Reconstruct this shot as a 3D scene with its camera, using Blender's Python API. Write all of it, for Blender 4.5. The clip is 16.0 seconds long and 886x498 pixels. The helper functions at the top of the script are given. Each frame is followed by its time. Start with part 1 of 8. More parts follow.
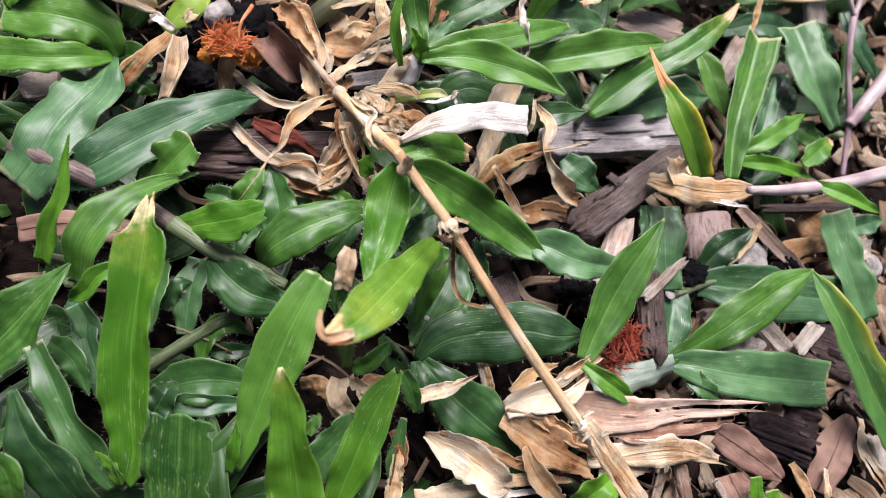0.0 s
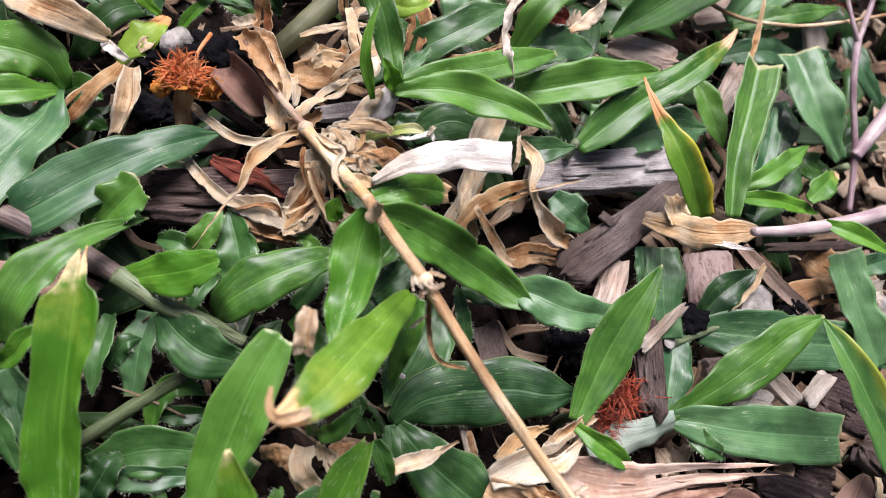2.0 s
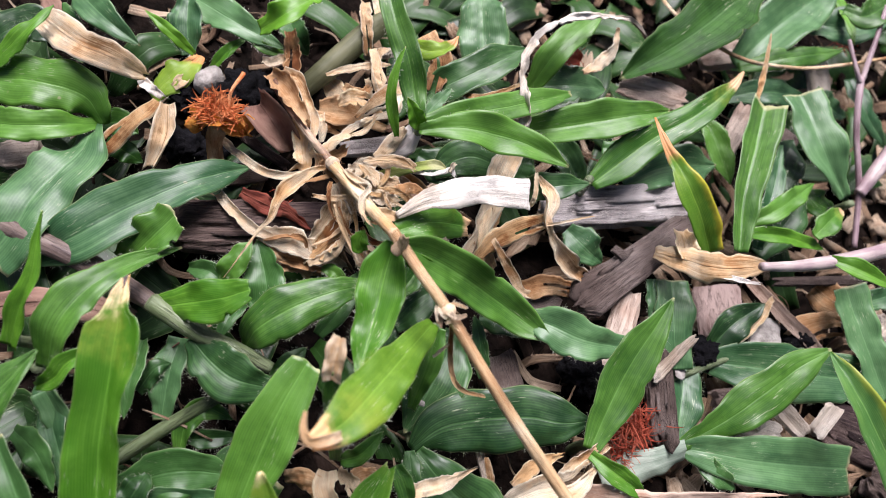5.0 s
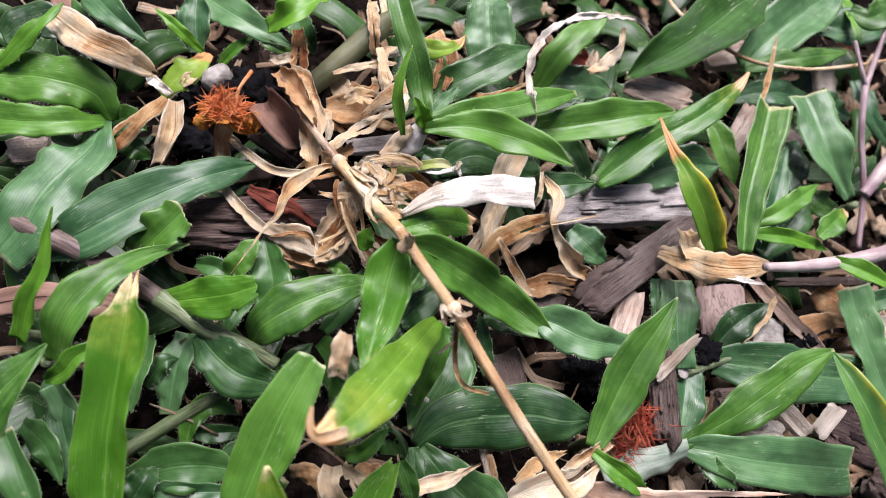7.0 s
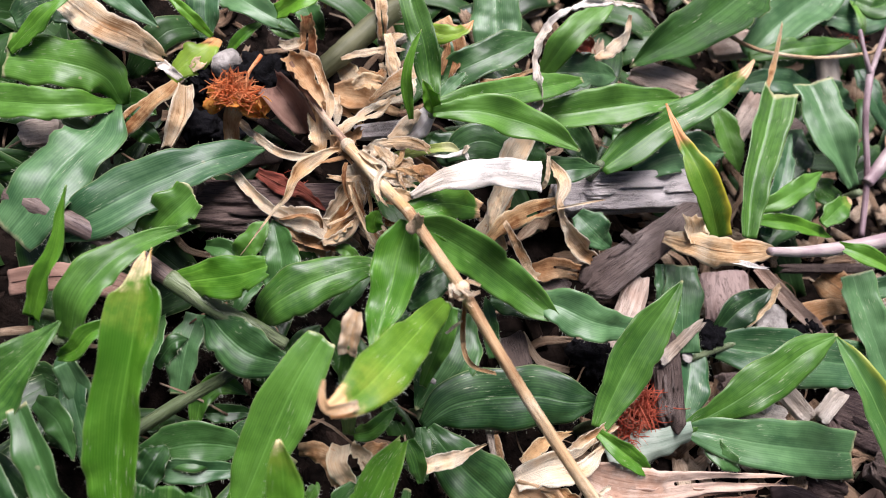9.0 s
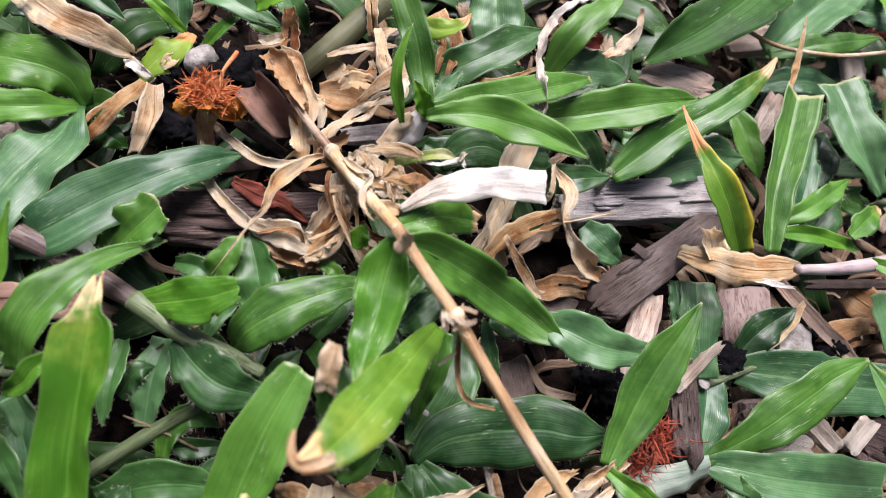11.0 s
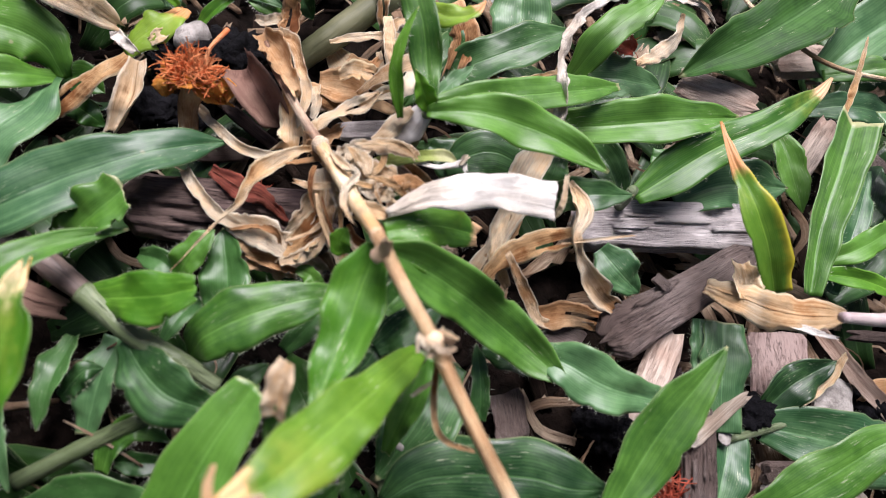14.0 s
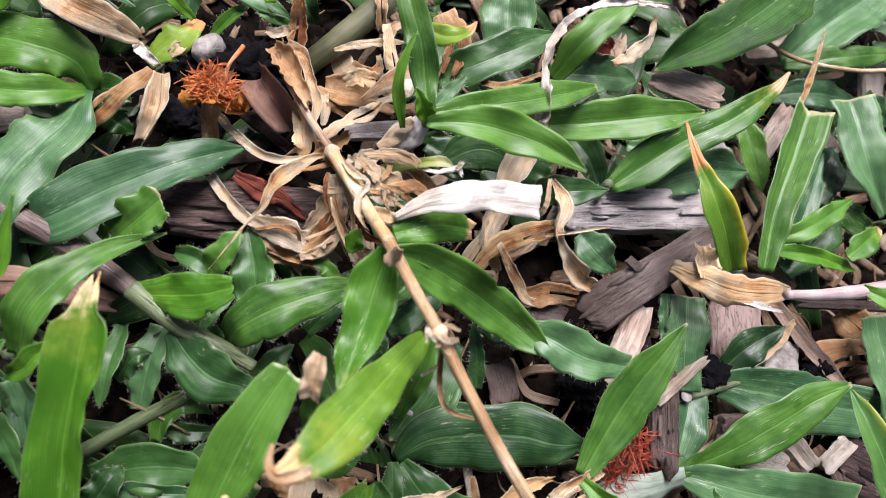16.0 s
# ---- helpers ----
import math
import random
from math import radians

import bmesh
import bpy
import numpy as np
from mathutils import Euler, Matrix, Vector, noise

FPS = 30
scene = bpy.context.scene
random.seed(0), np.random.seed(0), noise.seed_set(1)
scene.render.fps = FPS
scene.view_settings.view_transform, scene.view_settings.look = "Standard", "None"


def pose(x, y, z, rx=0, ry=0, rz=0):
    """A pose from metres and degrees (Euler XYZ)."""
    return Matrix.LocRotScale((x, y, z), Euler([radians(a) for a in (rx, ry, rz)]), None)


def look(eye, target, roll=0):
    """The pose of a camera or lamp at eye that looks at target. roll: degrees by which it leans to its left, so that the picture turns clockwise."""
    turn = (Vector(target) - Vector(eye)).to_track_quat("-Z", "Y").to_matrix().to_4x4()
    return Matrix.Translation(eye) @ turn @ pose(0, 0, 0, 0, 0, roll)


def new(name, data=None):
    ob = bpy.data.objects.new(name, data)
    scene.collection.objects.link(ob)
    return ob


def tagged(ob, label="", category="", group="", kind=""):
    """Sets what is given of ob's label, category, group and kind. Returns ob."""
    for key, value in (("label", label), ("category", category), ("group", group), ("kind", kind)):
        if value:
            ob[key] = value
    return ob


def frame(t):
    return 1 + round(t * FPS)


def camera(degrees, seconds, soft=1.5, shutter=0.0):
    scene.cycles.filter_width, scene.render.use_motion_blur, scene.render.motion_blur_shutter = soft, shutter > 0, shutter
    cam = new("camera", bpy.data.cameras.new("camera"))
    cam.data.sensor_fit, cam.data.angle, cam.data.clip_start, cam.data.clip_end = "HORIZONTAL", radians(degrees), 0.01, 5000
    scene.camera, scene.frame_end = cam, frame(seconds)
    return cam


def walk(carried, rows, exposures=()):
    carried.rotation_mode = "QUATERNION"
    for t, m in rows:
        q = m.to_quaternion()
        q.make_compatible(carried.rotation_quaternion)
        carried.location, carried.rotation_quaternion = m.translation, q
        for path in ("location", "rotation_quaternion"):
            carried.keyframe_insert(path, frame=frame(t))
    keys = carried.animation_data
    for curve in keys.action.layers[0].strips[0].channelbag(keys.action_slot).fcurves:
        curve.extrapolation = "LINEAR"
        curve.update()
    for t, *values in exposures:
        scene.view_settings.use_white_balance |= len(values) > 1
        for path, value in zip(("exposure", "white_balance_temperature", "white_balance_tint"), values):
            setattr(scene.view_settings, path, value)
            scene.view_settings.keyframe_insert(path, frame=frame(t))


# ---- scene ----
cam = camera(66.7, 16.0, soft=0.95)
cam.data.dof.use_dof = True
cam.data.dof.focus_distance, cam.data.dof.aperture_fstop = 0.151, 17.0
PATH = [
    (0, (0.01962, 0.03189, 0.15472), (0.1008, 0.8487, -1.6691), 32.60),
    (0.5, (0.01513, 0.04381, 0.14409), (0.0923, 0.8871, -1.6678), 31.49),
    (1, (0.01488, 0.04890, 0.13371), (0.0954, 0.8959, -1.6763), 31.75),
    (1.5, (0.01567, 0.05123, 0.12981), (0.1116, 0.8926, -1.6821), 32.82),
    (2, (0.02000, 0.04440, 0.14491), (0.0963, 0.9145, -1.6543), 31.66),
    (2.5, (0.01915, 0.04259, 0.14643), (0.0854, 0.9174, -1.6509), 31.51),
    (3, (0.01781, 0.03738, 0.14998), (0.0670, 0.9333, -1.6374), 30.67),
    (3.5, (0.01775, 0.04124, 0.15063), (0.0527, 0.9612, -1.6249), 29.45),
    (4, (0.01718, 0.04147, 0.14956), (0.0454, 0.9654, -1.6240), 29.09),
    (6.3, (0.01626, 0.04100, 0.14991), (0.0446, 0.9765, -1.6176), 29.68),
    (6.5, (0.01646, 0.04109, 0.14990), (0.0400, 0.9619, -1.6254), 29.41),
    (7, (0.01603, 0.04065, 0.15048), (0.0381, 0.9612, -1.6250), 29.44),
    (7.5, (0.01610, 0.04074, 0.15231), (0.0294, 0.9662, -1.6206), 28.92),
    (8, (0.01756, 0.04116, 0.15276), (0.0284, 0.9672, -1.6199), 28.73),
    (8.5, (0.01589, 0.03740, 0.15042), (0.0302, 0.9549, -1.6267), 29.16),
    (8.7, (0.01602, 0.03702, 0.15026), (0.0405, 0.9463, -1.6309), 29.82),
    (10.8, (0.01705, 0.03740, 0.14408), (0.0192, 0.9850, -1.6172), 28.33),
    (11, (0.01576, 0.04747, 0.13963), (0.0404, 0.9489, -1.6455), 29.96),
    (11.5, (0.02154, 0.05559, 0.12798), (0.0698, 0.9487, -1.6609), 31.38),
    (12, (0.02629, 0.05691, 0.12783), (0.0684, 0.9417, -1.6653), 32.56),
    (12.5, (0.02411, 0.05867, 0.12703), (-0.0219, 0.9242, -1.6754), 29.66),
    (13, (0.02072, 0.05693, 0.11921), (-0.0643, 0.9143, -1.6857), 27.26),
    (13.5, (0.01835, 0.05807, 0.11990), (-0.0486, 0.9257, -1.6808), 28.89),
    (14, (0.02179, 0.05715, 0.12700), (-0.0522, 0.9555, -1.6584), 28.72),
    (14.5, (0.01965, 0.05438, 0.12752), (-0.0467, 0.9414, -1.6638), 29.84),
    (15, (0.01873, 0.05088, 0.13185), (-0.0341, 0.9376, -1.6601), 30.98),
    (15.5, (0.01581, 0.04615, 0.14392), (0.0134, 0.8902, -1.6692), 32.16),
    (16, (0.01452, 0.05626, 0.14621), (0.0647, 0.8393, -1.6934), 35.21),
]
walk(cam, [(t, look(eye, target, roll)) for t, eye, target, roll in PATH], exposures=[(0, 0.39, 6300, 22), (16, 0.39, 6300, 22)])

# ---- world and light: bright overcast sky ----
world = bpy.data.worlds.new("overcast_sky")
scene.world = world
world.use_nodes = True
wn = world.node_tree
sky = wn.nodes.new("ShaderNodeTexSky")
sky.sky_type = "NISHITA"
sky.sun_disc = False
sky.sun_elevation, sky.sun_rotation = radians(63), radians(-29)
sky.air_density, sky.dust_density = 1.0, 4.0
wn.links.new(sky.outputs[0], wn.nodes["Background"].inputs[0])
wn.nodes["Background"].inputs[1].default_value = 0.050
sun = new("sun", bpy.data.lights.new("sun", "SUN"))
sun.data.energy, sun.data.angle, sun.data.color = 6.3, radians(38), (1.0, 0.985, 0.97)
sun.matrix_world = look((-0.44, 0.80, 1.8), (0, 0, 0))


# ---- materials ----
def math_node(nt, op, a, b=0.0, c=0.0):
    n = nt.nodes.new("ShaderNodeMath")
    n.operation = op
    for slot, v in zip(n.inputs, (a, b, c)):
        if isinstance(v, (int, float)):
            slot.default_value = v
        else:
            nt.links.new(v, slot)
    return n.outputs[0]


def mix_col(nt, f, a, b):
    n = nt.nodes.new("ShaderNodeMix")
    n.data_type = "RGBA"
    for slot, v in ((n.inputs[0], f), (n.inputs[6], a), (n.inputs[7], b)):
        if isinstance(v, tuple):
            slot.default_value = (*v, 1)
        elif isinstance(v, (int, float)):
            slot.default_value = v
        else:
            nt.links.new(v, slot)
    return n.outputs[2]


def step_up(nt, x, lo, hi):
    """0 below lo, 1 above hi, smooth between."""
    n = nt.nodes.new("ShaderNodeMapRange")
    n.interpolation_type = "SMOOTHSTEP"
    nt.links.new(x, n.inputs[0])
    n.inputs[1].default_value, n.inputs[2].default_value = lo, hi
    return n.outputs[0]


def grain(nt, vec, scale, detail=4.0, rough=0.6, distortion=0.0):
    n = nt.nodes.new("ShaderNodeTexNoise")
    nt.links.new(vec, n.inputs["Vector"])
    n.inputs["Scale"].default_value, n.inputs["Detail"].default_value = scale, detail
    n.inputs["Roughness"].default_value, n.inputs["Distortion"].default_value = rough, distortion
    return n.outputs[0]


def stretched(nt, vec, sx, sy, sz, shift=None):
    n = nt.nodes.new("ShaderNodeVectorMath")
    n.operation = "MULTIPLY_ADD"
    nt.links.new(vec, n.inputs[0])
    n.inputs[1].default_value = (sx, sy, sz)
    if shift is not None:
        nt.links.new(shift, n.inputs[2])
    return n.outputs[0]


def start(name):
    m = bpy.data.materials.new(name)
    m.use_nodes = True
    nt = m.node_tree
    bsdf = nt.nodes["Principled BSDF"]
    return m, nt, bsdf


def coords(nt):
    tc = nt.nodes.new("ShaderNodeTexCoord")
    oi = nt.nodes.new("ShaderNodeObjectInfo")
    geo = nt.nodes.new("ShaderNodeNewGeometry")
    sp = nt.nodes.new("ShaderNodeSeparateXYZ")
    nt.links.new(tc.outputs["UV"], sp.inputs[0])
    shift = math_node(nt, "MULTIPLY", oi.outputs["Random"], 37.0)
    return tc, oi.outputs["Random"], geo, sp.outputs[0], sp.outputs[1], shift


def bumped(nt, bsdf, height, strength, distance):
    b = nt.nodes.new("ShaderNodeBump")
    b.inputs["Strength"].default_value, b.inputs["Distance"].default_value = strength, distance
    nt.links.new(height, b.inputs["Height"])
    nt.links.new(b.outputs[0], bsdf.inputs["Normal"])
    return b.outputs[0]


def leaf_material(name, dark, light, tip=None, tip_from=0.85, edge=None, trans=0.22, rough=0.42, spots=0.5, gloss=0.5, by_island=False):
    """A grass blade: parallel veins, pale midrib and margin, mottling, small scars, and for some a withered tip."""
    m, nt, bsdf = start(name)
    tc, rnd, geo, u, v, shift = coords(nt)
    if by_island:
        rnd = geo.outputs["Random Per Island"]
        shift = math_node(nt, "MULTIPLY", rnd, 37.0)
    pos = geo.outputs["Position"]
    wob = grain(nt, pos, 90, 2)
    across = math_node(nt, "ABSOLUTE", math_node(nt, "SUBTRACT", u, 0.5))
    fine = math_node(nt, "SINE", math_node(nt, "MULTIPLY_ADD", u, 150.0, math_node(nt, "MULTIPLY", wob, 5.0)))
    ribs = step_up(nt, grain(nt, stretched(nt, tc.outputs["UV"], 15, 0.22, 1, shift), 1.0, 2, 0.55, 0.15), 0.52, 0.66)
    mid = step_up(nt, across, 0.03, 0.004)
    broad = math_node(nt, "SINE", math_node(nt, "MULTIPLY_ADD", u, 44.0, math_node(nt, "MULTIPLY_ADD", wob, 3.0, shift)))
    margin = step_up(nt, across, 0.478, 0.496)
    patch = grain(nt, pos, 130, 4, 0.65)
    long_streak = grain(nt, stretched(nt, tc.outputs["UV"], 13, 1.3, 1, shift), 1.0, 2, 0.5)
    f = math_node(nt, "MULTIPLY_ADD", long_streak, 0.35, math_node(nt, "MULTIPLY_ADD", patch, 0.75, math_node(nt, "MULTIPLY_ADD", rnd, 0.45, 0.0)))
    col = mix_col(nt, step_up(nt, f, 0.42, 1.12), dark, light)
    pale = tuple(min(1, c * 1.35 + 0.035) for c in light)
    col = mix_col(nt, math_node(nt, "MULTIPLY", math_node(nt, "MULTIPLY", ribs, step_up(nt, patch, 0.36, 0.6)), 0.24), col, pale)
    col = mix_col(nt, math_node(nt, "MULTIPLY", step_up(nt, fine, 0.1, 1.0), 0.11), col, pale)
    col = mix_col(nt, math_node(nt, "MULTIPLY", step_up(nt, fine, -0.2, -1.0), 0.12), col, tuple(c * 0.6 for c in dark))
    col = mix_col(nt, math_node(nt, "MULTIPLY", math_node(nt, "MULTIPLY", step_up(nt, broad, 0.3, 1.0), step_up(nt, patch, 0.4, 0.62)), 0.14), col, pale)
    col = mix_col(nt, math_node(nt, "MULTIPLY", mid, 0.35), col, pale)
    col = mix_col(nt, math_node(nt, "MULTIPLY", margin, 0.3), col, (0.36, 0.42, 0.2))
    if edge:
        side = step_up(nt, math_node(nt, "ADD", u, math_node(nt, "MULTIPLY", patch, 0.4)), 0.92, 1.2)
        col = mix_col(nt, side, col, edge)
    if spots:
        vo = nt.nodes.new("ShaderNodeTexVoronoi")
        nt.links.new(stretched(nt, pos, 1, 1, 1), vo.inputs["Vector"])
        vo.inputs["Scale"].default_value = 210
        near = math_node(nt, "ADD", vo.outputs["Distance"], math_node(nt, "MULTIPLY_ADD", grain(nt, pos, 1300, 2), 0.16, -0.08))
        dot = math_node(nt, "MULTIPLY", step_up(nt, near, 0.11, 0.06), step_up(nt, grain(nt, pos, 75, 2), 0.57, 0.68))
        col = mix_col(nt, math_node(nt, "MULTIPLY", dot, spots), col, (0.40, 0.36, 0.22))
        bite = math_node(nt, "MULTIPLY", step_up(nt, near, 0.10, 0.05), step_up(nt, grain(nt, stretched(nt, pos, 1, 1, 1), 48, 2), 0.36, 0.30))
        col = mix_col(nt, math_node(nt, "MULTIPLY", bite, spots), col, (0.11, 0.055, 0.02))
    scuff = math_node(nt, "MULTIPLY", step_up(nt, grain(nt, stretched(nt, tc.outputs["UV"], 30, 11, 1, shift), 1.0, 4, 0.65), 0.59, 0.68), step_up(nt, grain(nt, pos, 55, 2), 0.50, 0.60))
    col = mix_col(nt, math_node(nt, "MULTIPLY", scuff, 0.75 * spots), col, (0.55, 0.58, 0.40))
    if not tip:
        end = math_node(nt, "ADD", v, math_node(nt, "MULTIPLY_ADD", patch, 0.12, -0.06))
        worn = math_node(nt, "MULTIPLY", step_up(nt, end, 0.97, 1.0), step_up(nt, rnd, 0.25, 0.3))
        col = mix_col(nt, math_node(nt, "MULTIPLY", worn, 0.7), col, (0.50, 0.46, 0.26))
    if tip:
        along = math_node(nt, "ADD", v, math_node(nt, "MULTIPLY_ADD", patch, 0.3, -0.15))
        yellow = step_up(nt, along, tip_from - 0.24, tip_from)
        dead = step_up(nt, along, tip_from - 0.04, tip_from + 0.04)
        col = mix_col(nt, math_node(nt, "MULTIPLY", math_node(nt, "MULTIPLY", yellow, step_up(nt, patch, 0.38, 0.62)), 0.3), col, (0.42, 0.40, 0.05))
        col = mix_col(nt, dead, col, mix_col(nt, step_up(nt, long_streak, 0.35, 0.65), tip, tuple(min(1, c * 1.7 + 0.05) for c in tip)))
    nt.links.new(col, bsdf.inputs["Base Color"])
    nt.links.new(math_node(nt, "MULTIPLY_ADD", patch, 0.4, rough - 0.16), bsdf.inputs["Roughness"])
    bsdf.inputs["Specular IOR Level"].default_value = gloss * 1.1
    h = math_node(nt, "MULTIPLY_ADD", broad, 0.012, math_node(nt, "MULTIPLY_ADD", fine, 0.014, math_node(nt, "MULTIPLY_ADD", ribs, -0.05, math_node(nt, "MULTIPLY_ADD", mid, -0.5, math_node(nt, "MULTIPLY", patch, 1.3)))))
    nrm = bumped(nt, bsdf, h, 0.45, 0.00022)
    tr = nt.nodes.new("ShaderNodeBsdfTranslucent")
    warm = nt.nodes.new("ShaderNodeMix")
    warm.data_type, warm.blend_type = "RGBA", "MULTIPLY"
    warm.inputs[0].default_value = 1.0
    nt.links.new(col, warm.inputs[6])
    warm.inputs[7].default_value = (1.6, 1.55, 0.6, 1)
    nt.links.new(warm.outputs[2], tr.inputs[0])
    mixed = nt.nodes.new("ShaderNodeMixShader")
    mixed.inputs[0].default_value = trans
    nt.links.new(bsdf.outputs[0], mixed.inputs[1])
    nt.links.new(tr.outputs[0], mixed.inputs[2])
    nt.links.new(mixed.outputs[0], nt.nodes["Material Output"].inputs[0])
    return m


def fibre_material(name, dark, mid, light, rough=0.75, across=24.0, along=1.5, bump=0.0004, trans=0.0, by_island=False, contrast=1.0, gloss=0.3, crack=0.6, blotch=0.0, bleach=0.0):
    """Dry straw, bark and split wood: streaks and cracks that run along the piece."""
    m, nt, bsdf = start(name)
    tc, rnd, geo, u, v, shift = coords(nt)
    if by_island:
        rnd = geo.outputs["Random Per Island"]
        shift = math_node(nt, "MULTIPLY", rnd, 37.0)
    pos = geo.outputs["Position"]
    s1 = grain(nt, stretched(nt, tc.outputs["UV"], across, along, 1, shift), 1.0, 6, 0.72, 0.4)
    s2 = grain(nt, stretched(nt, tc.outputs["UV"], across * 3.3, along * 2, 1, shift), 1.0, 4, 0.7)
    blot = grain(nt, pos, 160, 5, 0.65)
    wide = grain(nt, pos, 70, 2, 0.5)
    f = math_node(nt, "MULTIPLY_ADD", s1, 0.65, math_node(nt, "MULTIPLY_ADD", s2, 0.3, math_node(nt, "MULTIPLY_ADD", blot, 0.4 + blotch, math_node(nt, "MULTIPLY_ADD", wide, 1.0, math_node(nt, "MULTIPLY_ADD", rnd, 0.25, -0.75 - 0.5 * blotch)))))
    col = mix_col(nt, step_up(nt, f, 0.5 - 0.22 * contrast, 0.52), dark, mid)
    col = mix_col(nt, step_up(nt, f, 0.48, 0.5 + 0.3 * contrast), col, light)
    if bleach:
        rim = math_node(nt, "MULTIPLY_ADD", s2, 0.2, math_node(nt, "ABSOLUTE", math_node(nt, "SUBTRACT", u, 0.5)))
        col = mix_col(nt, math_node(nt, "MULTIPLY", step_up(nt, rim, 0.48, 0.60), bleach), col, tuple(min(0.9, c * 1.12 + 0.05) for c in light))
    line = grain(nt, stretched(nt, tc.outputs["UV"], across * 2.2, along * 0.7, 1, shift), 1.0, 3, 0.6, 0.8)
    thin = step_up(nt, math_node(nt, "ABSOLUTE", math_node(nt, "SUBTRACT", line, 0.5)), 0.035, 0.008)
    split = math_node(nt, "MAXIMUM", step_up(nt, s2, 0.41, 0.31), math_node(nt, "MULTIPLY", thin, step_up(nt, blot, 0.42, 0.58)))
    col = mix_col(nt, math_node(nt, "MULTIPLY", split, crack), col, tuple(c * 0.45 for c in dark))
    speck = step_up(nt, grain(nt, pos, 900, 3, 0.7), 0.63, 0.72)
    col = mix_col(nt, math_node(nt, "MULTIPLY", speck, 0.22), col, tuple(c * 0.6 for c in dark))
    nt.links.new(col, bsdf.inputs["Base Color"])
    nt.links.new(math_node(nt, "MULTIPLY_ADD", s1, 0.3, rough - 0.15), bsdf.inputs["Roughness"])
    bsdf.inputs["Specular IOR Level"].default_value = gloss
    h = math_node(nt, "MULTIPLY_ADD", s1, 1.0, math_node(nt, "MULTIPLY_ADD", s2, 0.8, math_node(nt, "MULTIPLY_ADD", split, -0.7, math_node(nt, "MULTIPLY", blot, 0.4))))
    bumped(nt, bsdf, h, 0.8, bump)
    if trans:
        tr = nt.nodes.new("ShaderNodeBsdfTranslucent")
        nt.links.new(col, tr.inputs[0])
        mixed = nt.nodes.new("ShaderNodeMixShader")
        mixed.inputs[0].default_value = trans
        nt.links.new(bsdf.outputs[0], mixed.inputs[1])
        nt.links.new(tr.outputs[0], mixed.inputs[2])
        nt.links.new(mixed.outputs[0], nt.nodes["Material Output"].inputs[0])
    return m


def lump_material(name, dark, light, scale=400, rough=0.8, gloss=0.3, bump=0.0006):
    """Stones, charcoal and soil crumbs."""
    m, nt, bsdf = start(name)
    tc, rnd, geo, u, v, shift = coords(nt)
    pos = geo.outputs["Position"]
    a, b = grain(nt, pos, scale, 6, 0.7), grain(nt, pos, scale * 0.25, 3)
    f = math_node(nt, "MULTIPLY_ADD", a, 0.6, math_node(nt, "MULTIPLY", b, 0.5))
    nt.links.new(mix_col(nt, step_up(nt, f, 0.38, 0.75), dark, light), bsdf.inputs["Base Color"])
    bsdf.inputs["Roughness"].default_value = rough
    bsdf.inputs["Specular IOR Level"].default_value = gloss
    bumped(nt, bsdf, a, 0.9, bump)
    return m


GREEN = leaf_material("leaf_green", (0.013, 0.064, 0.006), (0.086, 0.228, 0.022), trans=0.20)
BLUE = leaf_material("leaf_bluish", (0.020, 0.078, 0.026), (0.098, 0.220, 0.078), rough=0.42, gloss=0.5, trans=0.18)
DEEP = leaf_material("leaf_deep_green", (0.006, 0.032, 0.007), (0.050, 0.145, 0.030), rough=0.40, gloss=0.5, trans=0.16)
FRESH = leaf_material("leaf_fresh", (0.045, 0.165, 0.006), (0.135, 0.335, 0.018), trans=0.30)
GREEN_TIP = leaf_material("leaf_green_withered_tip", (0.026, 0.11, 0.008), (0.095, 0.25, 0.018), tip=(0.42, 0.27, 0.14), tip_from=0.87, spots=1.0)
FRESH_TIP = leaf_material("leaf_yellowing_tip", (0.11, 0.25, 0.018), (0.24, 0.38, 0.035), tip=(0.44, 0.22, 0.07), tip_from=0.80, trans=0.36, spots=0.7)
PALE_TIP = leaf_material("leaf_bleached_tip", (0.045, 0.165, 0.007), (0.125, 0.32, 0.020), tip=(0.50, 0.42, 0.24), tip_from=1.0, spots=1.0, trans=0.32)
TORN_TIP = leaf_material("leaf_torn_pale_tip", (0.050, 0.18, 0.006), (0.135, 0.34, 0.018), tip=(0.55, 0.43, 0.25), tip_from=0.93, spots=1.0, trans=0.32)
YELLOWING = leaf_material("leaf_yellowing", (0.055, 0.16, 0.008), (0.165, 0.32, 0.022), tip=(0.56, 0.36, 0.17), tip_from=0.87, trans=0.32, spots=1.0)
YELLOW = leaf_material("leaf_yellow_edge", (0.05, 0.15, 0.03), (0.12, 0.26, 0.04), edge=(0.25, 0.30, 0.03), spots=0.6)
BLADE_DRYING = leaf_material("leaf_yellow_drying", (0.085, 0.215, 0.014), (0.22, 0.38, 0.03), edge=(0.52, 0.46, 0.04), tip=(0.42, 0.22, 0.08), tip_from=0.70, trans=0.34, spots=1.0)
DEEP_DULL = leaf_material("leaf_deep_dull", (0.007, 0.034, 0.005), (0.040, 0.125, 0.018), rough=0.6, gloss=0.2, trans=0.2)
# lawn blades low in the gaps: leaf green lowered to stand for shade
COVER_SHADED = leaf_material("leaf_cover_shaded", (0.004, 0.019, 0.003), (0.026, 0.085, 0.012), by_island=True, trans=0.12, gloss=0.35)
HAIR = fibre_material("leaf_hair", (0.3, 0.36, 0.22), (0.45, 0.5, 0.36), (0.6, 0.62, 0.5), bump=0.00001)
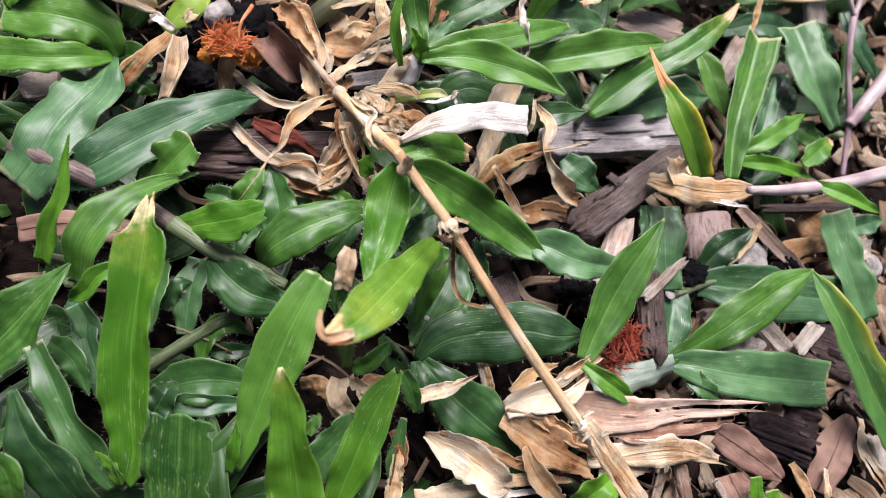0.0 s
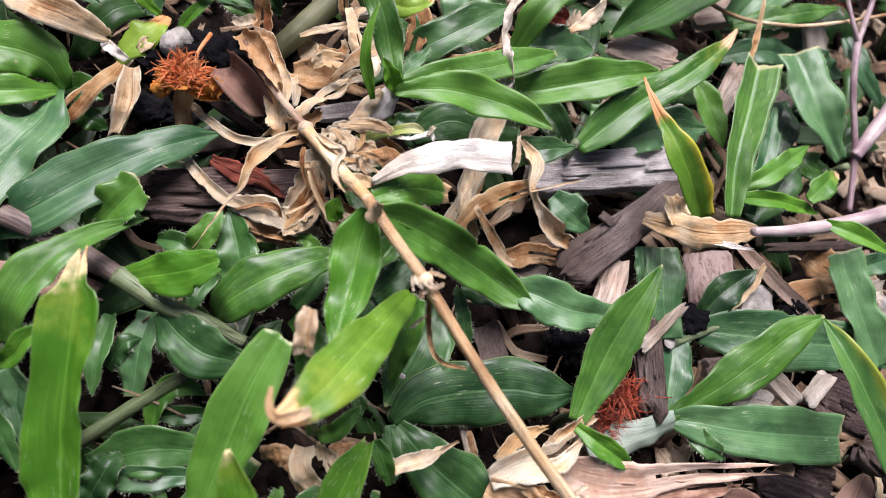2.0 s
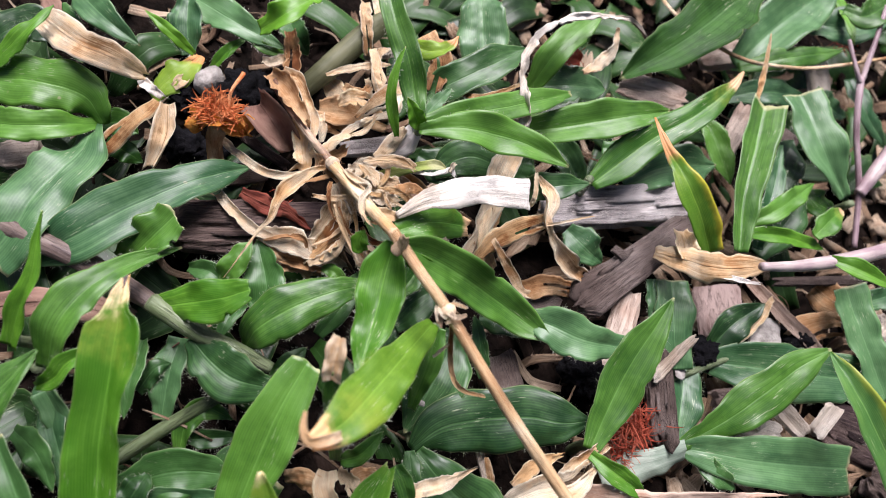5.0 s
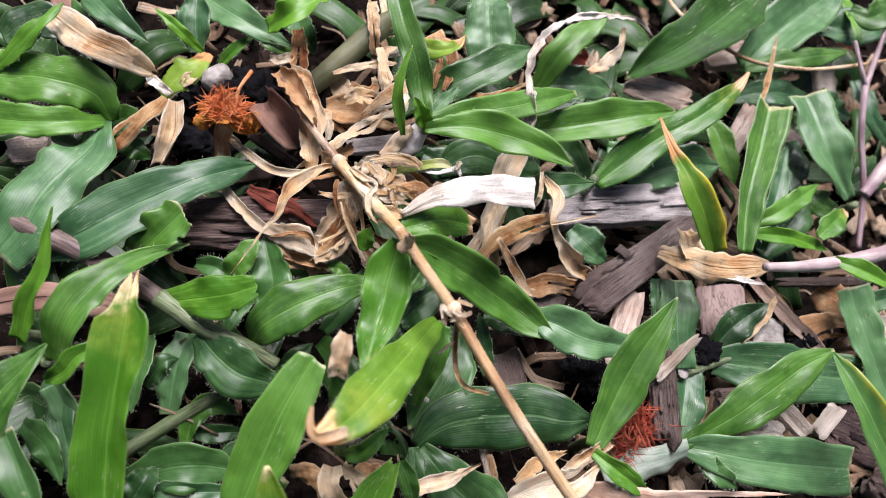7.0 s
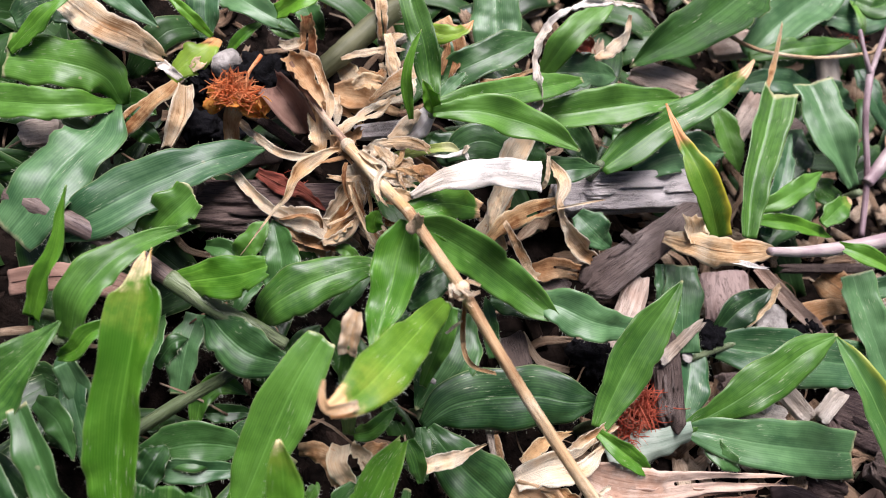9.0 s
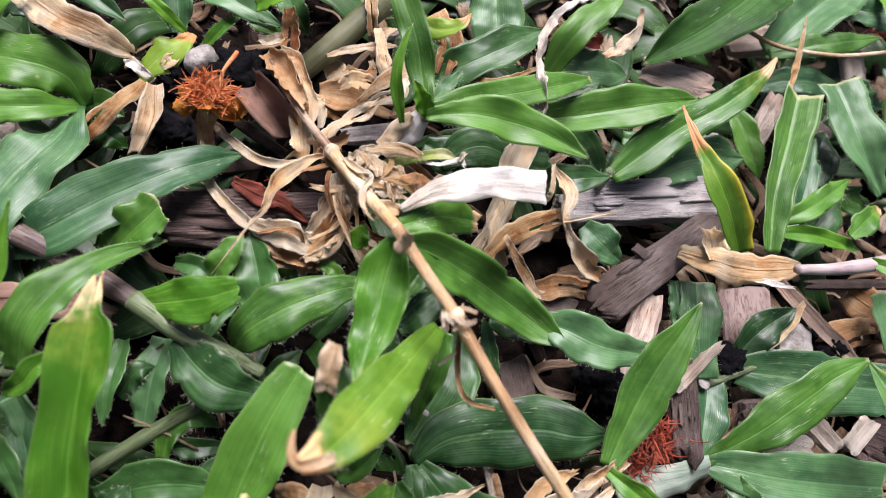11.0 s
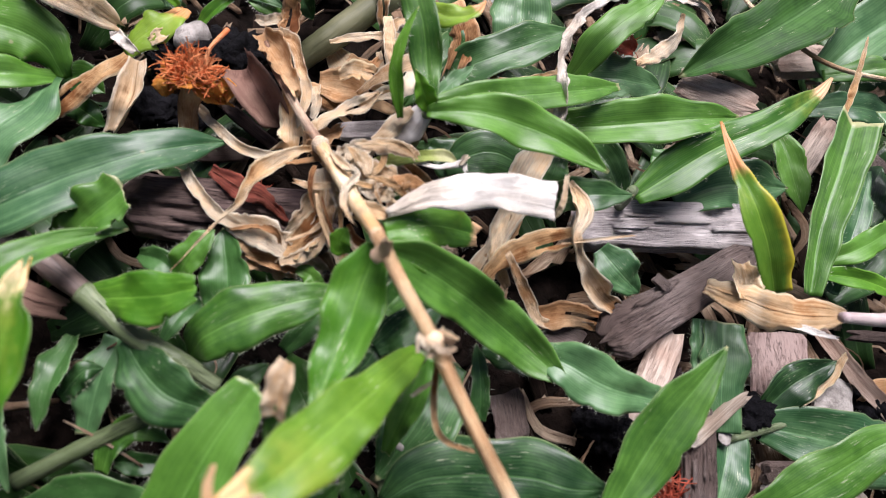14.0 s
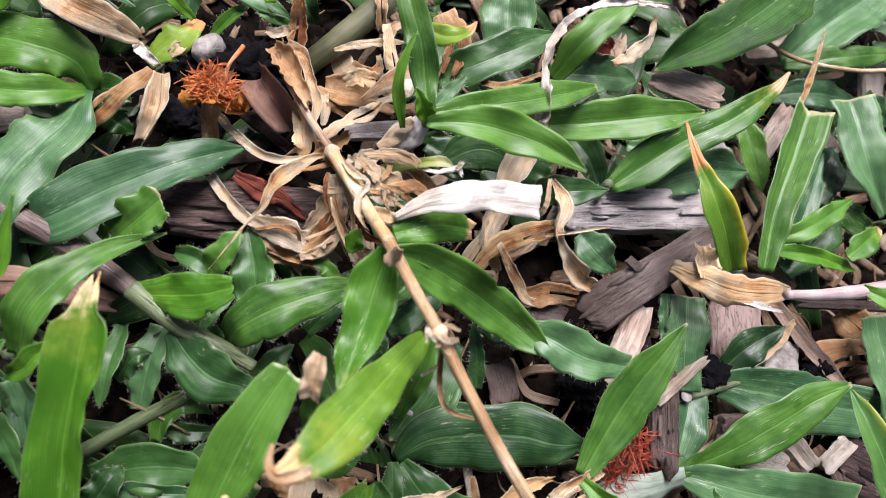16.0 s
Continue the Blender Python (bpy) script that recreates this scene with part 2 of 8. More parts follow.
STRAW = fibre_material("straw_tan", (0.27, 0.11, 0.038), (0.70, 0.44, 0.21), (0.91, 0.74, 0.50), trans=0.16, across=30, along=1.0, crack=0.55, bump=0.0003, gloss=0.1, contrast=1.15, blotch=0.8, bleach=0.55)
STRAW_WHITE = fibre_material("straw_bleached", (0.50, 0.41, 0.30), (0.86, 0.79, 0.68), (0.92, 0.885, 0.81), trans=0.10, across=30, along=0.8, contrast=0.9, crack=0.7, bump=0.0002, gloss=0.12)
STRAW_PALE = fibre_material("straw_pale", (0.38, 0.20, 0.085), (0.81, 0.595, 0.36), (0.94, 0.83, 0.63), trans=0.16, across=30, along=1.0, crack=0.55, bump=0.0003, gloss=0.1, contrast=1.05, blotch=0.7, bleach=0.55)
STRAW_BROWN = fibre_material("straw_brown", (0.15, 0.055, 0.02), (0.47, 0.25, 0.11), (0.74, 0.51, 0.29), trans=0.18, across=24, along=1.5, crack=0.3, bump=0.0002, gloss=0.12, contrast=1.15, blotch=0.8, bleach=0.4)
STRAW_ORANGE = fibre_material("straw_orange", (0.46, 0.23, 0.085), (0.72, 0.50, 0.27), (0.87, 0.74, 0.53), trans=0.3, across=24, along=1.2, crack=0.25, bump=0.0002, blotch=0.4, bleach=0.4)
TIP_PALE = fibre_material("withered_tip", (0.48, 0.21, 0.07), (0.68, 0.44, 0.22), (0.84, 0.71, 0.52), trans=0.3, across=5, along=1.2, crack=0.1, bump=0.0002)
STALK = fibre_material("dry_stalk", (0.30, 0.15, 0.06), (0.60, 0.41, 0.22), (0.80, 0.66, 0.46), across=14, along=0.9, bump=0.0002, gloss=0.45, rough=0.55)
STALK_BROWN = fibre_material("dry_stalk_brown", (0.24, 0.09, 0.03), (0.55, 0.32, 0.14), (0.82, 0.66, 0.42), across=8, along=0.7, bump=0.0002, gloss=0.5, rough=0.45, contrast=1.2)
STALK_PURPLE = fibre_material("dry_stalk_purple", (0.10, 0.045, 0.03), (0.26, 0.14, 0.085), (0.74, 0.60, 0.42), across=6, along=0.5, bump=0.0002, gloss=0.6, rough=0.4, contrast=1.3)
SHEATH_GREEN = fibre_material("sheath_half_green", (0.20, 0.26, 0.05), (0.38, 0.45, 0.12), (0.66, 0.66, 0.36), across=14, along=0.8, bump=0.0001, rough=0.5, gloss=0.3, crack=0.1, trans=0.3)
NODE = fibre_material("dry_node", (0.32, 0.18, 0.09), (0.62, 0.44, 0.28), (0.82, 0.68, 0.50), across=18, along=6, bump=0.0004, crack=0.3)
BARK_DARK = fibre_material("bark_dark", (0.014, 0.009, 0.010), (0.058, 0.038, 0.037), (0.19, 0.135, 0.115), across=20, along=1.8, bump=0.0014, crack=0.9, gloss=0.15)
WOOD_GREY = fibre_material("wood_grey", (0.12, 0.095, 0.088), (0.72, 0.66, 0.63), (0.90, 0.86, 0.83), across=44, along=1.6, bump=0.0014, contrast=1.5, crack=0.95, gloss=0.1)
BARK_BROWN = fibre_material("bark_brown", (0.045, 0.034, 0.030), (0.165, 0.122, 0.104), (0.38, 0.31, 0.275), crack=1.0, across=34, along=2.2, bump=0.0016, gloss=0.1, contrast=1.5)
STEM_OLIVE = fibre_material("stem_olive", (0.028, 0.030, 0.012), (0.068, 0.072, 0.032), (0.125, 0.125, 0.066), across=7, along=1.0, bump=0.0001, rough=0.6, crack=0.1)
WOOD_PINK = fibre_material("wood_pink", (0.20, 0.12, 0.085), (0.42, 0.305, 0.235), (0.62, 0.51, 0.42), across=9, along=1.6, bump=0.0005, crack=0.5, gloss=0.15)
WOOD_PALE = fibre_material("wood_pale", (0.28, 0.21, 0.15), (0.52, 0.44, 0.35), (0.70, 0.64, 0.55), across=11, along=0.8, bump=0.0006)
LEAF_BROWN = fibre_material("dead_leaf_brown", (0.085, 0.042, 0.03), (0.17, 0.095, 0.07), (0.27, 0.17, 0.125), across=3, along=2, bump=0.0001, crack=0.08, gloss=0.2)
WOOD_MAUVE = fibre_material("wood_mauve", (0.10, 0.062, 0.052), (0.18, 0.122, 0.105), (0.28, 0.21, 0.185), across=5, along=2.5, bump=0.0004, crack=0.3, gloss=0.15)
RUNNER = fibre_material("runner_purple_green", (0.06, 0.038, 0.034), (0.135, 0.095, 0.078), (0.22, 0.18, 0.135), across=9, along=1.2, bump=0.0002, rough=0.5, gloss=0.5)
RUNNER_GREEN = fibre_material("runner_green", (0.045, 0.062, 0.026), (0.095, 0.13, 0.055), (0.17, 0.21, 0.11), across=9, along=1.0, bump=0.0002, rough=0.45, gloss=0.5)
RUNNER_PINK = fibre_material("runner_pink", (0.15, 0.09, 0.10), (0.30, 0.21, 0.225), (0.48, 0.40, 0.37), across=6, along=1.0, bump=0.0001, rough=0.45, gloss=0.5, crack=0.1)
STONE = lump_material("stone_white", (0.15, 0.135, 0.12), (0.44, 0.41, 0.37), 380, bump=0.0012)
CHARCOAL = lump_material("charcoal", (0.002, 0.002, 0.0025), (0.010, 0.0095, 0.012), 420, 0.85, 0.12, 0.003)
PETAL = fibre_material("petal_orange", (0.58, 0.14, 0.02), (0.80, 0.33, 0.05), (0.88, 0.56, 0.16), across=4, along=2, trans=0.3, bump=0.0002, crack=0.1)
FILAMENT = fibre_material("filament_orange", (0.62, 0.14, 0.035), (0.84, 0.27, 0.085), (0.90, 0.44, 0.20), across=3, along=2, trans=0.35, bump=0.0001)
FILAMENT_RED = fibre_material("filament_red", (0.22, 0.022, 0.012), (0.44, 0.06, 0.03), (0.60, 0.14, 0.075), across=3, along=2, trans=0.25, bump=0.0001)
SHEATH_PINK = fibre_material("sheath_pinkish", (0.26, 0.21, 0.20), (0.52, 0.47, 0.45), (0.72, 0.69, 0.64), across=12, along=0.8, bump=0.0001, rough=0.5, gloss=0.3, crack=0.15, trans=0.25)
SHEATH_BLUE = fibre_material("sheath_bluish", (0.10, 0.14, 0.10), (0.21, 0.28, 0.21), (0.36, 0.42, 0.34), across=10, along=1.0, bump=0.0001, rough=0.5, gloss=0.4, crack=0.1, trans=0.2)
LEAF_PINK = fibre_material("dead_leaf_pink", (0.26, 0.13, 0.085), (0.46, 0.29, 0.20), (0.66, 0.50, 0.39), across=14, along=1.5, bump=0.00014, crack=0.12, gloss=0.15, trans=0.2, blotch=0.9, bleach=0.6)
PETAL_RED = fibre_material("petal_dull_red", (0.10, 0.018, 0.012), (0.25, 0.06, 0.035), (0.40, 0.14, 0.085), across=8, along=2, trans=0.15, bump=0.0002)
# crumbs near black: the shade of the gaps is put into their colour
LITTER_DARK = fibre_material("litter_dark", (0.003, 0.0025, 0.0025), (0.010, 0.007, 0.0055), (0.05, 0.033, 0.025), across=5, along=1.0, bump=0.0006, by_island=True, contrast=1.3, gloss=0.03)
LITTER = fibre_material("litter_mixed", (0.06, 0.032, 0.02), (0.26, 0.17, 0.105), (0.58, 0.46, 0.33), across=5, along=1.0, bump=0.0005, by_island=True, contrast=1.3, gloss=0.1)
def ground_material():
    """Black humus under the patch, its colour lowered further for shade between blades; farther off the lawn closes
    over it.
    """
    m, nt, bsdf = start("soil_and_lawn")
    geo = nt.nodes.new("ShaderNodeNewGeometry")
    pos = geo.outputs["Position"]
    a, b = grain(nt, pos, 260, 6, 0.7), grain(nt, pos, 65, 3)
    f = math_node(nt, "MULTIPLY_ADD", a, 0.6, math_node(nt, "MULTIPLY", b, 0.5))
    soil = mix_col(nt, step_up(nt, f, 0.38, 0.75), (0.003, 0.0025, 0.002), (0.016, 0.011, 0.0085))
    far = nt.nodes.new("ShaderNodeVectorMath")
    far.operation = "DISTANCE"
    nt.links.new(pos, far.inputs[0])
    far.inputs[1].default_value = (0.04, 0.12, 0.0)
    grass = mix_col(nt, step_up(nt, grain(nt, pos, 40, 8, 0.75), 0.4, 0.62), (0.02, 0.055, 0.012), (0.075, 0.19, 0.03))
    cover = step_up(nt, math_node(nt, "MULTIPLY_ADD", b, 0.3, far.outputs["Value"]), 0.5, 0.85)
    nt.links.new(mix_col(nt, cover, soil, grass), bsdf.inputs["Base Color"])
    bsdf.inputs["Roughness"].default_value = 0.95
    bsdf.inputs["Specular IOR Level"].default_value = 0.04
    bumped(nt, bsdf, a, 0.9, 0.002)
    return m


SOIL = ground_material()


# ---- builders ----
FACING = Vector((-0.08, -0.38, 0.92)).normalized()  # blades lie open to the sky, a little towards the south


def glide(pts, n):
    """n points, evenly spaced, on a smooth curve through pts; further columns go along with the first three."""
    p = np.array(pts, float)
    if len(p) == 2:
        p = np.array([p[0], (p[0] + p[1]) / 2, p[1]])
    q = np.vstack([2 * p[0] - p[1], p, 2 * p[-1] - p[-2]])
    out = []
    for i in range(1, len(q) - 2):
        for s in np.linspace(0, 1, 24, endpoint=False):
            a, b, c, d = q[i - 1], q[i], q[i + 1], q[i + 2]
            out.append(0.5 * (2 * b + (c - a) * s + (2 * a - 5 * b + 4 * c - d) * s**2 + (3 * b - a - 3 * c + d) * s**3))
    out.append(p[-1])
    out = np.array(out)
    arc = np.concatenate([[0], np.cumsum(np.linalg.norm(np.diff(out[:, :3], axis=0), axis=1))])
    want = np.linspace(0, arc[-1], n)
    return np.stack([np.interp(want, arc, out[:, k]) for k in range(p.shape[1])], axis=1)


def unit(a):
    return a / np.maximum(np.linalg.norm(a, axis=-1, keepdims=True), 1e-9)


def mesh_object(name, verts, faces, uvs, materials, parent=None, slots=None, label=""):
    """One mesh object; uvs: one pair for each vertex; slots: a material index for each face."""
    me = bpy.data.meshes.new(name)
    origin = np.mean(verts, axis=0) if parent is None else np.zeros(3)
    above = parent
    while above is not None:
        origin = origin + np.array(above.location)
        above = above.parent
    me.from_pydata((np.array(verts) - origin).tolist(), [], faces)
    lay = me.uv_layers.new(name="UVMap")
    ix = np.zeros(len(me.loops), dtype=np.int32)
    me.loops.foreach_get("vertex_index", ix)
    lay.data.foreach_set("uv", np.array(uvs, dtype=np.float32)[ix].ravel())
    for m in materials:
        me.materials.append(m)
    if slots is not None:
        me.polygons.foreach_set("material_index", np.array(slots, dtype=np.int32))
    me.polygons.foreach_set("use_smooth", np.ones(len(me.polygons), dtype=bool))
    me.update()
    ob = new(name, me)
    if parent is None:
        ob.location = origin
    else:
        ob.parent = parent
    if label:
        ob["label"] = label
    return ob


def sheet(pts, width, roll=0.0, twist=0.0, fold=0.15, wave=0.05, waves=2.2, cut=0.0, base=0.5, belly=0.3, curl=0.0,
          crinkle=0.0, ragged=0.0, n=20, m=8, thick=0.0003, seed=0, notch=0.0, torn=0.0, crease=0.0, crumple=0.0, rolls=None, ripple=0.0, rip=0, nibble=0):
    """Vertices, faces and uvs of a thin blade along pts: lance-shaped, folded along its midrib, wavy at the margins, with real thickness.
    width: one number, or the width at each of pts; rolls: likewise, the roll at each of pts."""
    rng = np.random.default_rng(seed)
    given = list(width) if isinstance(width, (list, tuple)) else None
    width = max(given) if given else width
    turned = rolls if rolls else [roll] * len(pts)
    c = glide([(*p, b, r) for p, b, r in zip(pts, given or [width] * len(pts), turned)], n)
    spread, turned, c = c[:, 3], c[:, 4], c[:, :3]
    t = unit(np.gradient(c, axis=0))
    f = np.array(FACING)
    s = unit(np.cross(t, f))
    for i in range(1, n):
        if np.dot(s[i], s[i - 1]) < 0:
            s[i] = -s[i]
    nn = unit(np.cross(s, t))
    v = np.linspace(0, 1, n)
    ang = np.radians(turned + twist * (v - 0.5))[:, None]
    s, nn = s * np.cos(ang) + nn * np.sin(ang), nn * np.cos(ang) - s * np.sin(ang)
    up = np.clip(v / belly, 0, 1)
    x = np.clip((v - belly) / (1 - belly), 0, 1)
    k = (1 - cut) ** (1 / 2.6)
    w = np.where(v < belly, base + (1 - base) * (up * up * (3 - 2 * up)), 1 - (x * k) ** 2.6)
    w = np.maximum(w, 0.03) * width / 2 * (1 + 0.05 * np.sin(7 * v + seed))
    if given:
        w = np.maximum(spread, width * 0.03) / 2
    u = np.linspace(-1, 1, m + 1)
    ph = rng.uniform(0, 6.28, 4)
    env = np.sin(np.pi * np.clip(v * 1.05, 0, 1))[:, None] ** 0.5
    lift = fold * np.abs(u)[None, :] * w[:, None] + curl * (u**2)[None, :] * w[:, None]
    sway = np.where(u < 0, np.sin(waves * 6.28 * v[:, None] + ph[0]), np.sin(waves * 6.28 * v[:, None] + ph[1]))
    lift = lift + wave * width * sway * (np.abs(u) ** 1.6)[None, :] * env
    if ripple:
        long = np.sum(np.linalg.norm(np.diff(c, axis=0), axis=1))
        for side in (-1, 1):
            often, late = long / rng.uniform(0.006, 0.011), rng.uniform(0, 6.28)
            beat = np.sin(6.28 * often * v + late + 2 * np.sin(5 * v + late)) * (0.5 + 0.5 * np.sin(9 * v + 2 * late))
            lift = lift + ripple * beat[:, None] * np.maximum(0, side * u)[None, :] ** 3 * env
    if crinkle:
        for q, a in ((1.5, 1.0), (3.7, 0.6), (7.1, 0.35)):
            lift = lift + crinkle * width * a * np.sin(q * 6.28 * v[:, None] + 2.1 * q * u[None, :] + ph[2] + q) * np.cos(q * 1.7 * u[None, :] + ph[3])
    if crease:
        for q in range(3):
            lean, at = rng.uniform(-0.5, 0.5), rng.uniform(0.1, 0.9)
            lift = lift + crease * width * rng.uniform(-1, 1) * np.maximum(0, 1 - np.abs(v[:, None] + lean * u[None, :] * 0.3 - at) * 7)
        lift = lift + crease * width * (np.abs(((u * 1.5 + rng.uniform(0, 1)) % 1.0) - 0.5) - 0.25)[None, :]
    if crumple:
        aspect = np.sum(np.linalg.norm(np.diff(c, axis=0), axis=1)) / width
        for q in range(7):
            way, often = rng.uniform(0, 3.14), rng.uniform(0.35, 1.3)
            run = often * (math.cos(way) * v[:, None] * aspect + math.sin(way) * u[None, :] * 0.5) + rng.uniform(0, 1)
            lift = lift + crumple * width / (0.6 + often) * (np.abs((run % 1.0) - 0.5) * 4 - 1)
    left = 1 + 0.07 * np.sin(9 * v + ph[2]) + 0.035 * np.sin(23 * v + ph[0])
    right = 1 + 0.07 * np.sin(8 * v + ph[3]) + 0.035 * np.sin(21 * v + ph[1])
    wide = np.where(u[None, :] < 0, (w * left)[:, None], (w * right)[:, None])
    if torn:
        for side in (-1, 1):
            bite = np.abs(np.convolve(rng.normal(size=n + 8), [0.12, 0.22, 0.32, 0.22, 0.12], "same")[4:-4]) ** 1.5 * 3
            wide = wide * (1 - torn * bite[:, None] * (side * u > 0.7)[None, :])
    for q in range(nibble):
        side, at, deep = rng.choice([-1, 1]), rng.uniform(0.15, 0.97), rng.uniform(0.04, 0.17)
        bite = np.exp(-((v - at) / rng.uniform(0.012, 0.035)) ** 4)
        wide = wide * (1 - deep * bite[:, None] * np.clip((side * u - 0.5) * 2, 0, 1)[None, :])
    p = c[:, None, :] + s[:, None, :] * (u[None, :] * wide)[:, :, None] + nn[:, None, :] * lift[:, :, None]
    if ragged:
        jag = (0.75 * np.interp(np.linspace(0, 1, m + 1), np.linspace(0, 1, 5), rng.uniform(-1.1, 0.7, 5)) + 0.3 * rng.uniform(-1, 0.6, m + 1)) * ragged * width
        p[-1] += t[-1] * jag[:, None]
        p[-2] += t[-2] * jag[:, None] * 0.4
    if notch:
        i0 = int(n * 0.72)
        p[i0, -1] = p[i0, -1] * (1 - notch) + c[i0] * notch
        p[i0 + 1, -1] = p[i0 + 1, -1] * (1 - notch) + c[i0 + 1] * notch
    gaps = set()
    for q in range(rip):
        j, i0 = int(rng.integers(m // 4, m - m // 4)), int(n * rng.uniform(0.35, 0.75))
        open_by = np.clip((v - v[i0]) / (1 - v[i0]), 0, 1) * width * rng.uniform(0.05, 0.16)
        lift_by = open_by * rng.uniform(-0.6, 0.6)
        p[:, j + 1:] += (s * open_by[:, None] + nn * lift_by[:, None])[:, None, :]
        p[:, :j + 1] -= (s * open_by[:, None] * 0.4)[:, None, :]
        gaps |= {(i, j) for i in range(i0, n)}
    edge = np.where(np.abs(u) > 0.99, 0.35, 1.0)
    low = p - nn[:, None, :] * thick * edge[None, :, None]
    verts = np.concatenate([p.reshape(-1, 3), low.reshape(-1, 3)])
    row, size, faces = m + 1, n * (m + 1), []
    for i in range(n - 1):
        for j in range(m):
            if (i, j) in gaps:
                continue
            a = i * row + j
            faces.append((a, a + 1, a + row + 1, a + row))
            faces.append((size + a, size + a + row, size + a + row + 1, size + a + 1))
        a = i * row
        faces.append((a, a + row, size + a + row, size + a))
        a = i * row + m
        faces.append((a, size + a, size + a + row, a + row))
    for j in range(m):
        faces.append((j, size + j, size + j + 1, j + 1))
        a = (n - 1) * row + j
        faces.append((a, a + 1, size + a + 1, size + a))
    uv = np.stack(np.meshgrid((u + 1) / 2, v), axis=-1).reshape(-1, 2)
    return verts, faces, np.concatenate([uv, uv]), p, s, nn, t


def leaf(plant, pts, width, material, hairs=40, label="", **shape):
    """A green blade with a fringe of fine hairs, as a part of its plant."""
    leaf.count += 1
    shape.setdefault("seed", leaf.count)
    shape.setdefault("wave", 0.06 + 0.08 * ((leaf.count * 29) % 7) / 7)
    shape.setdefault("waves", 1.6 + 1.6 * ((leaf.count * 17) % 9) / 9)
    shape.setdefault("n", 46)
    shape.setdefault("m", 12)
    shape.setdefault("ripple", 0.00042)
    shape.setdefault("nibble", (leaf.count * 31) % 5)
    shape.setdefault("crinkle", 0.019)
    shape.setdefault("fold", 0.18 + 0.36 * ((leaf.count * 37) % 11) / 11)
    shape.setdefault("curl", -0.28 + 0.45 * ((leaf.count * 53) % 13) / 13)
    verts, faces, uv, p, s, nn, t = sheet(pts, width, **shape)
    slots = [0] * len(faces)
    rng = np.random.default_rng(leaf.count + 900)
    vs, us = [verts], [uv]
    at = len(verts)
    for _ in range(hairs * 2):
        side = -1 if rng.random() < 0.5 else 1
        i = int(rng.integers(1, len(p) - 2))
        g = rng.random()
        a = p[i, 0 if side < 0 else -1] * (1 - g) + p[i + 1, 0 if side < 0 else -1] * g
        d = unit(side * s[i] * 0.9 + nn[i] * rng.uniform(0.0, 0.7) + t[i] * rng.uniform(-0.2, 0.6))
        long = rng.uniform(0.0004, 0.0012)
        vs.append(np.array([a - t[i] * 0.000015, a + t[i] * 0.000015, a + d * long]))
        us.append(np.zeros((3, 2)))
        faces.append((at, at + 1, at + 2))
        slots.append(1)
        at += 3
    return mesh_object("leaf", np.concatenate(vs), faces, np.concatenate(us), [material, HAIR], plant, slots, label)


leaf.count = 0


def ribbon(pts, width, material, name="dry_leaf", parent=None, label="", category="dry leaf", **shape):
    """A dry, crinkled, frayed strip of leaf or sheath; a thing of its own unless it has a parent."""
    leaf.count += 1
    given = dict(fold=0.1, wave=0.07, cut=0.55, base=0.75, crinkle=0.045, ragged=0.4, curl=0.25, n=44, m=10, torn=0.09, crease=0.06, crumple=0.05, thick=0.00022, seed=leaf.count)
    given.update(twist=((leaf.count * 41) % 17 / 17 - 0.5) * 130, fold=0.05 + 0.35 * ((leaf.count * 29) % 13) / 13, curl=-0.3 + 0.75 * ((leaf.count * 53) % 11) / 11)
    broad = max(width) if isinstance(width, (list, tuple)) else width
    if broad > 0.004:
        given.update(crumple=0.016, torn=0.03, crease=0.035, crinkle=0.028)
    given["rip"] = 1 if broad > 0.003 and leaf.count % 3 < 2 and material in (STRAW, STRAW_PALE, STRAW_BROWN, LEAF_PINK) else 0
    given.update(shape)
    verts, faces, uv, p, s, nn, t = sheet(pts, width, **given)
    ob = mesh_object(name, verts, faces, uv, [material], parent, None, label if parent is not None else "")
    if parent is None and broad > 0.0042 and not given["rip"]:
        rib = [tuple(q) for q in (p[:, p.shape[1] // 2] + nn * 0.00012)[1:-2:4]]
        tube(rib, [broad * 0.02, broad * 0.014, broad * 0.007], material, "midrib", ob, sides=6, n=24)
    return ob if parent is not None else tagged(ob, label, category)


def tube(pts, radii, material, name, parent=None, label="", sides=10, n=40, flat=1.0, rough=0.045, seed=0):
    """A stalk along pts; radii: spread evenly along it."""
    rng = np.random.default_rng(seed + 5)
    c = glide(pts, n)
    t = unit(np.gradient(c, axis=0))
    s = unit(np.cross(t, np.array(FACING)))
    nn = unit(np.cross(s, t))
    v = np.linspace(0, 1, n)
    r = np.interp(v, np.linspace(0, 1, len(radii)), radii)
    a = np.linspace(0, 2 * np.pi, sides + 1)
    rr = r[:, None] * (1 + 0.4 * rough * rng.uniform(-1, 1, (n, 1)) + rough * np.sin(3 * a + 11 * v[:, None]))
    p = c[:, None, :] + s[:, None, :] * (np.cos(a)[None, :] * rr)[:, :, None] + nn[:, None, :] * (np.sin(a)[None, :] * rr * flat)[:, :, None]
    p[:, -1] = p[:, 0]
    verts = np.concatenate([p.reshape(-1, 3), c[:1], c[-1:]])
    row, faces = sides + 1, []
    for i in range(n - 1):
        for j in range(sides):
            b = i * row + j
            faces.append((b, b + 1, b + row + 1, b + row))
    for j in range(sides):
        faces.append((n * row, j + 1, j))
        faces.append((n * row + 1, (n - 1) * row + j, (n - 1) * row + j + 1))
    uv = np.stack(np.meshgrid(np.linspace(0, 1, row), v * 2), axis=-1).reshape(-1, 2)
    return mesh_object(name, verts, faces, np.concatenate([uv, [[0.5, 0], [0.5, 2]]]), [material], parent, None, label)


